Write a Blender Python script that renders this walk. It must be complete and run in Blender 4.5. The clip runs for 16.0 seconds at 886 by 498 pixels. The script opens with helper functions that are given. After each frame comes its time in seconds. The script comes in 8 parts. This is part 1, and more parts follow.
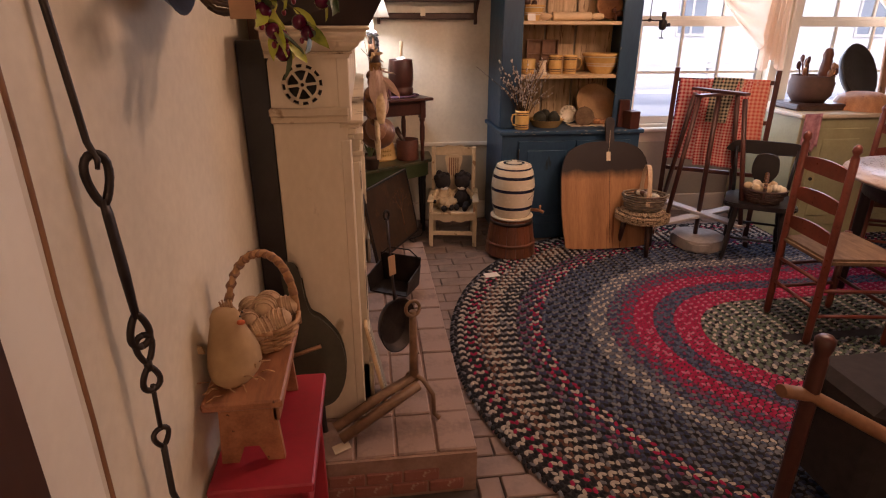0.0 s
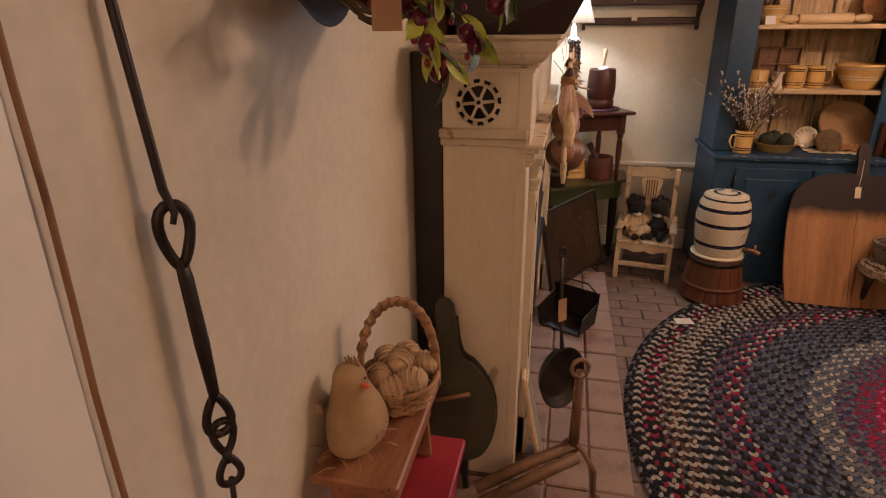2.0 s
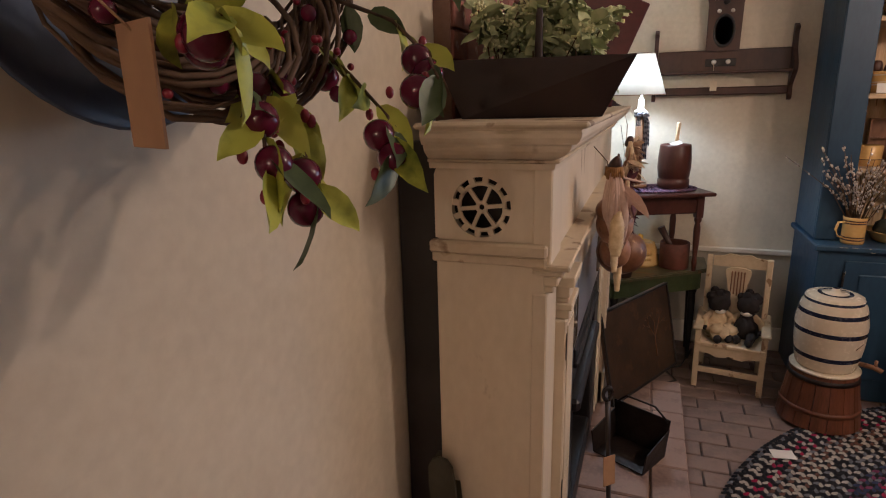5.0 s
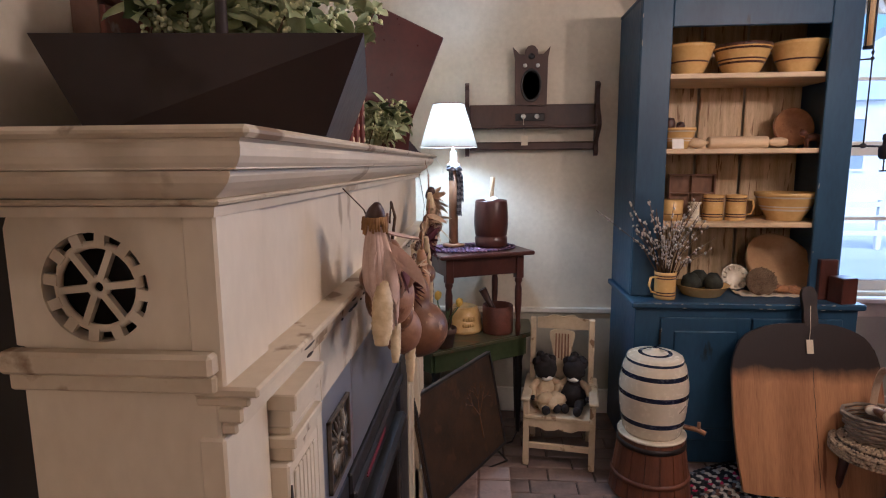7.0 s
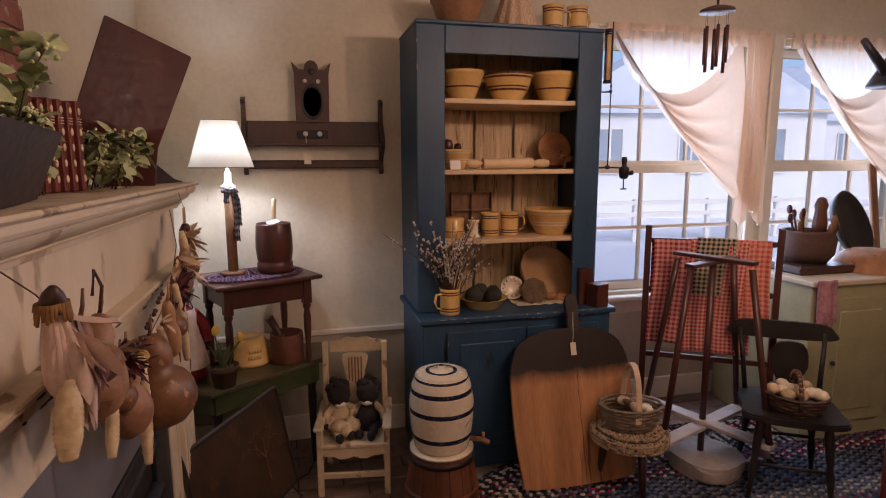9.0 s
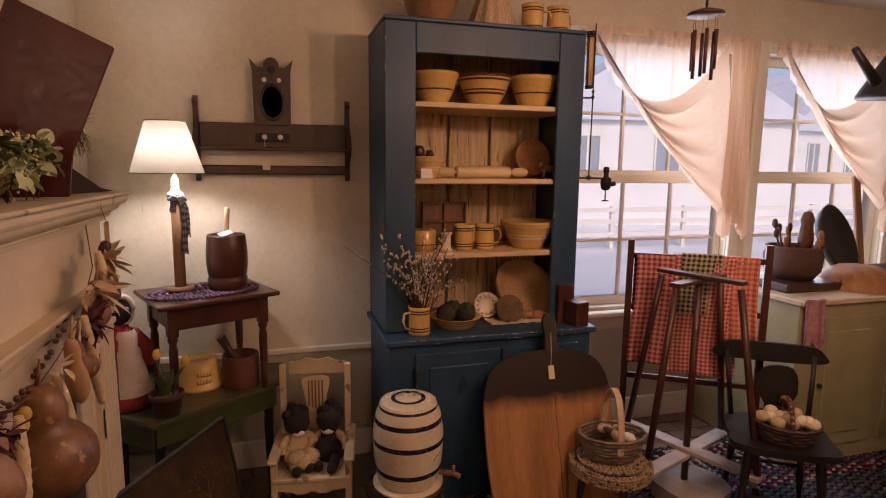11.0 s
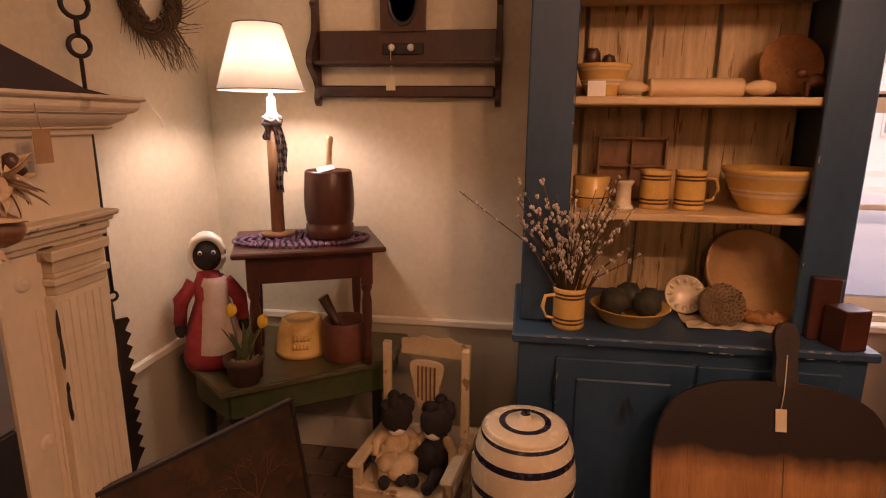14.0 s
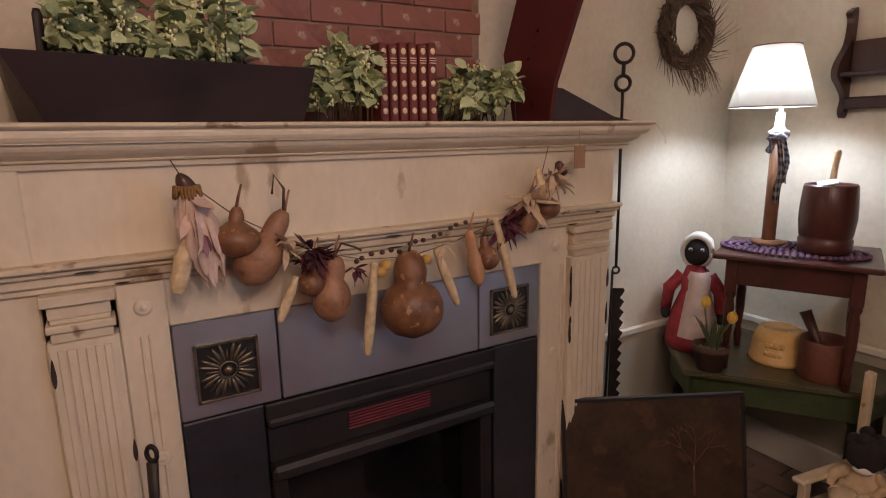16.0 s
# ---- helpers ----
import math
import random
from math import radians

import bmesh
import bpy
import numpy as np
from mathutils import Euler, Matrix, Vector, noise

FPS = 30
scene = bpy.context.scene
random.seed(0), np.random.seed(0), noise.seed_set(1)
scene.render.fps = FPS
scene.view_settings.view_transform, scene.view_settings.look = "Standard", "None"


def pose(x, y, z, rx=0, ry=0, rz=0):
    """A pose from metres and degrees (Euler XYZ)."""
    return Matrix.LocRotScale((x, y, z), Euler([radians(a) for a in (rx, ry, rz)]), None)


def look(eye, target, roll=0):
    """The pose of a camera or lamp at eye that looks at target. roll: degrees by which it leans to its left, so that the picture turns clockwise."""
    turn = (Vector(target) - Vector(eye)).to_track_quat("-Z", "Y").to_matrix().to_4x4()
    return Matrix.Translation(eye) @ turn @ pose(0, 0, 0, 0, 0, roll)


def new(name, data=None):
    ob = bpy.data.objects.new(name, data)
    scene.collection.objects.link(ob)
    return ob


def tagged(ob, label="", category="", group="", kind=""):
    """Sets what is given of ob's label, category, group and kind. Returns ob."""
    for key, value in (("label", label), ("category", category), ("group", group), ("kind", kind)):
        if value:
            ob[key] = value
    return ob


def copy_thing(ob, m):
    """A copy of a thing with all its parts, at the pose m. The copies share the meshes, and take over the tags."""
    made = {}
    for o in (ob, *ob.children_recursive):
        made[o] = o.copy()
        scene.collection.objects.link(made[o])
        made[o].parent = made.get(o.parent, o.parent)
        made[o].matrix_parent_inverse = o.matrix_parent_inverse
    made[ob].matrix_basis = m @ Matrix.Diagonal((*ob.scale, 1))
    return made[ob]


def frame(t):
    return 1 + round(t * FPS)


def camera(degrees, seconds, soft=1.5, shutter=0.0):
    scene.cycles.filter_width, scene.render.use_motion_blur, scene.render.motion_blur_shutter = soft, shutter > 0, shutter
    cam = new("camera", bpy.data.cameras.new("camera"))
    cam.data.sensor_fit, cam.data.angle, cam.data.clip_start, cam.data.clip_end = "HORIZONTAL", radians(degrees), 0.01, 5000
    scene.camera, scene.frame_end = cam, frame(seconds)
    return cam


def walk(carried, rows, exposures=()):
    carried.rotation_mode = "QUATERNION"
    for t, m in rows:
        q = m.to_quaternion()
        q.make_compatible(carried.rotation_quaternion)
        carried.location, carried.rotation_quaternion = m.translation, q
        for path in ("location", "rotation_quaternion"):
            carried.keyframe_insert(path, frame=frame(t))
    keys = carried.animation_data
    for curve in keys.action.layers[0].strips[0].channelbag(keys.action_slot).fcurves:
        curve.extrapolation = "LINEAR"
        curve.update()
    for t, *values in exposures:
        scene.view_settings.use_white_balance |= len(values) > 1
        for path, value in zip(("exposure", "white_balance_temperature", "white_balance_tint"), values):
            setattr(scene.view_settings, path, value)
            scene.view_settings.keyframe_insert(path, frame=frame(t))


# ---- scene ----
cam = camera(75.3, 16.0, soft=1.1)
PATH = [
    (0, (-0.015, -0.734, 1.422), (0.223, 1.11, 0.684), 0.2),
    (0.5, (-0.03, -0.682, 1.452), (-0.036, 1.158, 0.668), 0.1),
    (1, (-0.037, -0.578, 1.504), (-0.208, 1.249, 0.708), -0.2),
    (1.5, (-0.032, -0.528, 1.452), (-0.303, 1.305, 0.698), -0.5),
    (2, (0.019, -0.458, 1.428), (-0.371, 1.366, 0.707), -0.5),
    (2.5, (0.042, -0.414, 1.427), (-0.507, 1.376, 0.724), -0.9),
    (3, (0.05, -0.378, 1.436), (-0.635, 1.374, 0.756), -1.3),
    (5.5, (0.133, 0.075, 1.459), (-0.522, 1.903, 0.982), -1.4),
    (6, (0.196, 0.172, 1.477), (-0.449, 2.008, 1.017), -1.2),
    (6.5, (0.228, 0.306, 1.396), (-0.318, 2.187, 0.993), -1.3),
    (7, (0.199, 0.446, 1.377), (0.045, 2.417, 1.074), -0.4),
    (7.5, (0.232, 0.484, 1.396), (0.375, 2.458, 1.107), -0.4),
    (8, (0.296, 0.487, 1.421), (0.554, 2.45, 1.137), -0.4),
    (8.5, (0.327, 0.509, 1.442), (0.695, 2.452, 1.146), -0.2),
    (9, (0.336, 0.524, 1.471), (0.818, 2.441, 1.166), -0.2),
    (9.5, (0.343, 0.52, 1.507), (0.899, 2.416, 1.198), -0.0),
    (12, (0.505, 0.933, 1.442), (1.045, 2.837, 1.155), 1.2),
    (12.5, (0.573, 1.031, 1.399), (1.047, 2.947, 1.077), 1.1),
    (13, (0.73, 1.162, 1.377), (0.983, 3.112, 1.009), 1.0),
    (13.5, (0.842, 1.289, 1.35), (0.803, 3.244, 0.93), 0.8),
    (14, (0.881, 1.432, 1.358), (0.612, 3.364, 0.914), 0.5),
    (14.5, (0.915, 1.463, 1.364), (0.276, 3.303, 0.907), 0.1),
    (15, (1.063, 1.412, 1.396), (-0.268, 2.835, 0.944), -1.1),
    (15.5, (1.155, 1.313, 1.395), (-0.441, 2.444, 0.981), -1.1),
    (15.8, (1.192, 1.258, 1.391), (-0.467, 2.295, 0.979), -1.2),
    (16, (1.211, 1.223, 1.384), (-0.474, 2.221, 0.977), -1.0),
]
EXPOSURES = [(0.0, 0.56, 6020, 26), (0.6, 0.74, 6260, 26), (1.5, 0.60, 6100, 23), (3.0, 0.48, 5550, 13), (5.5, 0.36, 4860, 10), (6.2, 0.52, 4690, 10), (7.1, 0.66, 4440, 10), (7.5, 0.46, 4360, 9), (8.0, 0.30, 4610, 12),
             (8.6, 0.16, 4980, 17), (9.5, 0.05, 6180, 29), (12.5, 0.00, 6720, 32), (13.4, 0.18, 7170, 33), (14.0, 0.27, 8190, 43), (14.6, 0.52, 6560, 27), (15.2, 0.45, 5630, 20), (16.0, 0.28, 5220, 17)]
walk(cam, [(t, look(e, a, r)) for t, e, a, r in PATH], EXPOSURES)

# ---- world and light ----
wd = bpy.data.worlds.new("sky")
scene.world = wd
wd.use_nodes = True
wn, wl = wd.node_tree.nodes, wd.node_tree.links
sky = wn.new("ShaderNodeTexSky")
sky.sky_type = "NISHITA"
sky.sun_disc = False
sky.sun_elevation, sky.sun_rotation = radians(34), radians(200)
sky.air_density, sky.dust_density = 1.0, 3.0
wn["Background"].inputs[1].default_value = 0.15
wl.new(sky.outputs[0], wn["Background"].inputs[0])
sd = bpy.data.lights.new("sun", "SUN")
sd.energy, sd.angle, sd.color = 1.1, radians(12), (1.0, 0.98, 0.95)
sun = new("sun", sd)
sun.matrix_world = look((-3.4, -9.4, 6.7), (0, 0, 0))


def lamp(name, loc, power, size, colour):
    d = bpy.data.lights.new(name, "POINT")
    d.energy, d.shadow_soft_size, d.color = power, size, colour
    ob = new(name, d)
    ob.location = loc
    return ob


def window_light(name, loc, w, h, power):
    d = bpy.data.lights.new(name, "AREA")
    d.shape, d.size, d.size_y, d.energy, d.color = "RECTANGLE", w, h, power, (0.80, 0.90, 1.0)
    ob = new(name, d)
    ob.matrix_world = look(loc, (loc[0], loc[1] - 1, loc[2]))
    return ob


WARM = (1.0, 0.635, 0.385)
lamp("table_lamp_bulb", (0.008, 3.30, 1.53), 9.5, 0.035, (0.93, 0.97, 0.94))
BULBS = ((1.62, 1.22), (2.12, 1.30), (1.84, 1.68))
for bx, by in BULBS:
    lamp("ceiling_bulb", (bx, by, 2.10), 15.5, 0.035, WARM)
# added fill from behind to brighten the mantel's end panel; no fixture there
lamp("back_fill_lamp", (0.15, -2.85, 2.10), 27.0, 0.05, WARM)
window_light("daylight_window", (2.62, 3.70, 1.42), 0.9, 1.4, 15.0)
window_light("daylight_window_far", (3.85, 3.70, 1.42), 0.9, 1.4, 15.0)


# ---- materials ----
def surf(name, c1, c2, scale=8.0, rough=0.6, metal=0.0, bump=0.15, stretch=(1, 1, 1), fine=60.0, wear=None, wear_at=0.62, vary=0.0, spec=0.5, coord="Object"):
    """Two colours mixed by coarse stains and fine grain, with relief, and an optional third colour in worn patches."""
    m = bpy.data.materials.new(name)
    m.use_nodes = True
    nt = m.node_tree
    n, l = nt.nodes, nt.links
    b = n["Principled BSDF"]
    tc = n.new("ShaderNodeTexCoord")
    mp = n.new("ShaderNodeMapping")
    mp.inputs["Scale"].default_value = stretch
    l.new(tc.outputs[coord], mp.inputs[0])
    big, small = n.new("ShaderNodeTexNoise"), n.new("ShaderNodeTexNoise")
    for t, sc, de in ((big, scale, 4), (small, fine, 3)):
        t.inputs["Scale"].default_value, t.inputs["Detail"].default_value = sc, de
        l.new(mp.outputs[0], t.inputs["Vector"])
    add = n.new("ShaderNodeMath")
    add.operation = "MULTIPLY_ADD"
    add.inputs[1].default_value = 0.44
    l.new(small.outputs[0], add.inputs[0])
    l.new(big.outputs[0], add.inputs[2])
    src = add.outputs[0]
    if vary:
        oi, geo = n.new("ShaderNodeObjectInfo"), n.new("ShaderNodeNewGeometry")
        for o in (oi.outputs["Random"], geo.outputs["Random Per Island"]):
            v = n.new("ShaderNodeMath")
            v.operation = "MULTIPLY_ADD"
            v.inputs[1].default_value = vary
            l.new(o, v.inputs[0])
            l.new(src, v.inputs[2])
            src = v.outputs[0]
    ramp = n.new("ShaderNodeValToRGB")
    ramp.color_ramp.elements[0].position, ramp.color_ramp.elements[1].position = 0.42 + vary * 0.6, 0.90 + vary * 1.1 if vary < 0.4 else 1.0
    ramp.color_ramp.elements[0].color, ramp.color_ramp.elements[1].color = (*c1, 1), (*c2, 1)
    l.new(src, ramp.inputs[0])
    col = ramp.outputs[0]
    if wear:
        wt, wr, mx = n.new("ShaderNodeTexNoise"), n.new("ShaderNodeValToRGB"), n.new("ShaderNodeMixRGB")
        wt.inputs["Scale"].default_value, wt.inputs["Detail"].default_value = scale * 1.7, 8
        l.new(mp.outputs[0], wt.inputs["Vector"])
        wr.color_ramp.elements[0].position, wr.color_ramp.elements[1].position = wear_at, wear_at + 0.05
        l.new(wt.outputs[0], wr.inputs[0])
        l.new(wr.outputs[0], mx.inputs[0])
        l.new(col, mx.inputs[1])
        mx.inputs[2].default_value = (*wear, 1)
        col = mx.outputs[0]
    l.new(col, b.inputs["Base Color"])
    rr = n.new("ShaderNodeMath")
    rr.operation = "MULTIPLY_ADD"
    rr.inputs[1].default_value, rr.inputs[2].default_value = 0.25, rough - 0.12
    l.new(small.outputs[0], rr.inputs[0])
    l.new(rr.outputs[0], b.inputs["Roughness"])
    b.inputs["Metallic"].default_value = metal
    b.inputs["Specular IOR Level"].default_value = spec
    if bump:
        bp = n.new("ShaderNodeBump")
        bp.inputs["Strength"].default_value, bp.inputs["Distance"].default_value = bump, 0.004
        l.new(add.outputs[0], bp.inputs["Height"])
        l.new(bp.outputs[0], b.inputs["Normal"])
    return m


def glow(name, colour, strength):
    m = bpy.data.materials.new(name)
    m.use_nodes = True
    b = m.node_tree.nodes["Principled BSDF"]
    b.inputs["Base Color"].default_value = (*colour, 1)
    b.inputs["Emission Color"].default_value = (*colour, 1)
    b.inputs["Emission Strength"].default_value = strength
    return m


def sheer(name, colour, trans, pass_on=0.6):
    """Thin cloth or paper that lets part of the light pass."""
    m = surf(name, colour, tuple(min(1, c * 1.08) for c in colour), 30, 0.9, bump=0.1)
    n, l = m.node_tree.nodes, m.node_tree.links
    tl, tp, m1, m2 = n.new("ShaderNodeBsdfTranslucent"), n.new("ShaderNodeBsdfTransparent"), n.new("ShaderNodeMixShader"), n.new("ShaderNodeMixShader")
    tl.inputs[0].default_value = (*colour, 1)
    m1.inputs[0].default_value, m2.inputs[0].default_value = pass_on, trans
    l.new(n["Principled BSDF"].outputs[0], m1.inputs[1])
    l.new(tl.outputs[0], m1.inputs[2])
    l.new(m1.outputs[0], m2.inputs[1])
    l.new(tp.outputs[0], m2.inputs[2])
    l.new(m2.outputs[0], n["Material Output"].inputs[0])
    return m


def gingham(name, c1, c2, scale):
    """Woven checks: two crossed sets of stripes."""
    m = surf(name, c1, c2, 20, 0.95, bump=0.2)
    n, l = m.node_tree.nodes, m.node_tree.links
    tc, sep = n.new("ShaderNodeTexCoord"), n.new("ShaderNodeSeparateXYZ")
    l.new(tc.outputs["UV"], sep.inputs[0])
    stripes = []
    for k in (0, 1):
        a, f, g = n.new("ShaderNodeMath"), n.new("ShaderNodeMath"), n.new("ShaderNodeMath")
        a.operation, f.operation, g.operation = "MULTIPLY", "FRACT", "GREATER_THAN"
        a.inputs[1].default_value, g.inputs[1].default_value = scale, 0.5
        l.new(sep.outputs[k], a.inputs[0])
        l.new(a.outputs[0], f.inputs[0])
        l.new(f.outputs[0], g.inputs[0])
        stripes.append(g)
    s = n.new("ShaderNodeMath")
    s.operation = "MULTIPLY_ADD"
    s.inputs[1].default_value = 0.5
    h = n.new("ShaderNodeMath")
    h.operation = "MULTIPLY"
    h.inputs[1].default_value = 0.5
    l.new(stripes[1].outputs[0], h.inputs[0])
    l.new(stripes[0].outputs[0], s.inputs[0])
    l.new(h.outputs[0], s.inputs[2])
    mx = n.new("ShaderNodeMixRGB")
    l.new(s.outputs[0], mx.inputs[0])
    mx.inputs[1].default_value, mx.inputs[2].default_value = (*c1, 1), (*c2, 1)
    l.new(mx.outputs[0], n["Principled BSDF"].inputs["Base Color"])
    return m


def clear(name, rough=0.02):
    m = bpy.data.materials.new(name)
    m.use_nodes = True
    b = m.node_tree.nodes["Principled BSDF"]
    b.inputs["Transmission Weight"].default_value, b.inputs["Roughness"].default_value, b.inputs["IOR"].default_value = 1.0, rough, 1.02
    return m


GX, GZ = (1, 1, 14), (14, 14, 1)
PLASTER = surf("wall_plaster", (0.55, 0.48, 0.36), (0.71, 0.64, 0.50), 2.2, 0.72, bump=0.035, fine=50)
PANEL = surf("wainscot_paint", (0.40, 0.37, 0.28), (0.47, 0.43, 0.33), 3, 0.7, bump=0.06)
TRIM = surf("trim_paint", (0.72, 0.67, 0.56), (0.80, 0.75, 0.64), 5, 0.5, bump=0.05)
CEIL = surf("ceiling_paint", (0.66, 0.62, 0.54), (0.72, 0.68, 0.6), 2, 0.9, bump=0.03)
CREAM = surf("cream_worn_paint", (0.60, 0.51, 0.37), (0.72, 0.63, 0.48), 5, 0.55, bump=0.12, stretch=(1, 1, 0.5), wear=(0.40, 0.31, 0.20), wear_at=0.66)
CREAMDARK = surf("cream_paint_grimy", (0.50, 0.41, 0.28), (0.64, 0.55, 0.40), 7, 0.6, bump=0.15, wear=(0.25, 0.17, 0.10), wear_at=0.61)
BLUE = surf("blue_milk_paint", (0.011, 0.037, 0.080), (0.028, 0.074, 0.135), 6, 0.45, bump=0.12, stretch=(1, 1, 0.3), wear=(0.010, 0.013, 0.017), wear_at=0.69)
PINE = surf("pine_boards", (0.40, 0.26, 0.11), (0.74, 0.56, 0.32), 4, 0.5, bump=0.16, stretch=(9, 9, 0.8), fine=40, wear=(0.27, 0.15, 0.06), wear_at=0.61)
SHELF = surf("shelf_wood", (0.50, 0.34, 0.18), (0.72, 0.54, 0.32), 6, 0.5, bump=0.1, stretch=(0.4, 3, 3), fine=80)
PEEL = surf("peel_wood", (0.23, 0.092, 0.034), (0.48, 0.24, 0.095), 4, 0.5, bump=0.1, stretch=(4, 4, 0.3), wear=(0.20, 0.075, 0.028), wear_at=0.62)
TANWOOD = surf("tan_turned_wood", (0.42, 0.25, 0.11), (0.58, 0.38, 0.19), 5, 0.45, bump=0.06)
CHAR = surf("charred_wood", (0.012, 0.008, 0.006), (0.05, 0.03, 0.02), 8, 0.6, bump=0.2)
DARKWOOD = surf("dark_walnut", (0.028, 0.012, 0.008), (0.07, 0.030, 0.018), 7, 0.38, bump=0.08, stretch=(1, 1, 0.4))
REDWOOD = surf("mahogany_stain", (0.036, 0.011, 0.008), (0.085, 0.026, 0.016), 7, 0.35, bump=0.08, stretch=(1, 1, 0.4))
BROWNWOOD = surf("brown_wood", (0.15, 0.07, 0.03), (0.30, 0.15, 0.07), 7, 0.5, bump=0.12, stretch=(1, 1, 0.4), wear=(0.06, 0.025, 0.012), wear_at=0.66)
BUCKETWOOD = surf("bucket_stave", (0.062, 0.022, 0.010), (0.17, 0.060, 0.026), 6, 0.42, bump=0.12, stretch=(3, 3, 0.4))
BLACK = surf("black_paint", (0.008, 0.007, 0.007), (0.022, 0.019, 0.018), 9, 0.45, bump=0.08)
IRON = surf("wrought_iron", (0.016, 0.012, 0.011), (0.050, 0.038, 0.032), 14, 0.5, metal=0.6, bump=0.3)
PLANTER = surf("planter_wood", (0.014, 0.008, 0.008), (0.032, 0.017, 0.016), 6, 0.55, bump=0.08)
RUST = surf("rusty_iron", (0.10, 0.055, 0.03), (0.26, 0.155, 0.085), 12, 0.6, metal=0.25, bump=0.3)
STEEL = surf("brushed_steel", (0.50, 0.52, 0.58), (0.58, 0.60, 0.66), 5, 0.38, metal=0.9, bump=0.0, fine=6, stretch=(1, 1, 1))
CASTSILVER = surf("cast_metal", (0.13, 0.105, 0.075), (0.30, 0.25, 0.18), 20, 0.42, metal=0.85, bump=0.2)
STONEWARE = surf("stoneware_glaze", (0.62, 0.53, 0.38), (0.74, 0.65, 0.49), 4, 0.24, bump=0.04)
GLAZEBLUE = surf("dark_blue_glaze", (0.010, 0.012, 0.03), (0.02, 0.024, 0.05), 6, 0.25, bump=0.03)
YELLOW = surf("yellowware_glaze", (0.58, 0.35, 0.10), (0.72, 0.48, 0.17), 6, 0.22, bump=0.04)
BROWNGLAZE = surf("brown_glaze_band", (0.05, 0.022, 0.014), (0.09, 0.04, 0.025), 6, 0.3, bump=0.03)
WHITE = surf("white_enamel", (0.72, 0.69, 0.63), (0.80, 0.77, 0.71), 8, 0.5, bump=0.04)
PAPER = surf("paper_tag", (0.62, 0.52, 0.36), (0.74, 0.64, 0.48), 12, 0.9, bump=0.03)
BROWNTAG = surf("kraft_tag", (0.30, 0.17, 0.09), (0.40, 0.24, 0.13), 12, 0.9, bump=0.03)
GREEN = surf("green_worn_paint", (0.030, 0.046, 0.016), (0.070, 0.092, 0.036), 7, 0.42, bump=0.1, wear=(0.09, 0.05, 0.025), wear_at=0.64)
GREENTOP = surf("green_worn_top", (0.045, 0.050, 0.022), (0.11, 0.105, 0.055), 6, 0.36, bump=0.1, stretch=(0.5, 2, 1), wear=(0.13, 0.075, 0.035), wear_at=0.56)
MORTAR = surf("mortar", (0.20, 0.12, 0.085), (0.32, 0.21, 0.16), 14, 0.95, bump=0.3)
DARKMORTAR = surf("floor_joint", (0.05, 0.04, 0.035), (0.11, 0.09, 0.075), 14, 0.95, bump=0.3)
BRICK = surf("red_brick", (0.105, 0.030, 0.020), (0.27, 0.105, 0.075), 9, 0.62, bump=0.35, vary=0.22, wear=(0.50, 0.38, 0.29), wear_at=0.63)
PAVER = surf("floor_brick", (0.085, 0.058, 0.047), (0.22, 0.155, 0.125), 9, 0.6, bump=0.25, vary=0.22)
HEARTH = surf("hearth_brick", (0.12, 0.074, 0.058), (0.30, 0.205, 0.165), 8, 0.62, bump=0.25, vary=0.22)
STOOLWOOD = surf("worn_stool_wood", (0.17, 0.062, 0.026), (0.38, 0.165, 0.075), 9, 0.5, bump=0.15, stretch=(3, 0.5, 3), wear=(0.05, 0.015, 0.008), wear_at=0.66)
GLASS = clear("window_glass")


# ---- building blocks ----
def B():
    return bmesh.new()


def box(bm, x0, x1, y0, y1, z0, z1, bev=0.004, m=None, mi=0):
    vs = [bm.verts.new(v) for v in ((x0, y0, z0), (x1, y0, z0), (x1, y1, z0), (x0, y1, z0), (x0, y0, z1), (x1, y0, z1), (x1, y1, z1), (x0, y1, z1))]
    fs = [bm.faces.new([vs[i] for i in q]) for q in ((0, 3, 2, 1), (4, 5, 6, 7), (0, 1, 5, 4), (1, 2, 6, 5), (2, 3, 7, 6), (3, 0, 4, 7))]
    for f in fs:
        f.material_index = mi
    if bev:
        es = list({e for f in fs for e in f.edges})
        r = bmesh.ops.bevel(bm, geom=es, offset=bev, segments=1, affect="EDGES", clamp_overlap=True)
        vs = list({v for f in r["faces"] for v in f.verts} | {v for v in vs if v.is_valid})
    if m is not None:
        bmesh.ops.transform(bm, matrix=m, verts=vs)
    return bm


def lathe(bm, prof, n=24, m=None, mi=0, smooth=True, squash=None):
    """Turns (radius, height) pairs about z; mi may be a function of the ring's number."""
    rings = []
    for r, z in prof:
        if r < 1e-5:
            rings.append([bm.verts.new((0, 0, z))])
        else:
            rings.append([bm.verts.new((r * math.cos(2 * math.pi * k / n), r * math.sin(2 * math.pi * k / n), z)) for k in range(n)])
    for i, (a, b) in enumerate(zip(rings, rings[1:])):
        for k in range(n):
            if len(a) == 1 and len(b) == 1:
                continue
            if len(a) == 1:
                q = (a[0], b[(k + 1) % n], b[k])
            elif len(b) == 1:
                q = (a[k], a[(k + 1) % n], b[0])
            else:
                q = (a[k], a[(k + 1) % n], b[(k + 1) % n], b[k])
            f = bm.faces.new(q)
            f.smooth = smooth
            f.material_index = mi(i) if callable(mi) else mi
    if m is not None:
        bmesh.ops.transform(bm, matrix=m, verts=[v for r in rings for v in r])
    return bm


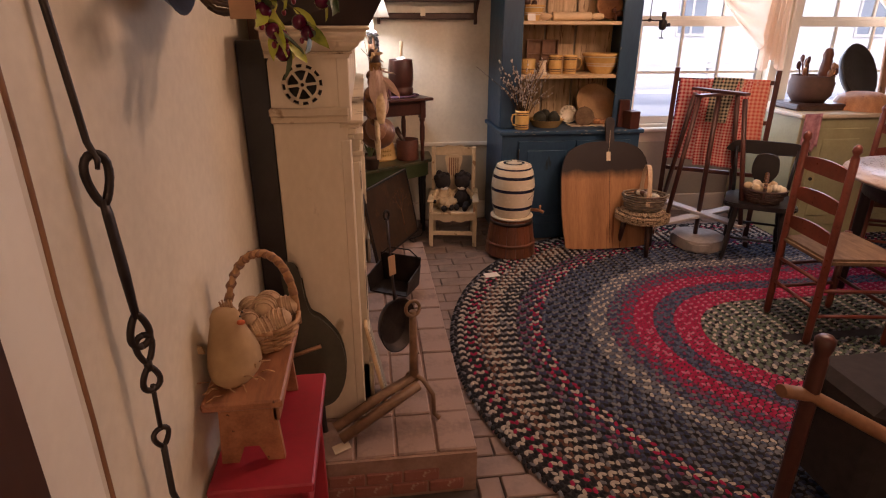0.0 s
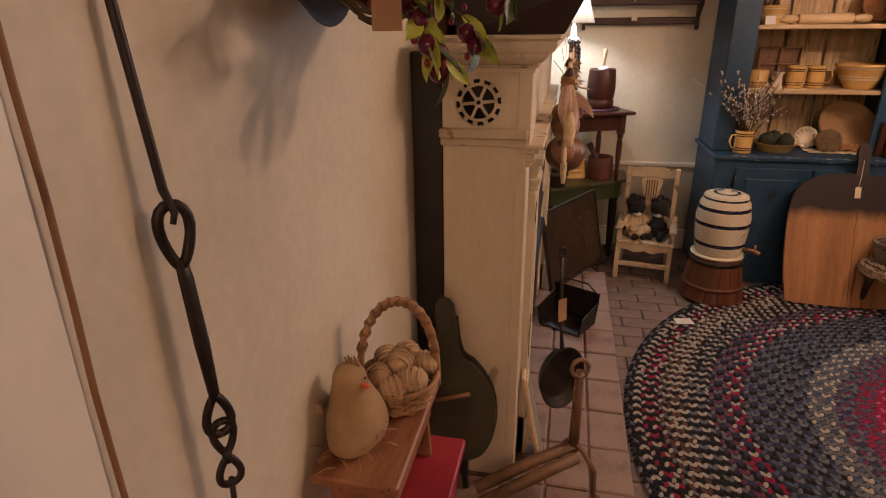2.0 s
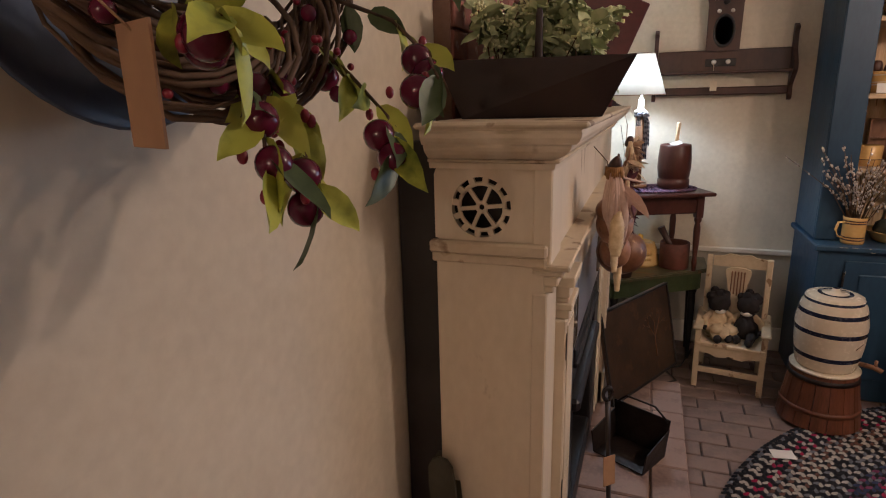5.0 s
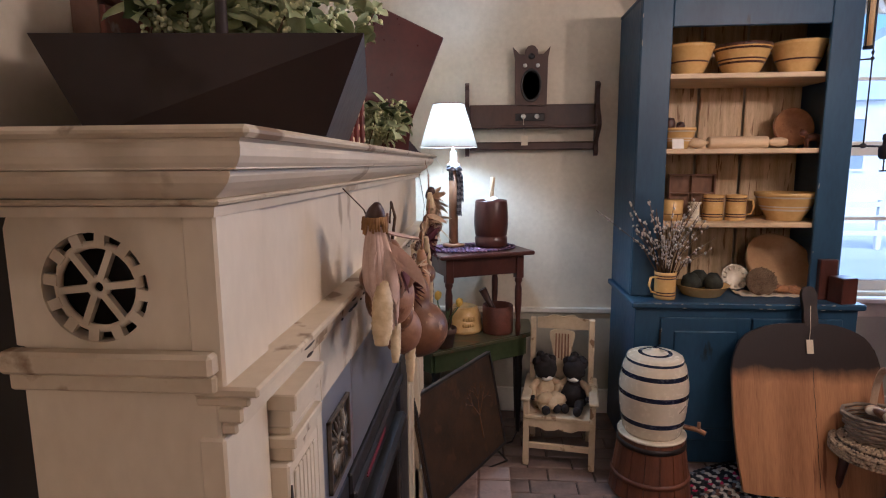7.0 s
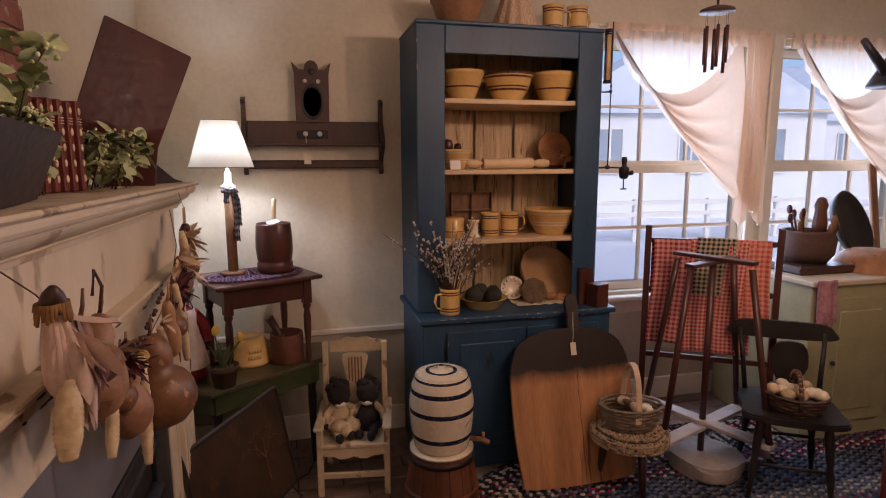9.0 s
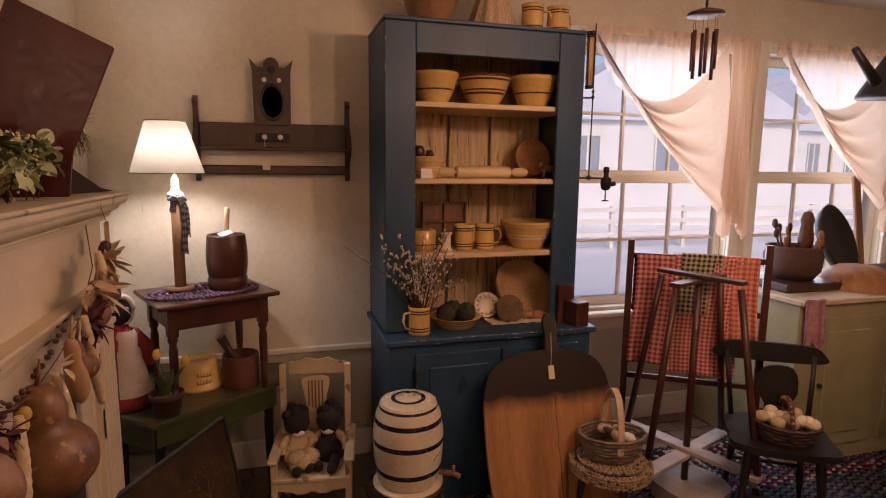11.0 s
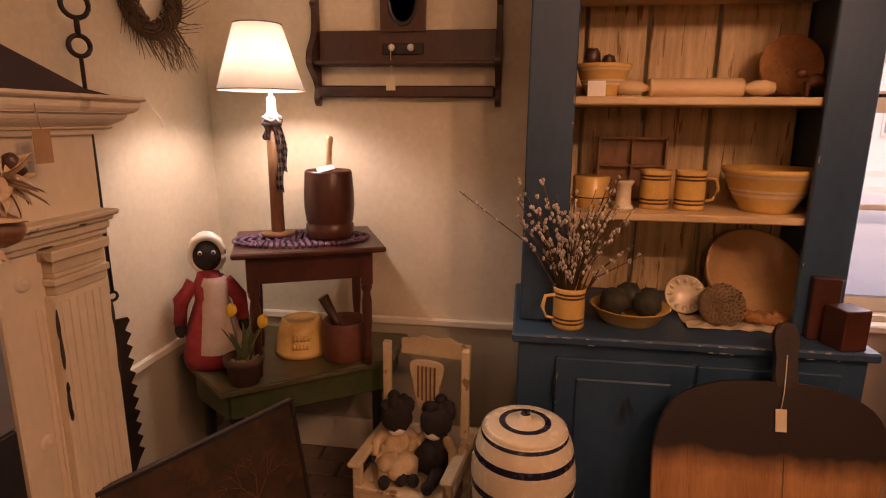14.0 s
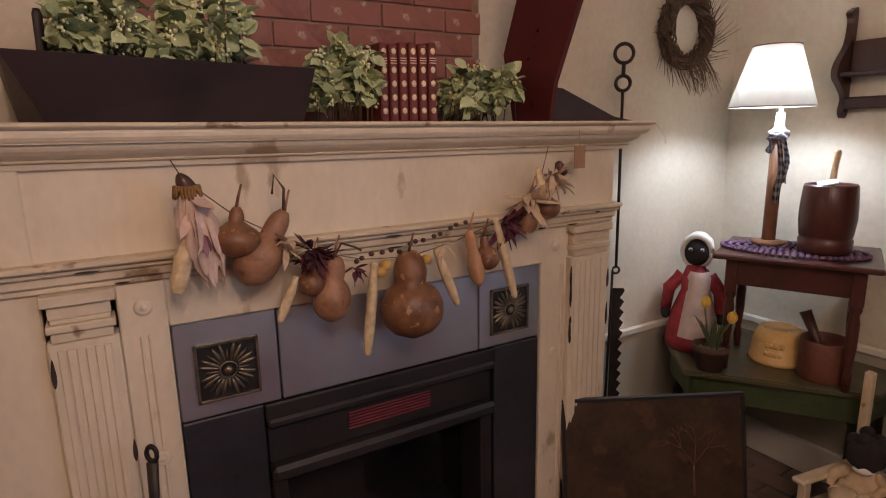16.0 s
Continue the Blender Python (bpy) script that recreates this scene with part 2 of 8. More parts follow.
def tube(bm, pts, r, n=8, mi=0, flat=1.0):
    """A round rod along points; r is one radius or one for each point."""
    pts = [Vector(p) for p in pts]
    rs = r if isinstance(r, (list, tuple)) else [r] * len(pts)
    rings, up = [], Vector((0.3, 0.2, 0.93)).normalized()
    for i, p in enumerate(pts):
        d = (pts[min(i + 1, len(pts) - 1)] - pts[max(i - 1, 0)]).normalized()
        u = d.cross(up)
        u = u.normalized() if u.length > 0.05 else d.cross(Vector((1, 0, 0))).normalized()
        v = d.cross(u)
        rings.append([bm.verts.new(p + (u * math.cos(2 * math.pi * k / n) + v * flat * math.sin(2 * math.pi * k / n)) * rs[i]) for k in range(n)])
    for a, b in zip(rings, rings[1:]):
        for k in range(n):
            f = bm.faces.new((a[k], b[k], b[(k + 1) % n], a[(k + 1) % n]))
            f.smooth, f.material_index = True, mi
    for ring in (rings[0], rings[-1]):
        f = bm.faces.new(ring)
        f.material_index = mi
    return bm


def blob(bm, loc, rad, rot=(0, 0, 0), n=12, mi=0, rough=0.0):
    """A rounded lump, a little uneven."""
    m = pose(*loc, *rot)
    prof = [(math.sin(math.pi * i / (n // 2 + 2)), -math.cos(math.pi * i / (n // 2 + 2))) for i in range(n // 2 + 3)]
    have = len(bm.verts)
    lathe(bm, prof, n, None, mi)
    bm.verts.ensure_lookup_table()
    for v in bm.verts[have:]:
        k = 1 + (noise.noise(v.co * 2.3 + Vector(loc) * 9) * rough if rough else 0)
        v.co = m @ Vector((v.co.x * rad[0] * k, v.co.y * rad[1] * k, v.co.z * rad[2] * k))
    return bm


def slab(bm, outline, t, m=None, mi=0, bev=0.0):
    """A flat outline in x and y, thickened by t along z."""
    lo, hi = [bm.verts.new((x, y, 0)) for x, y in outline], [bm.verts.new((x, y, t)) for x, y in outline]
    fs = [bm.faces.new(lo[::-1]), bm.faces.new(hi)]
    for k in range(len(lo)):
        j = (k + 1) % len(lo)
        fs.append(bm.faces.new((lo[k], lo[j], hi[j], hi[k])))
    for f in fs:
        f.material_index = mi
    vs = lo + hi
    if bev:
        es = list(set(fs[0].edges) | set(fs[1].edges))
        r = bmesh.ops.bevel(bm, geom=es, offset=bev, segments=2, affect="EDGES", clamp_overlap=True)
        vs = list({v for f in r["faces"] for v in f.verts} | {v for v in vs if v.is_valid})
    if m is not None:
        bmesh.ops.transform(bm, matrix=m, verts=vs)
    return bm


def mesh_object(name, bm, mats, smooth=False):
    me = bpy.data.meshes.new(name)
    bmesh.ops.recalc_face_normals(bm, faces=bm.faces)
    bm.to_mesh(me)
    bm.free()
    for m in (mats if isinstance(mats, (list, tuple)) else [mats]):
        me.materials.append(m)
    return new(name, me)


def part(name, bm, material, parent, label=""):
    ob = mesh_object(name, bm, material)
    ob.parent = parent
    if label:
        ob["label"] = label
    if name in FINE:
        ob["kind"] = "stuff"
    return ob


FINE = ("foliage", "berry_cluster", "bud_cluster", "stem_bundle", "twig_bundle", "catkin_cluster", "pod_string", "dry_fringe", "leaves", "berries", "ring_berries", "buds", "stems", "twigs", "catkins", "straw", "husk", "dark_pods", "moss", "relief", "carving", "weave", "stitching", "braided_cover", "spine_gilding", "blades")


def thing(name, label, category, loc=(0, 0, 0), rz=0, group="", m=None):
    ob = new(name)
    ob.empty_display_size = 0.05
    ob.matrix_basis = m if m is not None else pose(*loc, 0, 0, rz)
    return tagged(ob, label, category, group)


def whole(name, bm, mats, label, category, loc=(0, 0, 0), rz=0, group="", m=None):
    ob = mesh_object(name, bm, mats)
    ob.matrix_basis = m if m is not None else pose(*loc, 0, 0, rz)
    return tagged(ob, label, category, group)


def setting(name, bm, mats, label="", kind="structure"):
    return tagged(mesh_object(name, bm, mats), label, kind=kind)


def shared(name, me, parent, m):
    ob = new(name, me)
    ob.parent = parent
    ob.matrix_basis = m
    return ob


def hull(pts, n=40):
    """A smooth closed outline through a few points."""
    out, k = [], len(pts)
    for i in range(n):
        u = i / n * k
        j, f = int(u), u % 1
        p = [Vector((*pts[(j + o) % k], 0)) for o in (-1, 0, 1, 2)]
        q = 0.5 * (2 * p[1] + (p[2] - p[0]) * f + (2 * p[0] - 5 * p[1] + 4 * p[2] - p[3]) * f * f + (3 * p[1] - p[0] - 3 * p[2] + p[3]) * f ** 3)
        out.append((q.x, q.y))
    return out


def ring_points(c, r, n, m):
    return [m @ Vector((c[0] + r * math.cos(2 * math.pi * k / n), c[1] + r * math.sin(2 * math.pi * k / n), c[2])) for k in range(n + 1)]


# ---- the room ----
XL, XR, YB, YN, H, FZ = -0.375, 5.6, 3.65, -3.4, 2.5, -0.06
bm = B()
box(bm, XL - 0.2, XR + 0.2, YN - 0.2, YB + 0.2, FZ - 0.15, FZ - 0.012, 0)
floor = setting("floor", bm, DARKMORTAR, "brick floor with dark recessed joints")
bm = B()
box(bm, XL - 0.2, XR + 0.2, YN - 0.2, YB + 0.2, H, H + 0.12, 0)
setting("ceiling", bm, CEIL, "plain off-white ceiling")
bm = B()
box(bm, XL - 0.15, XL, YN - 0.15, YB + 0.15, FZ - 0.15, H, 0)
setting("wall_west", bm, PLASTER, "cream plaster wall behind the mantel")
bm = B()
box(bm, XR, XR + 0.15, YN - 0.15, YB + 0.15, FZ - 0.15, H, 0)
setting("wall_east", bm, PLASTER, "cream plaster wall")
bm = B()
box(bm, XL, XR, YN - 0.15, YN, FZ - 0.15, H, 0)
setting("wall_south", bm, PLASTER, "cream plaster wall")
# back wall with two window openings
W1, W2, WZ0, WZ1 = (2.03, 3.13), (3.32, 4.42), 0.66, 2.17
bm = B()
for x0, x1, z0, z1 in ((XL, W1[0], FZ - 0.15, H), (W1[1], W2[0], FZ - 0.15, H), (W2[1], XR, FZ - 0.15, H), (W1[0], W1[1], FZ - 0.15, WZ0), (W2[0], W2[1], FZ - 0.15, WZ0), (W1[0], W1[1], WZ1, H), (W2[0], W2[1], WZ1, H)):
    box(bm, x0, x1, YB, YB + 0.15, z0, z1, 0)
setting("wall_north", bm, PLASTER, "cream plaster wall with two windows")
# chair rails, wainscot sheets and baseboards
bm = B()
box(bm, XL + 0.006, W1[0] - 0.08, YB - 0.022, YB - 0.002, 0.525, 0.557, 0.006)
box(bm, XL + 0.002, XL + 0.022, 2.62, YB - 0.024, 0.525, 0.557, 0.006)
setting("trim_chair_rail", bm, TRIM, "white-painted chair rail")
bm = B()
box(bm, XL + 0.014, XR, YB - 0.010, YB - 0.002, 0.08, 0.524, 0)
box(bm, XL + 0.002, XL + 0.010, 2.62, YB - 0.012, 0.08, 0.524, 0)
setting("wall_wainscot", bm, PANEL, "dull olive-cream boarding under the chair rail")
bm = B()
box(bm, XL + 0.03, XR, YB - 0.03, YB - 0.002, FZ, 0.08, 0.004)
box(bm, XL + 0.002, XL + 0.024, -0.05, 0.9, FZ, 0.235, 0.006)
box(bm, XL + 0.002, XL + 0.024, 2.62, YB - 0.034, FZ, 0.08, 0.004)
setting("baseboard", bm, TRIM, "cream-painted baseboard")
# dark strip and board of the doorway beside the chain
bm = B()
box(bm, XL + 0.001, XL + 0.006, -0.90, -0.118, FZ, H, 0.0)
setting("trim_door_casing", bm, TRIM, "cream-painted door casing")
bm = B()
tube(bm, [(XL + 0.009, -0.108 + 0.0015 * math.sin(k * 1.7), FZ + (H - FZ) * k / 30) for k in range(31)], 0.0030, 8)
setting("trim_rod", bm, BROWNWOOD, "brown wooden bead beside the door casing")
bm = B()
box(bm, XL + 0.007, XL + 0.014, -0.95, -0.222, FZ, H, 0.002)
setting("door_1", bm, DARKWOOD, "dark brown wooden door edge")


def window(number, x0, x1):
    w = thing(f"window_{number}", "white-painted double-hung window with small panes, snowy daylight outside", "window")
    w["kind"] = "structure"
    bm = B()
    for a, b, c, d in ((x0 - 0.07, x0, WZ0 - 0.02, WZ1 + 0.07), (x1, x1 + 0.07, WZ0 - 0.02, WZ1 + 0.07), (x0, x1, WZ1, WZ1 + 0.07)):
        box(bm, a, b, YB - 0.025, YB - 0.001, c, d, 0.004)
    part("casing", bm, TRIM, w)
    bm = B()
    box(bm, x0 - 0.10, x1 + 0.10, YB - 0.06, YB - 0.001, WZ0 - 0.05, WZ0 - 0.021, 0.006)
    part("window_sill", bm, TRIM, w)
    mid = 1.41
    for nm, z0, z1, dy in (("upper_sash", mid, WZ1, 0.09), ("lower_sash", WZ0, mid + 0.03, 0.05)):
        bm = B()
        y0, y1 = YB + dy, YB + dy + 0.035
        for a, b, c, d in ((x0, x0 + 0.05, z0, z1), (x1 - 0.05, x1, z0, z1), (x0 + 0.05, x1 - 0.05, z0, z0 + 0.055), (x0 + 0.05, x1 - 0.05, z1 - 0.05, z1)):
            box(bm, a, b, y0, y1, c, d, 0.003)
        sash = part(nm, bm, TRIM, w)
        g0, g1, h0, h1 = x0 + 0.05, x1 - 0.05, z0 + 0.055, z1 - 0.05
        for k in (1, 2):
            x = g0 + (g1 - g0) * k / 3
            bm = B()
            box(bm, x - 0.009, x + 0.009, y0 + 0.006, y1 - 0.006, h0, h1, 0.002)
            part("muntin", bm, TRIM, sash)
        z = (h0 + h1) / 2
        bm = B()
        box(bm, g0, g1, y0 + 0.008, y1 - 0.008, z - 0.009, z + 0.009, 0.002)
        part("muntin", bm, TRIM, sash)
        for i in range(3):
            for j in range(2):
                bm = B()
                box(bm, g0 + (g1 - g0) * i / 3, g0 + (g1 - g0) * (i + 1) / 3, y0 + 0.016, y0 + 0.019, h0 + (h1 - h0) * j / 2, h0 + (h1 - h0) * (j + 1) / 2, 0)
                p = part("pane", bm, GLASS, sash)
                p.visible_shadow = False
    return w


window(1, *W1)
window(2, *W2)

# ---- hearth and mantel wall ----
HZ = 0.10
HEARTH_BODY = thing("hearth", "raised hearth of worn pinkish bricks in front of the mantel", "hearth")
HEARTH_BODY["kind"] = "structure"
bm = B()
box(bm, XL + 0.001, 0.296, 0.767, 2.718, FZ - 0.012, HZ - 0.012, 0)
part("hearth_core", bm, MORTAR, HEARTH_BODY)
CHIMNEY = thing("wall_chimney", "chimney breast of worn red brick with pale mortar above the mantel", "chimney")
CHIMNEY["kind"] = "structure"
bm = B()
box(bm, XL + 0.001, XL + 0.04, 1.235, 2.28, 1.1, H, 0)
part("mortar", bm, MORTAR, CHIMNEY)

UPR0 = Matrix(((1, 0, 0, 0), (0, 0, -1, 0), (0, 1, 0, 0), (0, 0, 0, 1)))


def rise(y):
    """The shelf has sunk a little towards its far end."""
    return 0.009 * (2.70 - y) / 1.78


def settle(bm):
    for v in bm.verts:
        v.co.z += rise(v.co.y)


MT = thing("fireplace_mantel", "cream-painted worn wooden fireplace mantel with fluted pilasters", "mantel")
M0, M1 = 0.985, 2.61
bm = B()
box(bm, -0.30, 0.0, 0.918, 2.712, 1.3892, 1.400, 0.004)
settle(bm)
part("shelf", bm, CREAMDARK, MT)


def moulding(levels):
    """A moulding carried round both ends and the front: heights with their distance behind the shelf's edge."""
    bm = B()
    rings = [[bm.verts.new(p) for p in ((-0.292, 0.918 + d * 0.9, z), (-d, 0.918 + d * 0.9, z), (-d, 2.712 - d * 1.2, z), (-0.292, 2.712 - d * 1.2, z))] for z, d in levels]
    for a, b in zip(rings, rings[1:]):
        for k in range(4):
            bm.faces.new((a[k], a[(k + 1) % 4], b[(k + 1) % 4], b[k]))
    bm.faces.new(rings[0])
    bm.faces.new(rings[-1][::-1])
    settle(bm)
    return bm


for levels, mat in ((((1.389, 0.010), (1.386, 0.013), (1.381, 0.0115), (1.374, 0.0125), (1.368, 0.016), (1.364, 0.020), (1.3625, 0.020), (1.3615, 0.027)), CREAM),
                    (((1.361, 0.029), (1.356, 0.030), (1.350, 0.034), (1.343, 0.043), (1.337, 0.053), (1.3345, 0.057)), CREAM),
                    (((1.334, 0.053), (1.3315, 0.0505), (1.329, 0.052), (1.3275, 0.058)), CREAMDARK),
                    (((1.327, 0.0585), (1.3165, 0.0615)), CREAM)):
    part("cornice_moulding", moulding(levels), mat, MT)
# near end panel with a pierced round grille
bm = B()
gx, gz, gr = -0.197, 1.252, 0.0570
seg = 32


def pierced(bm, y0, y1):
    """A square sheet with a round hole, as a ring of quads."""
    x0, x1, z0, z1 = -0.288, -0.082, 1.186, 1.334
    inner, outer = [], []
    for k in range(seg):
        a = 2 * math.pi * k / seg
        c, s = math.cos(a), math.sin(a)
        tx = ((x1 - gx) if c > 0 else (x0 - gx)) / c if abs(c) > 1e-6 else 9
        tz = ((z1 - gz) if s > 0 else (z0 - gz)) / s if abs(s) > 1e-6 else 9
        t = min(tx, tz)
        inner.append((gx + gr * c, gz + gr * s))
        outer.append((gx + t * c, gz + t * s))
    vi = [[bm.verts.new((x, y, z)) for x, z in inner] for y in (y0, y1)]
    vo = [[bm.verts.new((x, y, z)) for x, z in outer] for y in (y0, y1)]
    for k in range(seg):
        j = (k + 1) % seg
        bm.faces.new((vo[0][k], vo[0][j], vi[0][j], vi[0][k]))
        bm.faces.new((vo[1][k], vi[1][k], vi[1][j], vo[1][j]))
        bm.faces.new((vi[0][k], vi[0][j], vi[1][j], vi[1][k]))


pierced(bm, M0, M0 + 0.018)
box(bm, -0.288, -0.076, M0 + 0.001, M0 + 0.02, HZ, 1.186, 0.003)
far = B()
box(far, -0.288, -0.076, M1 - 0.02, M1, HZ, 1.318, 0.003)
part("end_panel", far, CREAM, MT)
end = part("end_panel", bm, CREAM, MT)
bm = B()
for k in range(12):
    a = 2 * math.pi * (k + 0.3) / 12
    box(bm, 0.043, 0.060, -0.004, 0.004, -0.0056, 0.0056, 0.0, m=Matrix.Translation((gx, M0 + 0.007, gz)) @ Matrix.Rotation(a, 4, "Y"))
for k in range(6):
    box(bm, 0.008, 0.042, -0.003, 0.004, -0.0036, 0.0036, 0.0, m=Matrix.Translation((gx, M0 + 0.007, gz)) @ Matrix.Rotation(math.pi * (k - 0.1) / 3, 4, "Y"))
for r, w in ((0.0440, 0.0045), (0.0088, 0.0042)):
    tube(bm, [(gx + r * math.cos(a), M0 + 0.008, gz + r * math.sin(a)) for a in [2 * math.pi * k / 28 for k in range(29)]], w, 6)
part("round_grille", bm, CREAM, end, "pierced round wheel-shaped grille")
bm = B()
box(bm, -0.294, -0.070, M0 - 0.022, M0, 1.166, 1.190, 0.004)
box(bm, -0.292, -0.072, M0 - 0.012, M0, 1.146, 1.166, 0.003)
part("end_moulding", bm, CREAMDARK, MT)
bm = B()
box(bm, -0.10, -0.072, M0, M1, 1.150, 1.334, 0.002)
part("frieze", bm, CREAM, MT)
bm = B()
box(bm, -0.099, -0.064, M0 - 0.005, 1.098, 1.150, 1.334, 0.003)
part("frieze_block", bm, CREAM, MT)
bm = B()
box(bm, -0.099, -0.070, M0 - 0.002, 1.098, HZ, 1.094, 0.003)
part("corner_board", bm, CREAM, MT)
# shade of the gap behind the mantel, put in as a black strip
bm = B()
box(bm, -0.372, -0.2925, M0 + 0.02, M0 + 0.045, HZ, 1.372, 0.002)
part("gap_shade_strip", bm, BLACK, MT, "black strip painted as the shade in the gap to the wall")
# black sheet painted as the shade of the hollow behind the grille
bm = B()
box(bm, -0.285, -0.105, M0 + 0.07, M0 + 0.08, 1.18, 1.312, 0.0)
part("hollow_shade", bm, BLACK, MT)
for z0, z1, dx in ((1.1405, 1.152, 0.030), (1.1285, 1.140, 0.042), (1.1085, 1.128, 0.052), (1.0945, 1.108, 0.060)):
    bm = B()
    box(bm, -0.10, -dx, M0 - 0.018 + dx * 0.4, M1 + 0.018 - dx * 0.4, z0, z1, 0.003)
    part("architrave_moulding", bm, CREAMDARK, MT)
for y0, y1 in ((1.096, 1.224), (2.412, 2.580)):
    bm = B()
    box(bm, -0.098, -0.048, y0 + 0.004, y1 - 0.003, HZ, 1.00, 0.003)
    n = 6
    p = part("pilaster", bm, CREAM, MT)
    for k in range(n):
        yy = y0 + 0.018 + (y1 - y0 - 0.036) * (k + 0.5) / n
        bm = B()
        box(bm, -0.0485, -0.0450, yy - (y1 - y0) * 0.052, yy + (y1 - y0) * 0.052, HZ + 0.16, 0.985, 0.0015)
        part("flute", bm, CREAM, p)
    bm = B()
    box(bm, -0.098, -0.036, y0 + 0.004, y1 - 0.004, HZ, HZ + 0.15, 0.004)
    part("plinth", bm, CREAM, p)
    for z0, z1, e in ((1.0725, 1.094, 0.002), (1.0465, 1.072, 0.012), (1.0205, 1.036, 0.006), (1.0005, 1.020, 0.012), (1.0363, 1.0462, 0.014)):
        bm = B()
        box(bm, -0.098, -0.032 - e, y0 + e, y1 - e, z0, z1, 0.002)
        part("capital_moulding", bm, CREAMDARK, p)
    random.seed(int(y0 * 100))
    for k in range(9):
        ye = random.choice((y0 + 0.004, y1 - 0.009)) + random.uniform(-0.001, 0.002)
        zc, hl = random.uniform(0.30, 0.97), random.uniform(0.006, 0.05)
        bm = B()
        slab(bm, hull([(0, -hl), (0.005, -hl * 0.4), (0.0035, hl * 0.5), (0.001, hl), (-0.003, hl * 0.3), (-0.004, -hl * 0.5)], 14), 0.0016, Matrix.Translation((-0.0478, ye + 0.003, zc)) @ Matrix.Rotation(math.pi / 2, 4, "Z") @ UPR0)
        part("paint_chip", bm, CHAR, p)
bm = B()
for y0, y1 in ((1.222, 1.312), (2.320, 2.425)):
    box(bm, -0.098, -0.068, y0, y1, HZ, 1.094, 0.003)
box(bm, -0.098, -0.068, 1.312, 2.320, 0.990, 1.094, 0.003)
for y in (1.255, 1.270, 2.392, 2.406):
    box(bm, -0.07, -0.064, y, y + 0.006, HZ, 0.98, 0.002)
part("surround_frame", bm, CREAM, MT)
# paint knocked off the edges of the mouldings
random.seed(77)
for k in range(17):
    x, z = random.choice(((-0.0595, 1.098), (-0.0515, 1.112), (-0.0415, 1.131)))
    yy, hl = random.uniform(1.10, 2.55), random.uniform(0.005, 0.026)
    bm = B()
    slab(bm, hull([(-hl, 0), (-hl * 0.4, 0.0025), (hl * 0.5, 0.0018), (hl, 0.0003), (hl * 0.3, -0.0022), (-hl * 0.5, -0.0016)], 12), 0.0016, Matrix.Translation((x - 0.0006, yy, z)) @ Matrix.Rotation(math.pi / 2, 4, "Z") @ UPR0)
    part("paint_chip", bm, CHAR, MT)
for y in (1.268, 2.372):
    for z in (1.040, 0.70):
        bm = B()
        lathe(bm, [(0.0, 0.010), (0.004, 0.010), (0.007, 0.005), (0.010, 0.006), (0.015, 0.006), (0.018, 0.0)], 16, pose(-0.068, y, z, 0, 90, 0))
        part("corner_rosette", bm, CREAM, MT)
FI = thing("fireplace_insert", "black electric fireplace insert with steel surround and cast rosette tiles", "fireplace")


def steel(y0, y1, z0, z1, name="steel_panel"):
    bm = B()
    box(bm, -0.096, -0.074, y0, y1, z0, z1, 0.003)
    return part(name, bm, STEEL, FI)


steel(1.537, 2.096, 0.764, 0.988)
for y0, y1 in ((1.315, 1.533), (2.10, 2.317)):
    t = steel(y0, y1, 0.764, 0.988, "rosette_tile")
    yc, zc = (y0 + y1) / 2 - 0.004, 0.868
    bm = B()
    q = 0.068
    for a, b, c, d in ((-q, q, q - 0.006, q), (-q, q, -q, -q + 0.006), (-q, -q + 0.006, -q, q), (q - 0.006, q, -q, q)):
        box(bm, -0.074, -0.066, yc + a, yc + b, zc + c, zc + d, 0.001)
    box(bm, -0.0735, -0.072, yc - q, yc + q, zc - q, zc + q, 0, mi=1)
    for k in range(8):
        a = 2 * math.pi * (k + 0.5) / 8
        L = 0.062 / max(abs(math.cos(a)), abs(math.sin(a)))
        for off in (-0.13, 0.13):
            blob(bm, (-0.0705, yc + math.cos(a + off) * L * 0.62, zc + math.sin(a + off) * L * 0.62), (0.004, L * 0.36, 0.0052), (math.degrees(a + off), 0, 0), 8)
        a = 2 * math.pi * k / 8
        L = 0.052 if k % 2 == 0 else 0.064
        blob(bm, (-0.0705, yc + math.cos(a) * L * 0.6, zc + math.sin(a) * L * 0.6), (0.003, L * 0.40, 0.003), (math.degrees(a), 0, 0), 6)
    tube(bm, ring_points((0, 0, 0), 0.019, 18, Matrix.Translation((-0.069, yc, zc)) @ pose(0, 0, 0, 0, 90, 0)), 0.0028, 6)
    blob(bm, (-0.068, yc, zc), (0.009, 0.011, 0.011), n=10)
    part("cast_rosette", bm, [CASTSILVER, BLACK], t, "cast sunburst rosette")
DARKSTEEL = surf("dark_steel", (0.07, 0.075, 0.09), (0.11, 0.115, 0.135), 5, 0.35, metal=0.85, bump=0.03)
for y0, y1 in ((1.315, 1.49), (2.152, 2.317)):
    bm = B()
    box(bm, -0.096, -0.074, y0, y1, HZ, 0.760, 0.003)
    part("side_panel", bm, DARKSTEEL, FI)
bm = B()
box(bm, -0.20, -0.068, 1.492, 2.150, 0.715, 0.760, 0.004)
box(bm, -0.20, -0.060, 1.495, 2.147, 0.700, 0.722, 0.006)
box(bm, -0.20, -0.085, 1.495, 2.147, 0.600, 0.700, 0.003)
box(bm, -0.20, -0.052, 1.495, 2.147, 0.560, 0.600, 0.010)
box(bm, -0.20, -0.075, 1.495, 1.535, HZ, 0.562, 0.006)
box(bm, -0.20, -0.075, 2.107, 2.147, HZ, 0.562, 0.006)
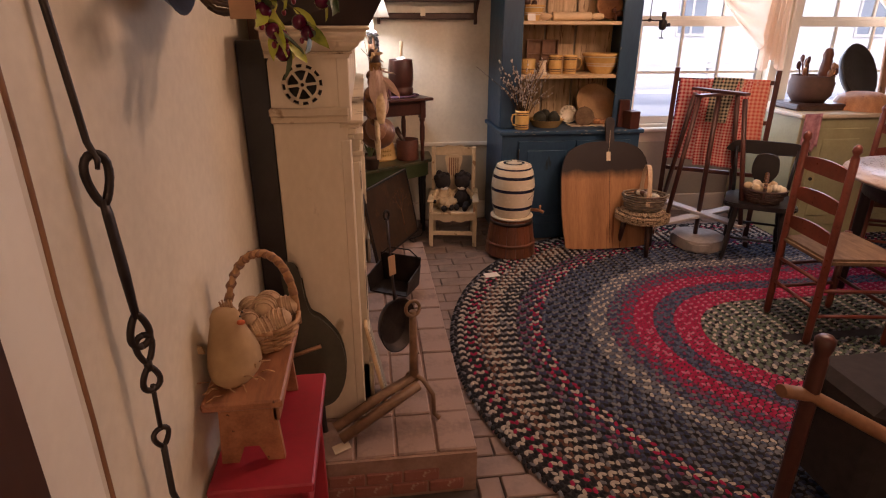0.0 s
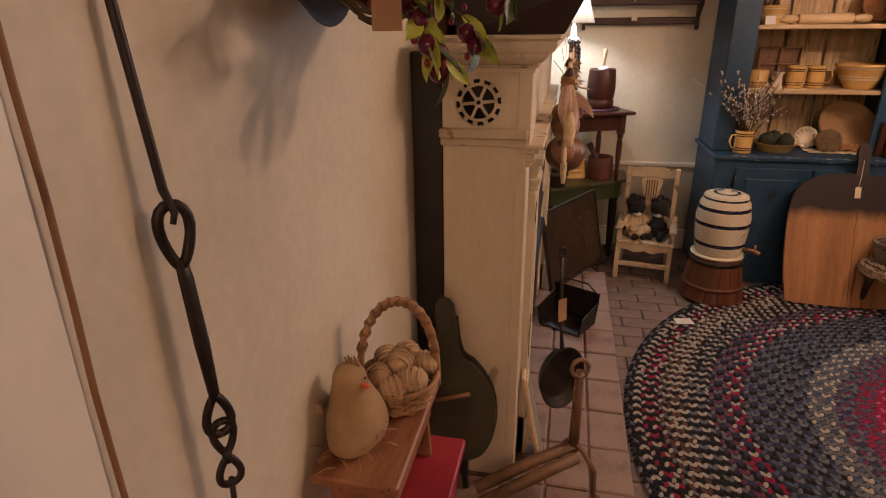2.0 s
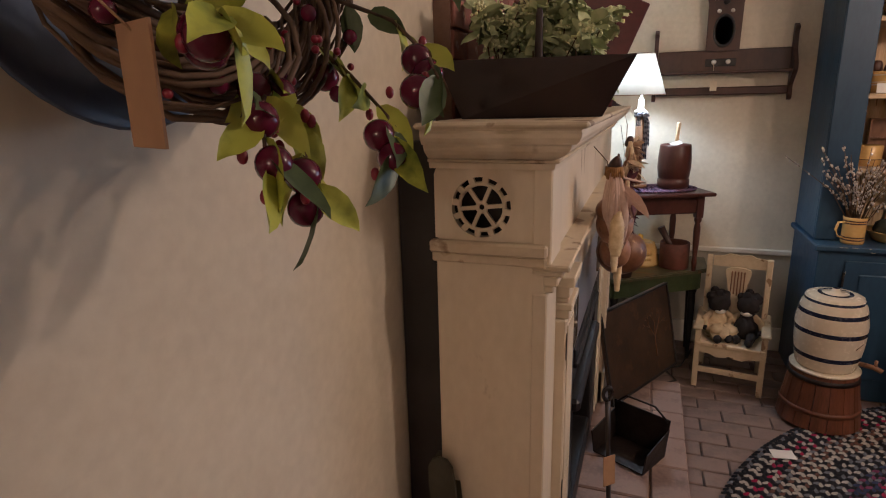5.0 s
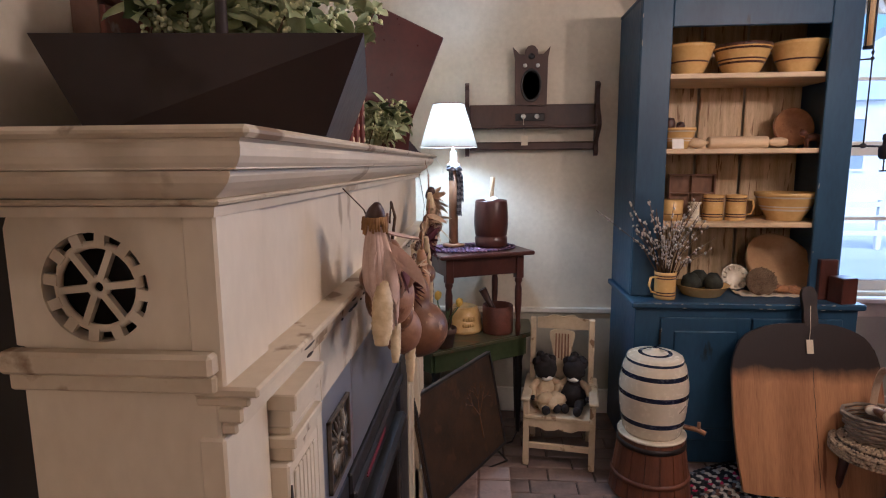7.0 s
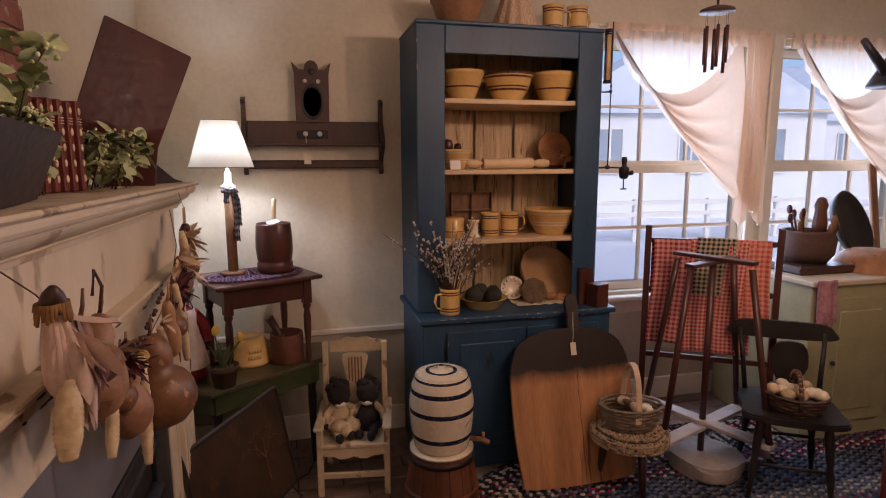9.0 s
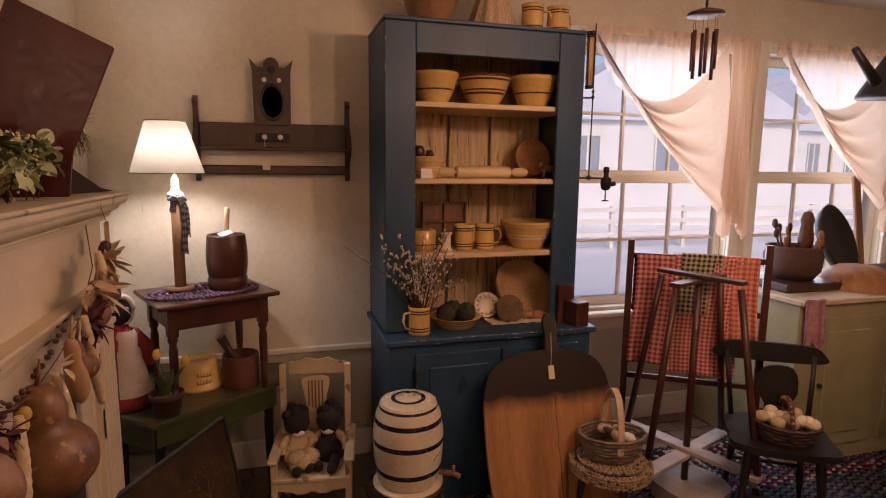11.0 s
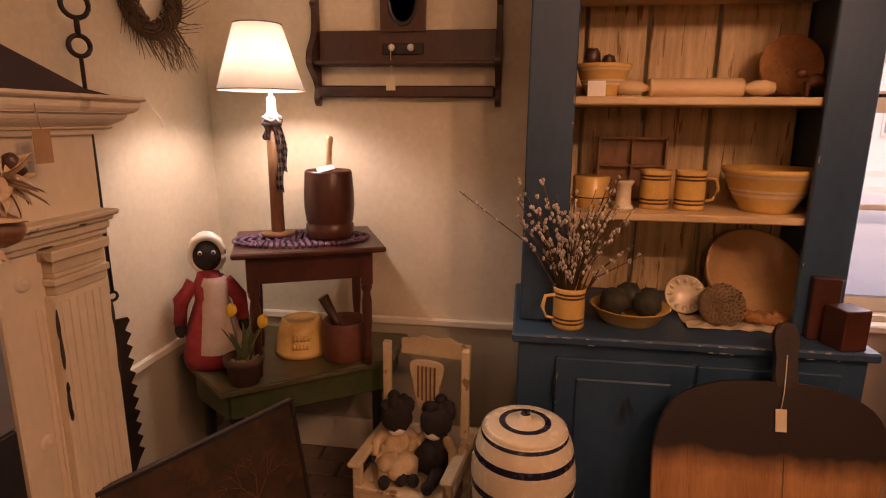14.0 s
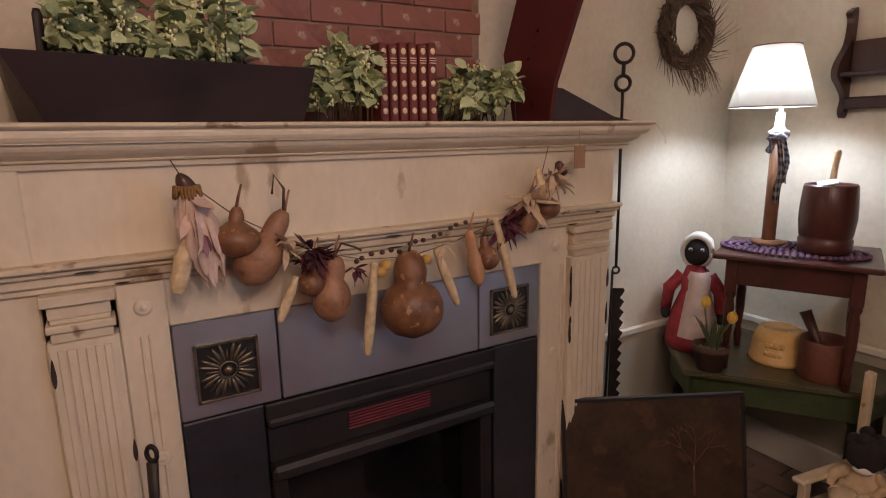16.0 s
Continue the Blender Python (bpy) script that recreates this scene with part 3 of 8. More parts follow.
box(bm, -0.20, -0.075, 1.535, 2.107, HZ, 0.20, 0.006)
part("insert_frame", bm, BLACK, FI)
bm = B()
box(bm, -0.22, -0.20, 1.50, 2.14, HZ, 0.60, 0)
part("fire_glass", bm, surf("fire_glass", (0.004, 0.004, 0.004), (0.008, 0.008, 0.008), 5, 0.15, bump=0), FI, "dark glass front")
REDVENT = surf("red_vent", (0.16, 0.02, 0.03), (0.22, 0.03, 0.045), 20, 0.5, bump=0.05)
for k in range(6):
    bm = B()
    box(bm, -0.088, -0.081, 1.70, 1.94, 0.632 + k * 0.0085, 0.6355 + k * 0.0085, 0.0008)
    part("vent_slat", bm, REDVENT, FI)

# ---- blue cupboard ----
CB = thing("blue_cupboard", "tall step-back cupboard in worn blue milk paint with open shelves", "cupboard")
CX0, CX1, CF, CT = 0.885, 1.832, 3.20, 2.09
bm = B()
box(bm, CX0, CX0 + 0.022, CF + 0.022, YB - 0.02, 0.73, CT, 0.003)
part("side_panel", bm, BLUE, CB)
bm = B()
box(bm, CX1 - 0.022, CX1, CF + 0.022, YB - 0.02, 0.73, CT, 0.003)
part("side_panel", bm, BLUE, CB)
bm = B()
box(bm, CX0, 1.022, CF, CF + 0.022, 0.73, CT, 0.004)
part("stile", bm, BLUE, CB)
bm = B()
box(bm, 1.700, CX1, CF, CF + 0.022, 0.73, CT, 0.004)
part("stile", bm, BLUE, CB)
bm = B()
box(bm, 1.022, 1.700, CF + 0.001, CF + 0.022, 1.962, CT, 0.004)
part("top_rail", bm, BLUE, CB)
bm = B()
box(bm, CX0 - 0.003, CX1 + 0.003, CF - 0.004, YB - 0.02, CT, CT + 0.018, 0.004)
part("top_board", bm, BLUE, CB)
edges = [CX0 + 0.022, 1.08, 1.29, 1.52, CX1 - 0.022]
for a, b in zip(edges, edges[1:]):
    bm = B()
    box(bm, a + 0.007, b - 0.007, YB - 0.045, YB - 0.03, 0.73, CT, 0.004)
    part("back_board", bm, PINE, CB)
for z in (1.763, 1.425, 1.081):
    bm = B()
    box(bm, CX0 + 0.024, CX1 - 0.024, CF + 0.026, YB - 0.046, z - 0.024, z, 0.004)
    part("shelf", bm, SHELF, CB)
bm = B()
box(bm, CX0 - 0.02, 1.89, 3.075, YB - 0.02, 0.700, 0.728, 0.006)
part("counter", bm, BLUE, CB)
bm = B()
box(bm, CX0, 1.87, 3.10, YB - 0.031, FZ, 0.70, 0.004)
base = part("base", bm, BLUE, CB)
for a, b in ((1.0, 1.40), (1.41, 1.80)):
    bm = B()
    box(bm, a, b, 3.086, 3.102, 0.06, 0.655, 0.003)
    box(bm, a + 0.06, b - 0.06, 3.078, 3.088, 0.12, 0.595, 0.006)
    d = part("door", bm, BLUE, CB)
    bm = B()
    box(bm, a - 0.006, a + 0.002, 3.076, 3.088, 0.53, 0.60, 0.001)
    part("hinge", bm, IRON, d)


RUBBED = surf("rubbed_edge", (0.22, 0.20, 0.17), (0.42, 0.38, 0.31), 40, 0.7, bump=0.2)
random.seed(58)
for k in range(46):
    hl = random.uniform(0.003, 0.016)
    if k < 24:
        m = Matrix.Translation((random.uniform(0.90, 1.87), 3.0746, random.choice((0.7245, 0.7245, 0.704)) + random.uniform(-0.002, 0.001)))
    elif k < 36:
        m = Matrix.Translation((random.choice((1.004, 1.396, 1.414, 1.796)), 3.0855, random.uniform(0.10, 0.64))) @ Matrix.Rotation(math.pi / 2, 4, "Y")
    else:
        m = Matrix.Translation((random.choice((0.889, 1.018, 1.704, 1.828)), 3.1995, random.uniform(0.80, 2.05))) @ Matrix.Rotation(math.pi / 2, 4, "Y")
    bm = B()
    slab(bm, hull([(-hl, 0), (-hl * 0.4, 0.002), (hl * 0.5, 0.0014), (hl, 0.0002), (hl * 0.3, -0.0018), (-hl * 0.5, -0.0012)], 10), 0.0008, m @ UPR0)
    part("paint_chip", bm, RUBBED, CB)


# ---- wall rack with crest ----
RK = thing("wall_rack", "dark wooden wall rack with carved crest and towel bar", "wall rack")
bm = B()
box(bm, 0.10, 0.765, YB - 0.032, YB - 0.012, 1.555, 1.672, 0.003)
box(bm, 0.10, 0.765, YB - 0.10, YB - 0.012, 1.545, 1.560, 0.004)
part("back_board", bm, DARKWOOD, RK)
for x in (0.076, 0.764):
    bm = B()
    out = hull([(0, 0), (-0.03, 0.01), (-0.022, 0.06), (-0.06, 0.10), (-0.10, 0.135), (-0.095, 0.18), (-0.04, 0.25), (-0.03, 0.33), (-0.045, 0.355), (-0.02, 0.37), (0, 0.36), (0, 0.18)], 40)
    slab(bm, out, 0.022, Matrix.Translation((x, YB - 0.012, 1.412)) @ Matrix(((0, 0, 1, 0), (1, 0, 0, 0), (0, 1, 0, 0), (0, 0, 0, 1))))
    part("bracket", bm, DARKWOOD, RK)
bm = B()
box(bm, 0.098, 0.764, YB - 0.055, YB - 0.030, 1.432, 1.475, 0.006)
part("towel_bar", bm, DARKWOOD, RK)
bm = B()
out = [(-0.083, 0), (-0.086, 0.24), (-0.098, 0.30), (-0.085, 0.286), (-0.062, 0.262), (-0.036, 0.260), (-0.032, 0.284), (-0.018, 0.302), (0, 0.307), (0.018, 0.302), (0.032, 0.284), (0.036, 0.260), (0.062, 0.262), (0.085, 0.286), (0.098, 0.30), (0.086, 0.24), (0.083, 0)]
slab(bm, out, 0.02, pose(0.425, YB - 0.034, 1.665, 90, 0, 0))
crest = part("crest", bm, DARKWOOD, RK)
bm = B()
lathe(bm, [(0.0, 0.0), (0.05, 0.0), (0.055, 0.006), (0.06, 0.006), (0.062, 0.0)], 24, Matrix.Translation((0.425, YB - 0.054, 1.768)) @ Matrix.Diagonal((0.90, 1, 1.42, 1)) @ pose(0, 0, 0, 90, 0, 0))
blob(bm, (0.425, YB - 0.056, 1.915), (0.018, 0.006, 0.016), n=8)
part("carving", bm, BLACK, crest)
for s in (-1, 1):
    bm = B()
    lathe(bm, [(0.0, 0.014), (0.008, 0.012), (0.011, 0.007), (0.007, 0.0)], 12, pose(0.425 + s * 0.033, YB - 0.054, 1.868, 90, 0, 0))
    part("peg", bm, WHITE, crest, "small white peg")
bm = B()
box(bm, 0.345, 0.50, YB - 0.040, YB - 0.031, 1.585, 1.625, 0.003)
plate = part("knob_plate", bm, BLACK, RK)
for x in (0.386, 0.457):
    bm = B()
    lathe(bm, [(0.0, 0.04), (0.010, 0.036), (0.013, 0.028), (0.009, 0.018), (0.005, 0.012), (0.005, 0.0)], 14, pose(x, YB - 0.040, 1.607, 90, 0, 0))
    part("knob", bm, WHITE, plate, "white china knob")
bm = B()
tube(bm, [(0.386, YB - 0.082, 1.60), (0.388, YB - 0.088, 1.53), (0.39, YB - 0.106, 1.50)], 0.0015, 5)
box(bm, 0.374, 0.408, YB - 0.110, YB - 0.107, 1.455, 1.505, 0)
whole("price_tag", bm, PAPER, "small paper price tag tied to the rack's knob", "tag")


# ---- the corner tables ----
GT = thing("green_table", "low green-painted table with a worn brown top across the corner", "table", (0.075, 3.21, 0), 0)
bm = B()
slab(bm, [(-0.37, -0.005), (-0.125, -0.215), (0.36, 0.14), (0.36, 0.40), (-0.43, 0.40), (-0.43, 0.06)], 0.022, pose(0, 0, 0.475), bev=0.005)
part("tabletop", bm, GREENTOP, GT, "worn top rubbed to brown")
bm = B()
for a, b in (((-0.32, -0.02), (-0.13, -0.155)), ((-0.13, -0.155), (0.32, 0.15)), ((0.32, 0.15), (0.32, 0.36)), ((0.32, 0.36), (-0.39, 0.36)), ((-0.39, 0.36), (-0.32, -0.02))):
    d = Vector((b[0] - a[0], b[1] - a[1], 0))
    bm = B()
    box(bm, 0.004, d.length - 0.004, -0.009, 0.009, 0.375, 0.474, 0.002, m=pose(a[0], a[1], 0, 0, 0, math.degrees(math.atan2(d.y, d.x))))
    part("apron", bm, GREEN, GT)
for x, y in ((-0.29, -0.01), (-0.12, -0.125), (0.29, 0.16), (0.29, 0.33), (-0.36, 0.33)):
    bm = B()
    lathe(bm, [(0.0, FZ), (0.010, FZ), (0.016, 0.10), (0.021, 0.30), (0.018, 0.34), (0.024, 0.36), (0.024, 0.47)], 12, pose(x, y, 0))
    part("leg", bm, BLACK, GT)
GTZ = 0.497
ST = thing("side_stool_table", "small dark red-brown wooden stand on the green table", "table", (0.128, 3.345, GTZ), 24)
bm = B()
box(bm, -0.247, 0.247, -0.200, 0.200, 0.421, 0.440, 0.005)
part("tabletop", bm, REDWOOD, ST)
bm = B()
box(bm, -0.197, 0.197, -0.152, 0.152, 0.325, 0.421, 0.004)
part("apron", bm, REDWOOD, ST)
for x in (-0.186, 0.186):
    for y in (-0.141, 0.141):
        bm = B()
        box(bm, x - 0.02, x + 0.02, y - 0.02, y + 0.02, 0.30, 0.42, 0.003)
        lathe(bm, [(0.0, 0.0), (0.012, 0.0), (0.015, 0.05), (0.011, 0.08), (0.017, 0.16), (0.018, 0.24), (0.013, 0.27), (0.02, 0.285), (0.018, 0.30)], 12, pose(x, y, 0))
        part("leg", bm, REDWOOD, ST)
STZ = GTZ + 0.44
LM = thing("table_lamp", "table lamp with tall brown post and glowing cream paper shade", "lamp", (0.028, 3.328, STZ + 0.014))
bm = B()
lathe(bm, [(0.0, 0.0), (0.055, 0.0), (0.056, 0.010), (0.03, 0.014), (0.0, 0.014)], 28)
part("base", bm, BROWNWOOD, LM)
bm = B()
lathe(bm, [(0.0, 0.012), (0.023, 0.012), (0.0225, 0.40), (0.0, 0.40)], 20)
part("post", bm, BROWNWOOD, LM)
bm = B()
lathe(bm, [(0.0, 0.40), (0.032, 0.40), (0.034, 0.408), (0.022, 0.414), (0.016, 0.424), (0.014, 0.470), (0.006, 0.475), (0.006, 0.505), (0.0, 0.505)], 20)
part("socket", bm, WHITE, LM)
SHADE = sheer("lamp_shade_paper", (0.70, 0.67, 0.60), 0.04, 0.25)
bm = B()
lathe(bm, [(0.139, 0.490), (0.139, 0.496), (0.076, 0.698), (0.074, 0.702), (0.073, 0.696), (0.136, 0.492), (0.139, 0.490)], 40, Matrix.Translation((-0.02, -0.028, 0)))
part("shade", bm, SHADE, LM, "glowing cream paper shade")
for z, r in ((0.492, 0.1395), (0.699, 0.0765)):
    bm = B()
    tube(bm, [(-0.02 + r * math.cos(2 * math.pi * k / 40), -0.028 + r * math.sin(2 * math.pi * k / 40), z) for k in range(41)], 0.0022, 6)
    part("shade_rim", bm, BROWNWOOD, LM)
bm = B()
blob(bm, (-0.012, -0.018, 0.595), (0.028, 0.028, 0.04), n=12)
bulb = part("bulb", bm, glow("bulb_glow", (1.0, 0.95, 0.88), 5.0), LM)
bulb.visible_shadow = False
def plaid_strip(pts, w, ripple):
    """A hanging end of ribbon, creased along its length."""
    bm = B()
    P = [Vector(p) for p in pts]
    rows = []
    for i, p in enumerate(P):
        f = i / (len(P) - 1)
        ww = w * (0.7 + 0.5 * f)
        rows.append([bm.verts.new(p + Vector((ww * c * 0.85, ripple * math.sin(3.1 * c + 9 * f), 0.004 * math.sin(5 * c)))) for c in (-1, -0.5, 0, 0.5, 1)])
    lay = bm.loops.layers.uv.verify()
    for i in range(len(rows) - 1):
        for k in range(4):
            fc = bm.faces.new((rows[i][k], rows[i][k + 1], rows[i + 1][k + 1], rows[i + 1][k]))
            fc.smooth = True
            for lp, (a, b) in zip(fc.loops, ((i, k), (i, k + 1), (i + 1, k + 1), (i + 1, k))):
                lp[lay].uv = (b / 4, a / 3)
    bmesh.ops.solidify(bm, geom=bm.faces[:], thickness=0.002)
    return bm


PLAID = gingham("plaid_ribbon", (0.030, 0.030, 0.045), (0.42, 0.40, 0.42), 2.6)
for x, y, zb in ((0.030, -0.024, 0.155), (0.040, -0.012, 0.225), (-0.008, -0.030, 0.330)):
    part("ribbon_end", plaid_strip([(x * (0.6 + 0.4 * min(1, k / 2)), y - 0.004 * math.sin(k), 0.392 + (zb - 0.392) * k / 9) for k in range(10)], 0.013, 0.006), PLAID, LM, "dark plaid ribbon end hanging by the post")
bm = B()
tube(bm, [(0.027 * math.cos(a), 0.027 * math.sin(a), 0.390 + 0.006 * math.sin(3 * a)) for a in [2 * math.pi * k / 14 for k in range(15)]], 0.009, 7)
for sx in (-1, 1):
    tube(bm, [(0.012, -0.030, 0.388), (0.012 + sx * 0.020, -0.036, 0.400), (0.012 + sx * 0.030, -0.034, 0.386), (0.012, -0.030, 0.384)], [0.006, 0.010, 0.009, 0.006], 7)
part("ribbon", bm, surf("plaid_knot", (0.05, 0.05, 0.065), (0.34, 0.33, 0.36), 60, 0.9, bump=0.3, fine=160), LM, "dark plaid cloth bow tied round the post")
BRAIDMAT = surf("braided_mat_cloth", (0.030, 0.034, 0.10), (0.22, 0.12, 0.19), 26, 0.9, bump=0.3, fine=120, vary=0.25)
bm = B()
for r in (0.02, 0.036, 0.052, 0.068, 0.084, 0.1, 0.116, 0.13):
    n = max(8, int(2 * math.pi * r / 0.012))
    for k in range(n):
        a = 2 * math.pi * k / n
        blob(bm, (1.75 * r * math.cos(a), 1.0 * r * math.sin(a), 0.006), (0.010, 0.007, 0.006), (0, 0, math.degrees(a) + 60), 6)
whole("braided_mat", bm, BRAIDMAT, "small oval braided cloth mat in blue and plum under the lamp", "mat", (0.120, 3.318, STZ + 0.001), 22)
CH = thing("wooden_churn", "dark red turned wooden churn with a dasher handle", "churn", (0.217, 3.335, STZ + 0.014))
bm = B()
lathe(bm, [(0.0, 0.0), (0.076, 0.0), (0.082, 0.01), (0.082, 0.045), (0.076, 0.052), (0.080, 0.058), (0.086, 0.11), (0.085, 0.16), (0.080, 0.225), (0.076, 0.232), (0.072, 0.228), (0.06, 0.222), (0.0, 0.222)], 32)
part("body", bm, REDWOOD, CH)
bm = B()
tube(bm, [(0, 0, 0.20), (0.006, 0.0, 0.30), (0.008, 0, 0.338), (0.008, 0, 0.346)], [0.010, 0.010, 0.0125, 0.008], 12)
part("handle", bm, SHELF, CH, "worn brown dasher handle")
bm = B()
box(bm, -0.028, 0.03, -0.015, 0.017, 0, 0.003, 0.0, m=pose(0.0, -0.028, 0.236, 24, -14, 30))
part("tag", bm, WHITE, CH, "white paper tag")

# ---- stoneware jar on a bucket, and the dough peel ----
BX, BY = 0.910, 2.845
BU = thing("wooden_bucket", "upturned red-brown staved wooden bucket on the braided rug", "bucket", (BX, BY, FZ + 0.021))
nst = 16
for k in range(nst):
    a0, a1 = 2 * math.pi * k / nst, 2 * math.pi * (k + 1) / nst - 0.02
    bm = B()
    vs = []
    for a in (a0, (a0 + a1) / 2, a1):
        for r, z in ((0.172, 0.0), (0.136, 0.250), (0.124, 0.250), (0.156, 0.0)):
            vs.append(bm.verts.new((r * math.cos(a), r * math.sin(a), z)))
    for i in (0, 4):
        for j in range(4):
            bm.faces.new((vs[i + j], vs[i + (j + 1) % 4], vs[i + 4 + (j + 1) % 4], vs[i + 4 + j]))
    bm.faces.new(vs[0:4])
    bm.faces.new(vs[8:12])
    part("stave", bm, BUCKETWOOD, BU)
for z, r in ((0.07, 0.165), (0.214, 0.1435)):
    bm = B()
    lathe(bm, [(r - 0.004, z), (r + 0.002, z), (r - 0.001, z + 0.02), (r - 0.006, z + 0.02)], 36)
    part("hoop", bm, IRON if z > 0.1 else BUCKETWOOD, BU)
bm = B()
lathe(bm, [(0.0, 0.235), (0.125, 0.235), (0.125, 0.2495), (0.0, 0.2495)], 32)
part("bottom_board", bm, BUCKETWOOD, BU)
bm = B()
lathe(bm, [(0.0, 0.0), (0.138, 0.0), (0.142, 0.005), (0.142, 0.010), (0.132, 0.012), (0.0, 0.009)], 36)
whole("stoneware_saucer", bm, STONEWARE, "shallow pale saucer between jar and bucket", "saucer", (BX, BY, FZ + 0.2715), 0)
JR = thing("stoneware_jar", "cream stoneware water cooler with dark blue bands, lid and spigot", "jar", (BX, BY, FZ + 0.2825))
JR.scale = (1.12, 1.12, 1.12)
prof = [(0.0, 0.0), (0.100, 0.0), (0.108, 0.012), (0.116, 0.052), (0.1175, 0.070), (0.122, 0.10), (0.126, 0.156), (0.1262, 0.174), (0.1255, 0.20), (0.120, 0.232), (0.1175, 0.249), (0.112, 0.27), (0.104, 0.282), (0.103, 0.292), (0.098, 0.296), (0.094, 0.29), (0.0, 0.28)]
bm = B()
lathe(bm, prof, 48, mi=lambda i: 1 if i in (3, 6, 9, 12) else 0)
part("body", bm, [STONEWARE, GLAZEBLUE], JR)
bm = B()
lathe(bm, [(0.100, 0.291), (0.100, 0.300), (0.088, 0.306), (0.062, 0.310), (0.050, 0.308), (0.047, 0.311), (0.022, 0.314), (0.016, 0.318), (0.012, 0.33), (0.0, 0.332)], 40, mi=lambda i: 1 if i in (3, 4, 8) else 0)
part("lid", bm, [STONEWARE, GLAZEBLUE], JR, "round lid with dark blue ring and knob")
bm = B()
tube(bm, [(0.10, -0.05, 0.04), (0.145, -0.075, 0.04), (0.17, -0.088, 0.030)], 0.010, 10)
tube(bm, [(0.148, -0.077, 0.035), (0.148, -0.077, 0.07)], 0.006, 8)
part("spigot", bm, BROWNWOOD, JR, "small wooden spigot")
bm = B()
tube(bm, [(0.123 * math.cos(a), 0.123 * math.sin(a), 0.115 + 0.018 * math.sin(4 * (a + 1.0))) for a in [-1.0 + 0.03 * k for k in range(12)]], 0.002, 5)
part("stamp", bm, BROWNGLAZE, JR, "faint blue maker's stamp")

PL = thing("bread_peel", "large round-ended pine bread peel with a dark scorched top", "bread peel", m=pose(1.574, 2.805, FZ + 0.024, -16, 0, 0))
w = 0.295
blade = [(-w * 0.80, 0.0), (w * 0.80, 0.0), (w * 0.97, 0.05), (w * 1.04, 0.20), (w * 1.05, 0.40), (w * 1.02, 0.52), (w * 0.86, 0.61), (w * 0.5, 0.655), (0.05, 0.665), (-0.05, 0.665), (-w * 0.5, 0.655), (-w * 0.86, 0.61), (-w * 1.02, 0.52), (-w * 1.05, 0.40), (-w * 1.04, 0.20), (-w * 0.97, 0.05)]
UPR = Matrix(((1, 0, 0, 0), (0, 0, -1, 0), (0, 1, 0, 0), (0, 0, 0, 1)))
out = [(x, z * 1.09) for x, z in hull(blade, 56)]
bm = B()
slab(bm, out, 0.02, UPR, bev=0.004)
bpeel = part("blade", bm, PEEL, PL)
bm = B()
for k in range(12):
    xs = 0.028 + 0.0015 * math.sin(k * 1.9)
    box(bm, xs - 0.0012, xs + 0.0012, -0.0206, -0.0198, 0.03 + 0.042 * k, 0.0725 + 0.042 * k, 0)
part("split_seam", bm, CHAR, PL, "dark split running down the boards")
n, l = PEEL.node_tree.nodes, PEEL.node_tree.links
tc, sp, nz, ma, rp, mx = (n.new(k) for k in ("ShaderNodeTexCoord", "ShaderNodeSeparateXYZ", "ShaderNodeTexNoise", "ShaderNodeMath", "ShaderNodeValToRGB", "ShaderNodeMixRGB"))
nz.inputs["Scale"].default_value, nz.inputs["Detail"].default_value = 11, 6
l.new(tc.outputs["Object"], sp.inputs[0])
l.new(tc.outputs["Object"], nz.inputs["Vector"])
ma.operation = "MULTIPLY_ADD"
ma.inputs[1].default_value = 0.09
l.new(nz.outputs[0], ma.inputs[0])
l.new(sp.outputs[2], ma.inputs[2])
rp.color_ramp.elements[0].position, rp.color_ramp.elements[1].position = 0.515, 0.585
l.new(ma.outputs[0], rp.inputs[0])
l.new(rp.outputs[0], mx.inputs[0])
was = n["Principled BSDF"].inputs["Base Color"].links[0].from_socket
l.new(was, mx.inputs[1])
mx.inputs[2].default_value = (0.018, 0.009, 0.006, 1)
l.new(mx.outputs[0], n["Principled BSDF"].inputs["Base Color"])
bm = B()
slab(bm, hull([(-0.028, 0.0), (0.028, 0.0), (0.027, 0.07), (0.032, 0.13), (0.022, 0.165), (0, 0.172), (-0.022, 0.165), (-0.032, 0.13), (-0.027, 0.07)], 30), 0.022, pose(0.034, 0, 0.715) @ UPR, bev=0.004)
part("handle", bm, CHAR, PL, "short scorched handle")
bm = B()
tube(bm, [(0.034, -0.024, 0.80), (0.026, -0.026, 0.70), (0.018, -0.027, 0.655)], 0.0015, 5)
box(bm, 0.004, 0.032, -0.029, -0.026, 0.595, 0.655, 0)
part("tag", bm, PAPER, PL, "paper price tag on a string")

# ---- things by the west wall ----
STRAW = surf("wicker_straw", (0.24, 0.12, 0.05), (0.48, 0.28, 0.13), 20, 0.75, bump=0.3, fine=120)
CLOTHHEN = surf("hen_cloth", (0.30, 0.19, 0.09), (0.42, 0.28, 0.14), 14, 0.9, bump=0.2)
EGG = surf("wound_egg", (0.28, 0.16, 0.09), (0.54, 0.37, 0.22), 18, 0.85, bump=0.3, fine=100, vary=0.2)
REDPAINT = surf("red_bench_paint", (0.24, 0.012, 0.022), (0.36, 0.022, 0.036), 8, 0.5, bump=0.08, wear=(0.42, 0.30, 0.22), wear_at=0.74)
LEATHER = surf("dark_green_leather", (0.035, 0.034, 0.022), (0.07, 0.065, 0.042), 8, 0.55, bump=0.12)
TWIG = surf("grapevine_twig", (0.035, 0.020, 0.012), (0.13, 0.080, 0.045), 30, 0.85, bump=0.3, vary=0.2)
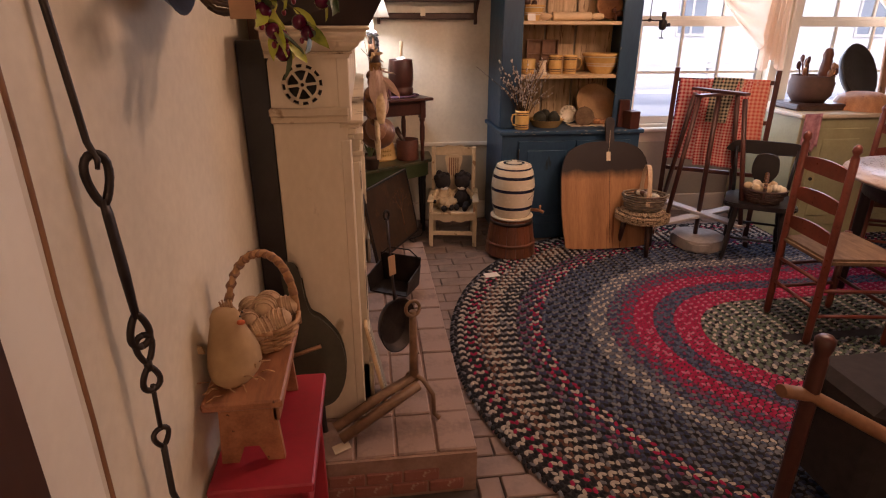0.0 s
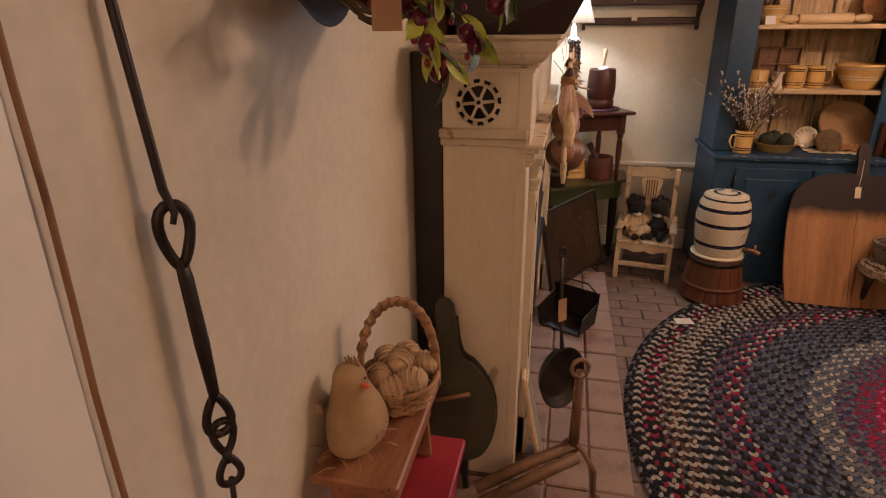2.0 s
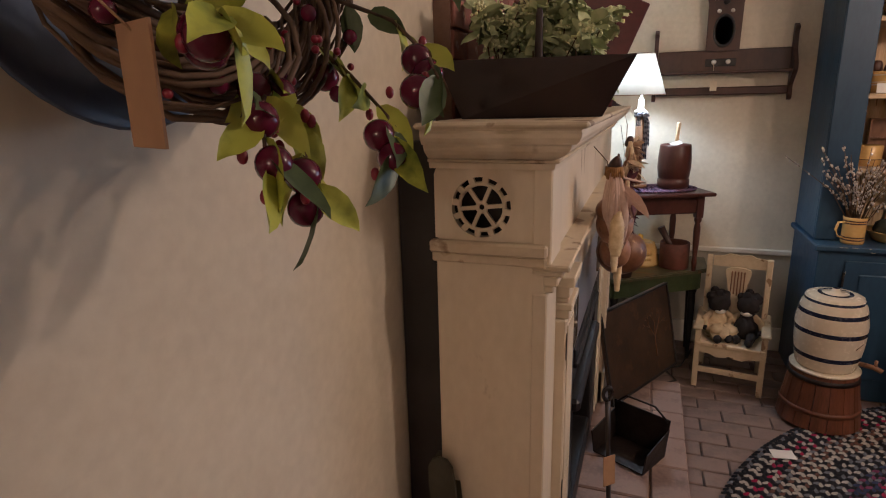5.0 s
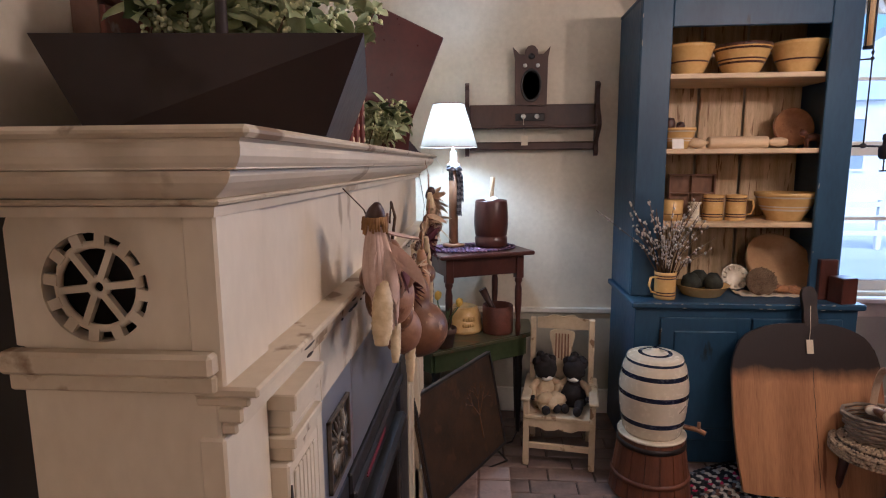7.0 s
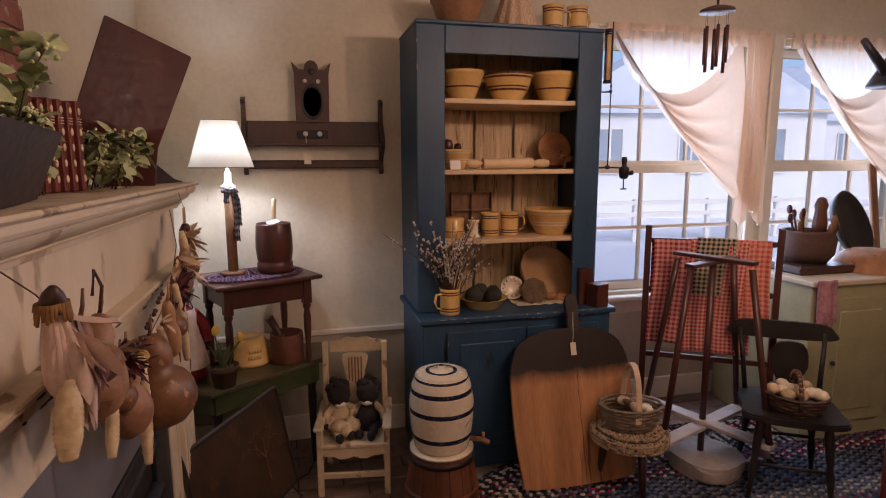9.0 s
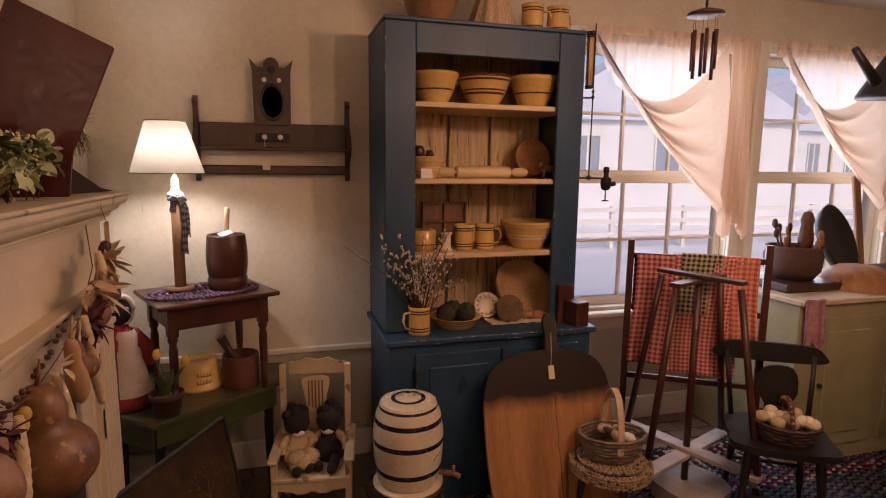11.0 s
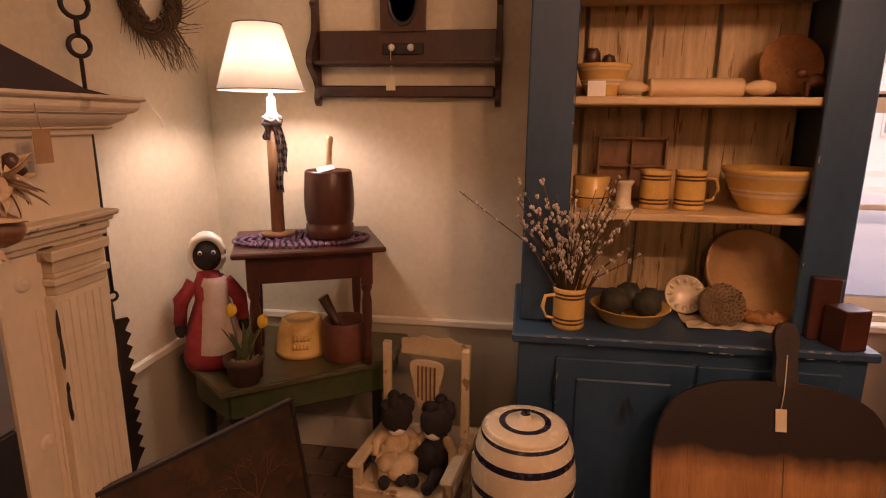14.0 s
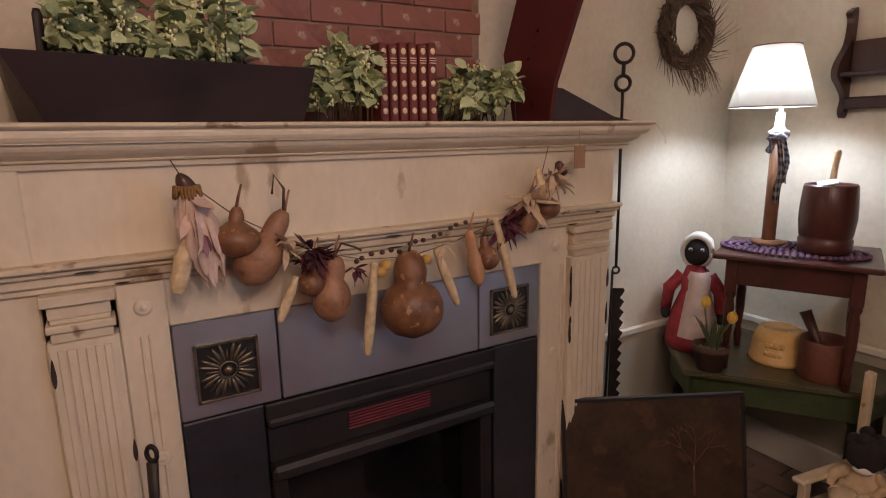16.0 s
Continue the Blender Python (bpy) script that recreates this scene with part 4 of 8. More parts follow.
BERRY = surf("plum_berry", (0.06, 0.004, 0.018), (0.13, 0.010, 0.035), 12, 0.16, bump=0.02)
REDBERRY = surf("red_berry", (0.16, 0.008, 0.02), (0.26, 0.02, 0.04), 12, 0.3, bump=0.05)
LEAFY = surf("olive_leaf", (0.10, 0.14, 0.012), (0.44, 0.47, 0.05), 40, 0.45, bump=0.1, vary=0.3)
LEAFDARK = surf("dark_leaf", (0.02, 0.04, 0.012), (0.07, 0.10, 0.035), 40, 0.5, bump=0.1, vary=0.3)
SAGE = surf("sage_leaf", (0.27, 0.32, 0.14), (0.50, 0.55, 0.30), 40, 0.65, bump=0.1, vary=0.3)
BUD = surf("cream_bud", (0.56, 0.58, 0.24), (0.76, 0.76, 0.46), 30, 0.8, bump=0.1, vary=0.2)
GOURD = surf("dried_gourd", (0.085, 0.034, 0.015), (0.23, 0.105, 0.045), 24, 0.42, bump=0.35, wear=(0.36, 0.21, 0.095), wear_at=0.60)
HUSK = surf("corn_husk", (0.46, 0.32, 0.19), (0.64, 0.48, 0.32), 22, 0.8, bump=0.3, fine=120, stretch=(3, 3, 0.6))
KERNEL = surf("corn_kernel", (0.52, 0.38, 0.20), (0.70, 0.56, 0.34), 60, 0.5, bump=0.3)
PURPLEHUSK = surf("purple_husk", (0.035, 0.008, 0.014), (0.10, 0.02, 0.032), 20, 0.8, bump=0.3)
BLUEENAMEL = surf("blue_enamel", (0.045, 0.062, 0.11), (0.09, 0.115, 0.17), 5, 0.35, bump=0.03)
BOOKRED = surf("book_leather", (0.10, 0.016, 0.010), (0.17, 0.030, 0.018), 20, 0.5, bump=0.1, vary=0.15)
GILT = surf("gilt", (0.72, 0.56, 0.34), (0.85, 0.70, 0.48), 30, 0.4, metal=0.1, bump=0.05)
TRAYRED = surf("oxblood_paint", (0.050, 0.008, 0.009), (0.090, 0.015, 0.015), 6, 0.32, bump=0.06)


def leaf(bm, base, d, length, width, mi=0, roll=0.0, curl=0.2):
    """A pointed leaf folded along its midrib."""
    d = Vector(d).normalized()
    s = d.cross(Vector((0.2, 0.1, 1.0)))
    s = s.normalized() if s.length > 0.1 else Vector((1, 0, 0))
    s = Matrix.Rotation(roll, 3, d) @ s
    up = s.cross(d)
    b = Vector(base)
    fr = (0, 0.12, 0.3, 0.52, 0.75, 0.9, 1.0)
    wid = (0.0, 0.24, 0.45, 0.5, 0.36, 0.17, 0.0)
    mid = [b + d * length * f - up * length * curl * f * f for f in fr]
    c = [bm.verts.new(p) for p in mid]
    l = [bm.verts.new(mid[i] + s * width * wid[i] + up * width * 0.16) for i in range(1, 6)]
    r = [bm.verts.new(mid[i] - s * width * wid[i] + up * width * 0.16) for i in range(1, 6)]
    qs = [(c[0], l[0], c[1]), (c[0], c[1], r[0]), (l[4], c[6], c[5]), (c[5], c[6], r[4])]
    for i in range(4):
        qs += [(l[i], l[i + 1], c[i + 2], c[i + 1]), (c[i + 1], c[i + 2], r[i + 1], r[i])]
    for q in qs:
        f = bm.faces.new(q)
        f.material_index, f.smooth = mi, True


# hanging iron hook chain
HC = thing("iron_hook_chain", "hand-forged black iron hook chain hanging on the wall", "chain", (-0.350, 0.012, 0), -42)


def eye_loop(bm, zt, zb, w, r, y=0.0):
    """A teardrop loop, wide end up when zt > zb."""
    pts = []
    for k in range(21):
        a = math.pi * 2 * k / 20
        f = 0.5 - 0.5 * math.cos(a)
        pts.append((0, y + w * math.sin(a) * (1.25 - 0.75 * f), zt + (zb - zt) * f))
    tube(bm, pts, r, 8)


bm = B()
tube(bm, [(0, -0.040, 1.98), (0, -0.034, 1.75), (0, -0.022, 1.50), (0, -0.006, 1.285), (0.004, 0.000, 1.262), (0.008, -0.004, 1.252)], [0.0046, 0.0046, 0.0048, 0.0046, 0.004, 0.003], 8)
part("hook_rod", bm, IRON, HC)
bm = B()
eye_loop(bm, 1.270, 1.205, 0.0155, 0.0056, -0.002)
tube(bm, [(0, -0.002, 1.212), (0, 0.000, 1.19), (0, 0.004, 1.11), (0, 0.007, 1.040)], [0.0075, 0.0095, 0.0100, 0.0075], 8, flat=0.6)
eye_loop(bm, 0.994, 1.044, 0.0145, 0.0052, 0.007)
part("long_link", bm, IRON, HC)
bm = B()
eye_loop(bm, 1.010, 0.966, 0.0125, 0.0046, 0.009)
tube(bm, [(0, 0.009, 0.970), (0, 0.009, 0.953)], 0.006, 8)
eye_loop(bm, 0.920, 0.958, 0.0135, 0.0046, 0.009)
part("short_link", bm, IRON, HC)
bm = B()
tube(bm, [(0, 0.009, 0.928), (0, 0.008, 0.89), (0, 0.007, 0.85)], 0.0035, 8)
eye_loop(bm, 0.852, 0.820, 0.0125, 0.0042, 0.006)
tube(bm, [(0, 0.006, 0.822), (0, 0.004, 0.73), (0.02, 0.006, 0.69), (0.035, 0.004, 0.705)], 0.005, 8)
part("lower_hook", bm, IRON, HC)

# red bench, stool, hen, eggs
RB = thing("red_bench", "red-painted wooden bench with chipped edges against the wall", "bench", (-0.262, 0.395, 0))
bm = B()
box(bm, -0.105, 0.105, -0.20, 0.20, 0.528, 0.552, 0.004)
part("top", bm, REDPAINT, RB)
bm = B()
box(bm, 0.072, 0.090, -0.175, 0.175, 0.43, 0.528, 0.003)
part("apron", bm, REDPAINT, RB)
for y in (-0.165, 0.147):
    bm = B()
    box(bm, -0.095, 0.088, y, y + 0.018, FZ, 0.528, 0.003)
    part("side_board", bm, REDPAINT, RB)
bm = B()
box(bm, 0.055, 0.095, -0.203, -0.2, 0.49, 0.515, 0)
part("price_sticker", bm, BROWNTAG, RB, "small brown price sticker")
FS = thing("foot_stool", "small worn brown wooden stool standing on the red bench", "stool", (-0.287, 0.405, 0.5525))
bm = B()
box(bm, -0.078, 0.078, -0.165, 0.165, 0.154, 0.174, 0.004)
part("seat", bm, STOOLWOOD, FS)
bm = B()
box(bm, 0.05, 0.064, -0.13, 0.13, 0.10, 0.154, 0.002)
part("apron", bm, STOOLWOOD, FS)
for y in (-0.13, 0.116):
    bm = B()
    slab(bm, [(-0.065, 0), (-0.03, 0), (-0.015, 0.04), (0.015, 0.04), (0.03, 0), (0.065, 0), (0.055, 0.1535), (-0.055, 0.1535)], 0.014, Matrix.Translation((0, y + 0.014, 0)) @ UPR)
    part("leg_board", bm, STOOLWOOD, FS)
SZ = 0.5525 + 0.175
HN = thing("stuffed_hen", "stuffed tan cloth hen ornament on the brown stool", "toy hen", (-0.316, 0.338, SZ))
HN.scale = (1.15, 1.2, 1.12)
bm = B()
lathe(bm, [(0.0, 0.0), (0.042, 0.002), (0.050, 0.014), (0.050, 0.034), (0.044, 0.060), (0.034, 0.090), (0.027, 0.112), (0.025, 0.126), (0.020, 0.137), (0.008, 0.141), (0.0, 0.141)], 24)
for v in bm.verts:
    f = max(0.0, 1 - v.co.z / 0.11)
    v.co.y = v.co.y * (1 + 0.45 * f) + 0.018 * f
    v.co.x = v.co.x * (1 - 0.12 * f) - 0.10 * (v.co.z - 0.03) * 0.3
part("body", bm, CLOTHHEN, HN)
bm = B()
blob(bm, (0.026, -0.012, 0.118), (0.008, 0.005, 0.005), n=8)
part("beak", bm, surf("orange_felt", (0.5, 0.10, 0.03), (0.6, 0.14, 0.05), 20, 0.9), HN, "orange beak")
bm = B()
for k in range(34):
    a = random.uniform(0, 6.28)
    r = random.uniform(0.03, 0.055)
    p = Vector((r * math.cos(a), r * 1.2 * math.sin(a), random.uniform(0.002, 0.03)))
    q = p + Vector((random.uniform(-0.03, 0.03), random.uniform(-0.03, 0.03), random.uniform(-0.006, 0.012)))
    q.z = max(q.z, 0.002)
    tube(bm, [p, (p + q) / 2 + Vector((0, 0, 0.005)), q], 0.0011, 4)
part("straw", bm, STRAW, HN, "loose straw round the hen")
bm = B()
for k in range(2):
    blob(bm, (0.024, -0.004 + 0.016 * k, 0.126), (0.002, 0.002, 0.002), n=6)
part("eye", bm, BLACK, HN)
bm = B()
for k in range(5):
    tube(bm, [(-0.006 + 0.004 * k, 0.006, 0.138), (-0.012 + 0.005 * k, 0.010, 0.150 + 0.003 * (k % 2))], [0.003, 0.0015], 5)
part("comb", bm, BROWNTAG, HN)
bm = B()
slab(bm, [(0, 0), (0.030, 0.006), (0.045, 0.022), (0.028, 0.026), (0.004, 0.014)], 0.005, Matrix.Translation((-0.040, -0.02, 0.062)) @ Matrix.Rotation(math.pi, 4, "Z") @ UPR)
part("wing", bm, CLOTHHEN, HN)


def basket(name, label, loc, r, h, handle, mat, rows=7, oval=1.0, rz=0, strap=0):
    bk = thing(name, label, "basket", loc, rz)
    bm = B()
    n = 22
    for i in range(rows):
        z = 0.004 + h * i / (rows - 1)
        rr = r * (0.74 + 0.26 * (i / (rows - 1)) ** 0.7)
        tube(bm, [((rr + (0.0035 if (k + i) % 2 else -0.0025)) * math.cos(2 * math.pi * k / n) * oval, (rr + (0.0035 if (k + i) % 2 else -0.0025)) * math.sin(2 * math.pi * k / n), z) for k in range(n + 1)], h / rows * 0.52, 6)
    part("weave", bm, mat, bk)
    bm = B()
    lathe(bm, [(0.0, 0.0), (r * 0.74, 0.0), (r * 0.74, 0.006), (0.0, 0.006)], 24, Matrix.Diagonal((oval, 1, 1, 1)))
    part("bottom", bm, mat, bk)
    bm = B()
    tube(bm, [(r * 1.02 * math.cos(2 * math.pi * k / 24) * oval, r * 1.02 * math.sin(2 * math.pi * k / 24), h + 0.004) for k in range(25)], 0.005, 6)
    part("rim", bm, mat, bk)
    bm = B()
    arch = [(-r * 1.0 * math.cos(math.pi * k / 16), h * 0.5 + (handle - h * 0.5) * math.sin(math.pi * k / 16) ** 0.75) for k in range(17)]
    if strap:
        rows_v = [[bm.verts.new((sx * strap, y * e, z * e + (1 - e) * h * 0.5)) for sx, e in ((-1, 1.0), (1, 1.0), (1, 0.965), (-1, 0.965))] for y, z in arch]
        for a, b in zip(rows_v, rows_v[1:]):
            for k in range(4):
                bm.faces.new((a[k], a[(k + 1) % 4], b[(k + 1) % 4], b[k]))
    else:
        tube(bm, [(0, y, z) for y, z in arch], 0.0065, 8, flat=1.6)
    hd = part("handle", bm, HUSK if strap else mat, bk)
    if not strap:
        for k in range(2, 15):
            (ya, za), (yb, zb) = arch[k], arch[k + 1] if k < 15 else arch[k]
            bm = B()
            tube(bm, [(-0.004, ya, za), (0.004, (ya + yb) / 2, (za + zb) / 2)], 0.0105, 8, flat=0.9)
            part("wrapping", bm, BROWNWOOD, hd)
    return bk


EB = basket("egg_basket", "small wicker basket with arched handle full of wound eggs", (-0.272, 0.475, SZ), 0.076, 0.055, 0.220, STRAW, rz=-68)
for k, (x, y, z, c) in enumerate(((-0.034, -0.032, 0.070, 10), (0.030, -0.030, 0.068, 40), (0.0, 0.004, 0.088, 80), (0.038, 0.026, 0.072, 130), (-0.036, 0.030, 0.070, 200), (0.0, 0.050, 0.076, 20), (0.0, -0.052, 0.060, 50))):
    bm = B()
    blob(bm, (0, 0, 0), (0.026, 0.026, 0.033), n=14)
    for i in range(5):
        z0 = -0.02 + 0.01 * i
        rr = 0.026 * math.sqrt(max(0.05, 1 - (z0 / 0.033) ** 2)) + 0.0006
        tube(bm, [(rr * math.cos(2 * math.pi * j / 14), rr * math.sin(2 * math.pi * j / 14), z0) for j in range(15)], 0.0022, 5)
    e = whole("wound_egg", bm, EGG, "twine-wound tan egg lying in the wicker basket", "egg", group="eggs in the basket", m=pose(-0.268 + x, 0.475 + y, SZ + z, 70, c, c * 2))

# bellows, andiron, sampler, skillet, scuttle, fireback
BW = thing("bellows", "dark leather fireplace bellows leaning on the mantel's end", "bellows", m=pose(-0.222, 0.905, HZ + 0.110, -6, -7, 0))
out = hull([(0, 0.0), (0.065, 0.02), (0.112, 0.11), (0.112, 0.23), (0.065, 0.315), (0.030, 0.35), (0.026, 0.50), (-0.026, 0.50), (-0.030, 0.35), (-0.065, 0.315), (-0.112, 0.23), (-0.112, 0.11), (-0.065, 0.02)], 48)
for y0 in (0.0, 0.034):
    bm = B()
    slab(bm, out, 0.009, Matrix.Translation((0, y0 + 0.009, 0)) @ UPR, bev=0.002)
    part("board", bm, LEATHER, BW)
bm = B()
slab(bm, [(x * 0.93, 0.012 + z * 0.93) for x, z in out if z < 0.32], 0.026, Matrix.Translation((0, 0.034, 0)) @ UPR)
part("leather_side", bm, LEATHER, BW)
bm = B()
tube(bm, [(-0.055, -0.008, 0.205), (0.05, -0.008, 0.225)], 0.007, 8)
part("crossbar", bm, BROWNWOOD, BW)
bm = B()
lathe(bm, [(0.0, 0.03), (0.020, 0.03), (0.017, -0.01), (0.009, -0.085), (0.010, -0.106), (0.0, -0.106)], 14, pose(0, 0.022, 0))
part("nozzle", bm, IRON, BW, "iron nozzle")
AN = thing("andiron", "rusty wrought-iron andiron with a ring top lying on the hearth", "andiron")
bm = B()
tube(bm, [(0.105, 0.985, 0.24), (0.105, 0.985, 0.40), (0.105, 0.985, 0.515)], [0.017, 0.014, 0.012], 8)
part("post", bm, RUST, AN)
bm = B()
tube(bm, ring_points((0, 0, 0), 0.026, 18, Matrix.Translation((0.105, 0.983, 0.525)) @ pose(0, 0, 0, 80, 0, 25)), 0.0062, 8)
part("ring", bm, RUST, AN)
bm = B()
tube(bm, [(0.105, 0.985, 0.255), (0.0, 0.93, 0.23), (-0.17, 0.85, 0.165)], [0.017, 0.018, 0.018], 6)
part("billet_bar", bm, RUST, AN)
bm = B()
tube(bm, [(0.118, 0.958, 0.235), (0.02, 0.905, 0.205), (-0.15, 0.822, 0.14)], [0.018, 0.019, 0.018], 6)
part("billet_bar", bm, RUST, AN)
for dx, dy in ((0.075, -0.045), (-0.04, 0.065)):
    bm = B()
    tube(bm, [(0.105, 0.985, 0.265), (0.105 + dx * 0.4, 0.985 + dy * 0.4, 0.25), (0.105 + dx * 0.85, 0.985 + dy * 0.85, 0.20), (0.105 + dx * 0.9, 0.985 + dy * 0.9, HZ + 0.02), (0.105 + dx * 1.15, 0.985 + dy * 1.15, HZ + 0.007)], [0.010, 0.009, 0.008, 0.008, 0.009], 8)
    part("foot", bm, RUST, AN)
bm = B()
box(bm, -0.028, 0.028, -0.018, 0.018, 0, 0.003, 0, m=pose(-0.15, 0.82, HZ + 0.008, 6, -8, 20))
whole("card_tag", bm, PAPER, "small buff card tag lying on the hearth", "tag")
SA = thing("sampler_panel", "narrow stitched sampler on a pale wooden board leaning on the mantel", "sampler", m=pose(0.012, 1.10, HZ + 0.002, 0, -11, 0))
bm = B()
box(bm, -0.012, 0.0, -0.055, 0.055, 0.0, 0.335, 0.003)
part("board", bm, SHELF, SA)
bm = B()
box(bm, 0.0005, 0.003, -0.047, 0.047, 0.015, 0.32, 0)
for k in range(22):
    box(bm, 0.003, 0.005, -0.036, 0.036, 0.03 + 0.0125 * k, 0.036 + 0.0125 * k, 0, mi=1)
part("stitching", bm, [surf("linen", (0.55, 0.48, 0.36), (0.66, 0.6, 0.47), 30, 0.9), surf("grey_wool", (0.20, 0.18, 0.15), (0.34, 0.31, 0.26), 40, 0.95, bump=0.3)], SA)
SK = thing("skillet", "black cast-iron skillet hanging by its handle on the mantel", "skillet", m=pose(0.045, 1.235, 0.335, 0, -4, -48))
SK.scale = (0.8, 0.8, 0.95)
bm = B()
lathe(bm, [(0.0, 0.0), (0.085, 0.0), (0.092, 0.004), (0.112, 0.040), (0.116, 0.042), (0.117, 0.037), (0.098, -0.002), (0.088, -0.006), (0.0, -0.006)], 36, pose(0, 0, 0, 0, 90, 0))
part("pan", bm, IRON, SK)
bm = B()
tube(bm, [(0.03, 0, 0.112), (0.024, 0, 0.16), (0.02, 0, 0.30), (0.018, 0, 0.440)], [0.018, 0.012, 0.011, 0.014], 8, flat=0.5)
tube(bm, ring_points((0, 0, 0), 0.016, 14, Matrix.Translation((0.018, 0, 0.458)) @ pose(0, 0, 0, 0, 90, 0)), 0.006, 6)
part("handle", bm, IRON, SK)
bm = B()
box(bm, 0.036, 0.038, -0.030, 0.012, 0.22, 0.30, 0)
part("tag", bm, BROWNTAG, SK, "brown paper price tag")
SCU = thing("ash_scuttle", "black sheet-metal ash scuttle standing open on the hearth", "scuttle", (0.085, 2.04, HZ + 0.002), -28)
bm = B()
for x0, x1, y0, y1, z0, z1 in ((-0.105, 0.105, -0.08, 0.085, 0.0, 0.004), (-0.105, 0.105, 0.081, 0.085, 0.0, 0.16), (-0.105, -0.101, -0.08, 0.081, 0.004, 0.12), (0.101, 0.105, -0.08, 0.081, 0.004, 0.12)):
    box(bm, x0, x1, y0, y1, z0, z1, 0)
for v in bm.verts:
    if v.co.z > 0.05:
        v.co.x *= 1.12
        if v.co.y < 0:
            v.co.z *= 0.72
part("pan", bm, IRON, SCU)
bm = B()
tube(bm, [(-0.11, 0.08, 0.15), (-0.06, 0.07, 0.20), (0.06, 0.07, 0.20), (0.11, 0.08, 0.15)], 0.004, 6)
part("bail_handle", bm, IRON, SCU)
u = Vector((0.464, 0.886, 0)).normalized()
v = (Vector((-u.y, u.x, 0)) * 0.085 + Vector((0, 0, 0.420))).normalized()
FB = thing("fireback", "dark cast fireback plate with a relief tree leaning on the hearth", "fireback", m=Matrix.Translation((0.004, 2.376, HZ + 0.004)) @ Matrix((u, v, u.cross(v))).transposed().to_4x4())
FBM = surf("painted_iron_plate", (0.020, 0.013, 0.009), (0.075, 0.042, 0.022), 7, 0.5, metal=0.2, bump=0.35, fine=50, wear=(0.085, 0.044, 0.020), wear_at=0.58)
bm = B()
box(bm, 0, 0.606, 0, 0.431, -0.016, 0.0, 0.003)
part("plate", bm, FBM, FB)
bm = B()
for x0, x1, y0, y1 in ((0, 0.606, 0.419, 0.431), (0, 0.606, 0, 0.012), (0, 0.012, 0.012, 0.419), (0.594, 0.606, 0.012, 0.419)):
    box(bm, x0, x1, y0, y1, 0.0, 0.007, 0.002)
part("frame", bm, BLACK, FB)
bm = B()


def branch(bm, p, d, length, r, depth):
    q = p + d * length
    tube(bm, [p, (p + q) / 2, q], [r, r * 0.85, r * 0.6], 5)
    if depth:
        for s in (-0.55, 0.1, 0.6):
            a = s + random.uniform(-0.25, 0.25)
            branch(bm, q, Vector((d.x * math.cos(a) - d.y * math.sin(a), d.x * math.sin(a) + d.y * math.cos(a), 0)), length * 0.68, r * 0.6, depth - 1)


random.seed(4)
branch(bm, Vector((0.43, 0.10, 0.0)), Vector((0.02, 1, 0)).normalized(), 0.10, 0.005, 3)
part("relief_tree", bm, surf("bronze_relief", (0.10, 0.046, 0.018), (0.19, 0.090, 0.035), 12, 0.45, metal=0.3, bump=0.2), FB, "bronze-coloured relief tree")

# berry wreath with a blue bowl behind it
bm = B()
lathe(bm, [(0.0, 0.005), (0.05, 0.004), (0.11, 0.02), (0.142, 0.055), (0.146, 0.058), (0.143, 0.060), (0.10, 0.034), (0.0, 0.012)], 40, pose(0, 0, 0, 0, 90, 0))
whole("blue_bowl", bm, BLUEENAMEL, "shallow blue-grey enamel bowl hung flat on the wall", "bowl", (XL + 0.001, 0.36, 1.575))
WR = thing("berry_wreath", "grapevine wreath with plum berries and olive-green leaves on the wall", "wreath", (-0.255, 0.41, 1.635))
random.seed(9)


def vine_ring(bm, R, thick, n, rr):
    for k in range(n):
        a0, ph, off = random.uniform(0, 6.28), random.uniform(0, 6.28), random.uniform(0.2, 1.0) * thick
        L = random.uniform(2.0, 5.5)
        pts = []
        for i in range(26):
            a = a0 + L * i / 25
            w = off * math.cos(3.1 * a + ph)
            pts.append((off * math.sin(3.1 * a + ph), (R + w) * math.cos(a), (R + w) * math.sin(a)))
        tube(bm, pts, random.uniform(0.6, 1.2) * rr, 5)


bm = B()
vine_ring(bm, 0.165, 0.044, 84, 0.0030)
part("vine_ring", bm, TWIG, WR)


def sprig(parent, start, pts, n_leaf, n_berry, size):
    bm = B()
    P = [Vector(p) for p in pts]
    tube(bm, P, [0.0026 - 0.0014 * i / (len(P) - 1) for i in range(len(P))], 5)
    st = part("sprig", bm, TWIG, parent)
    lm, bmb = B(), B()
    for k in range(n_leaf):
        f = (k + 0.7) / n_leaf * (len(P) - 1)
        i = min(int(f), len(P) - 2)
        p = P[i].lerp(P[i + 1], f - i)
        d = (P[i + 1] - P[i]).normalized() + Vector((random.uniform(-0.9, 0.9), random.uniform(-0.9, 0.9), random.uniform(-0.7, 0.3)))
        leaf(lm, p, d, size * random.uniform(0.8, 1.25), size * 0.42, 0 if random.random() < 0.7 else 1, random.uniform(-1.2, 1.2), random.uniform(0.0, 0.35))
    for k in range(n_berry):
        f = random.uniform(0.2, 1.0) * (len(P) - 1)
        i = min(int(f), len(P) - 2)
        p = P[i].lerp(P[i + 1], f - i) + Vector((random.uniform(-0.016, 0.016), random.uniform(-0.016, 0.016), random.uniform(-0.022, 0.004)))
        big = k % 3 == 0
        blob(bmb, p, (0.0145,) * 3 if big else (0.0045, 0.0045, 0.006), n=14 if big else 6, mi=0 if big else 1)
    part("leaves", lm, [LEAFY, LEAFDARK], st)
    part("berry_cluster", bmb, [BERRY, REDBERRY], st)


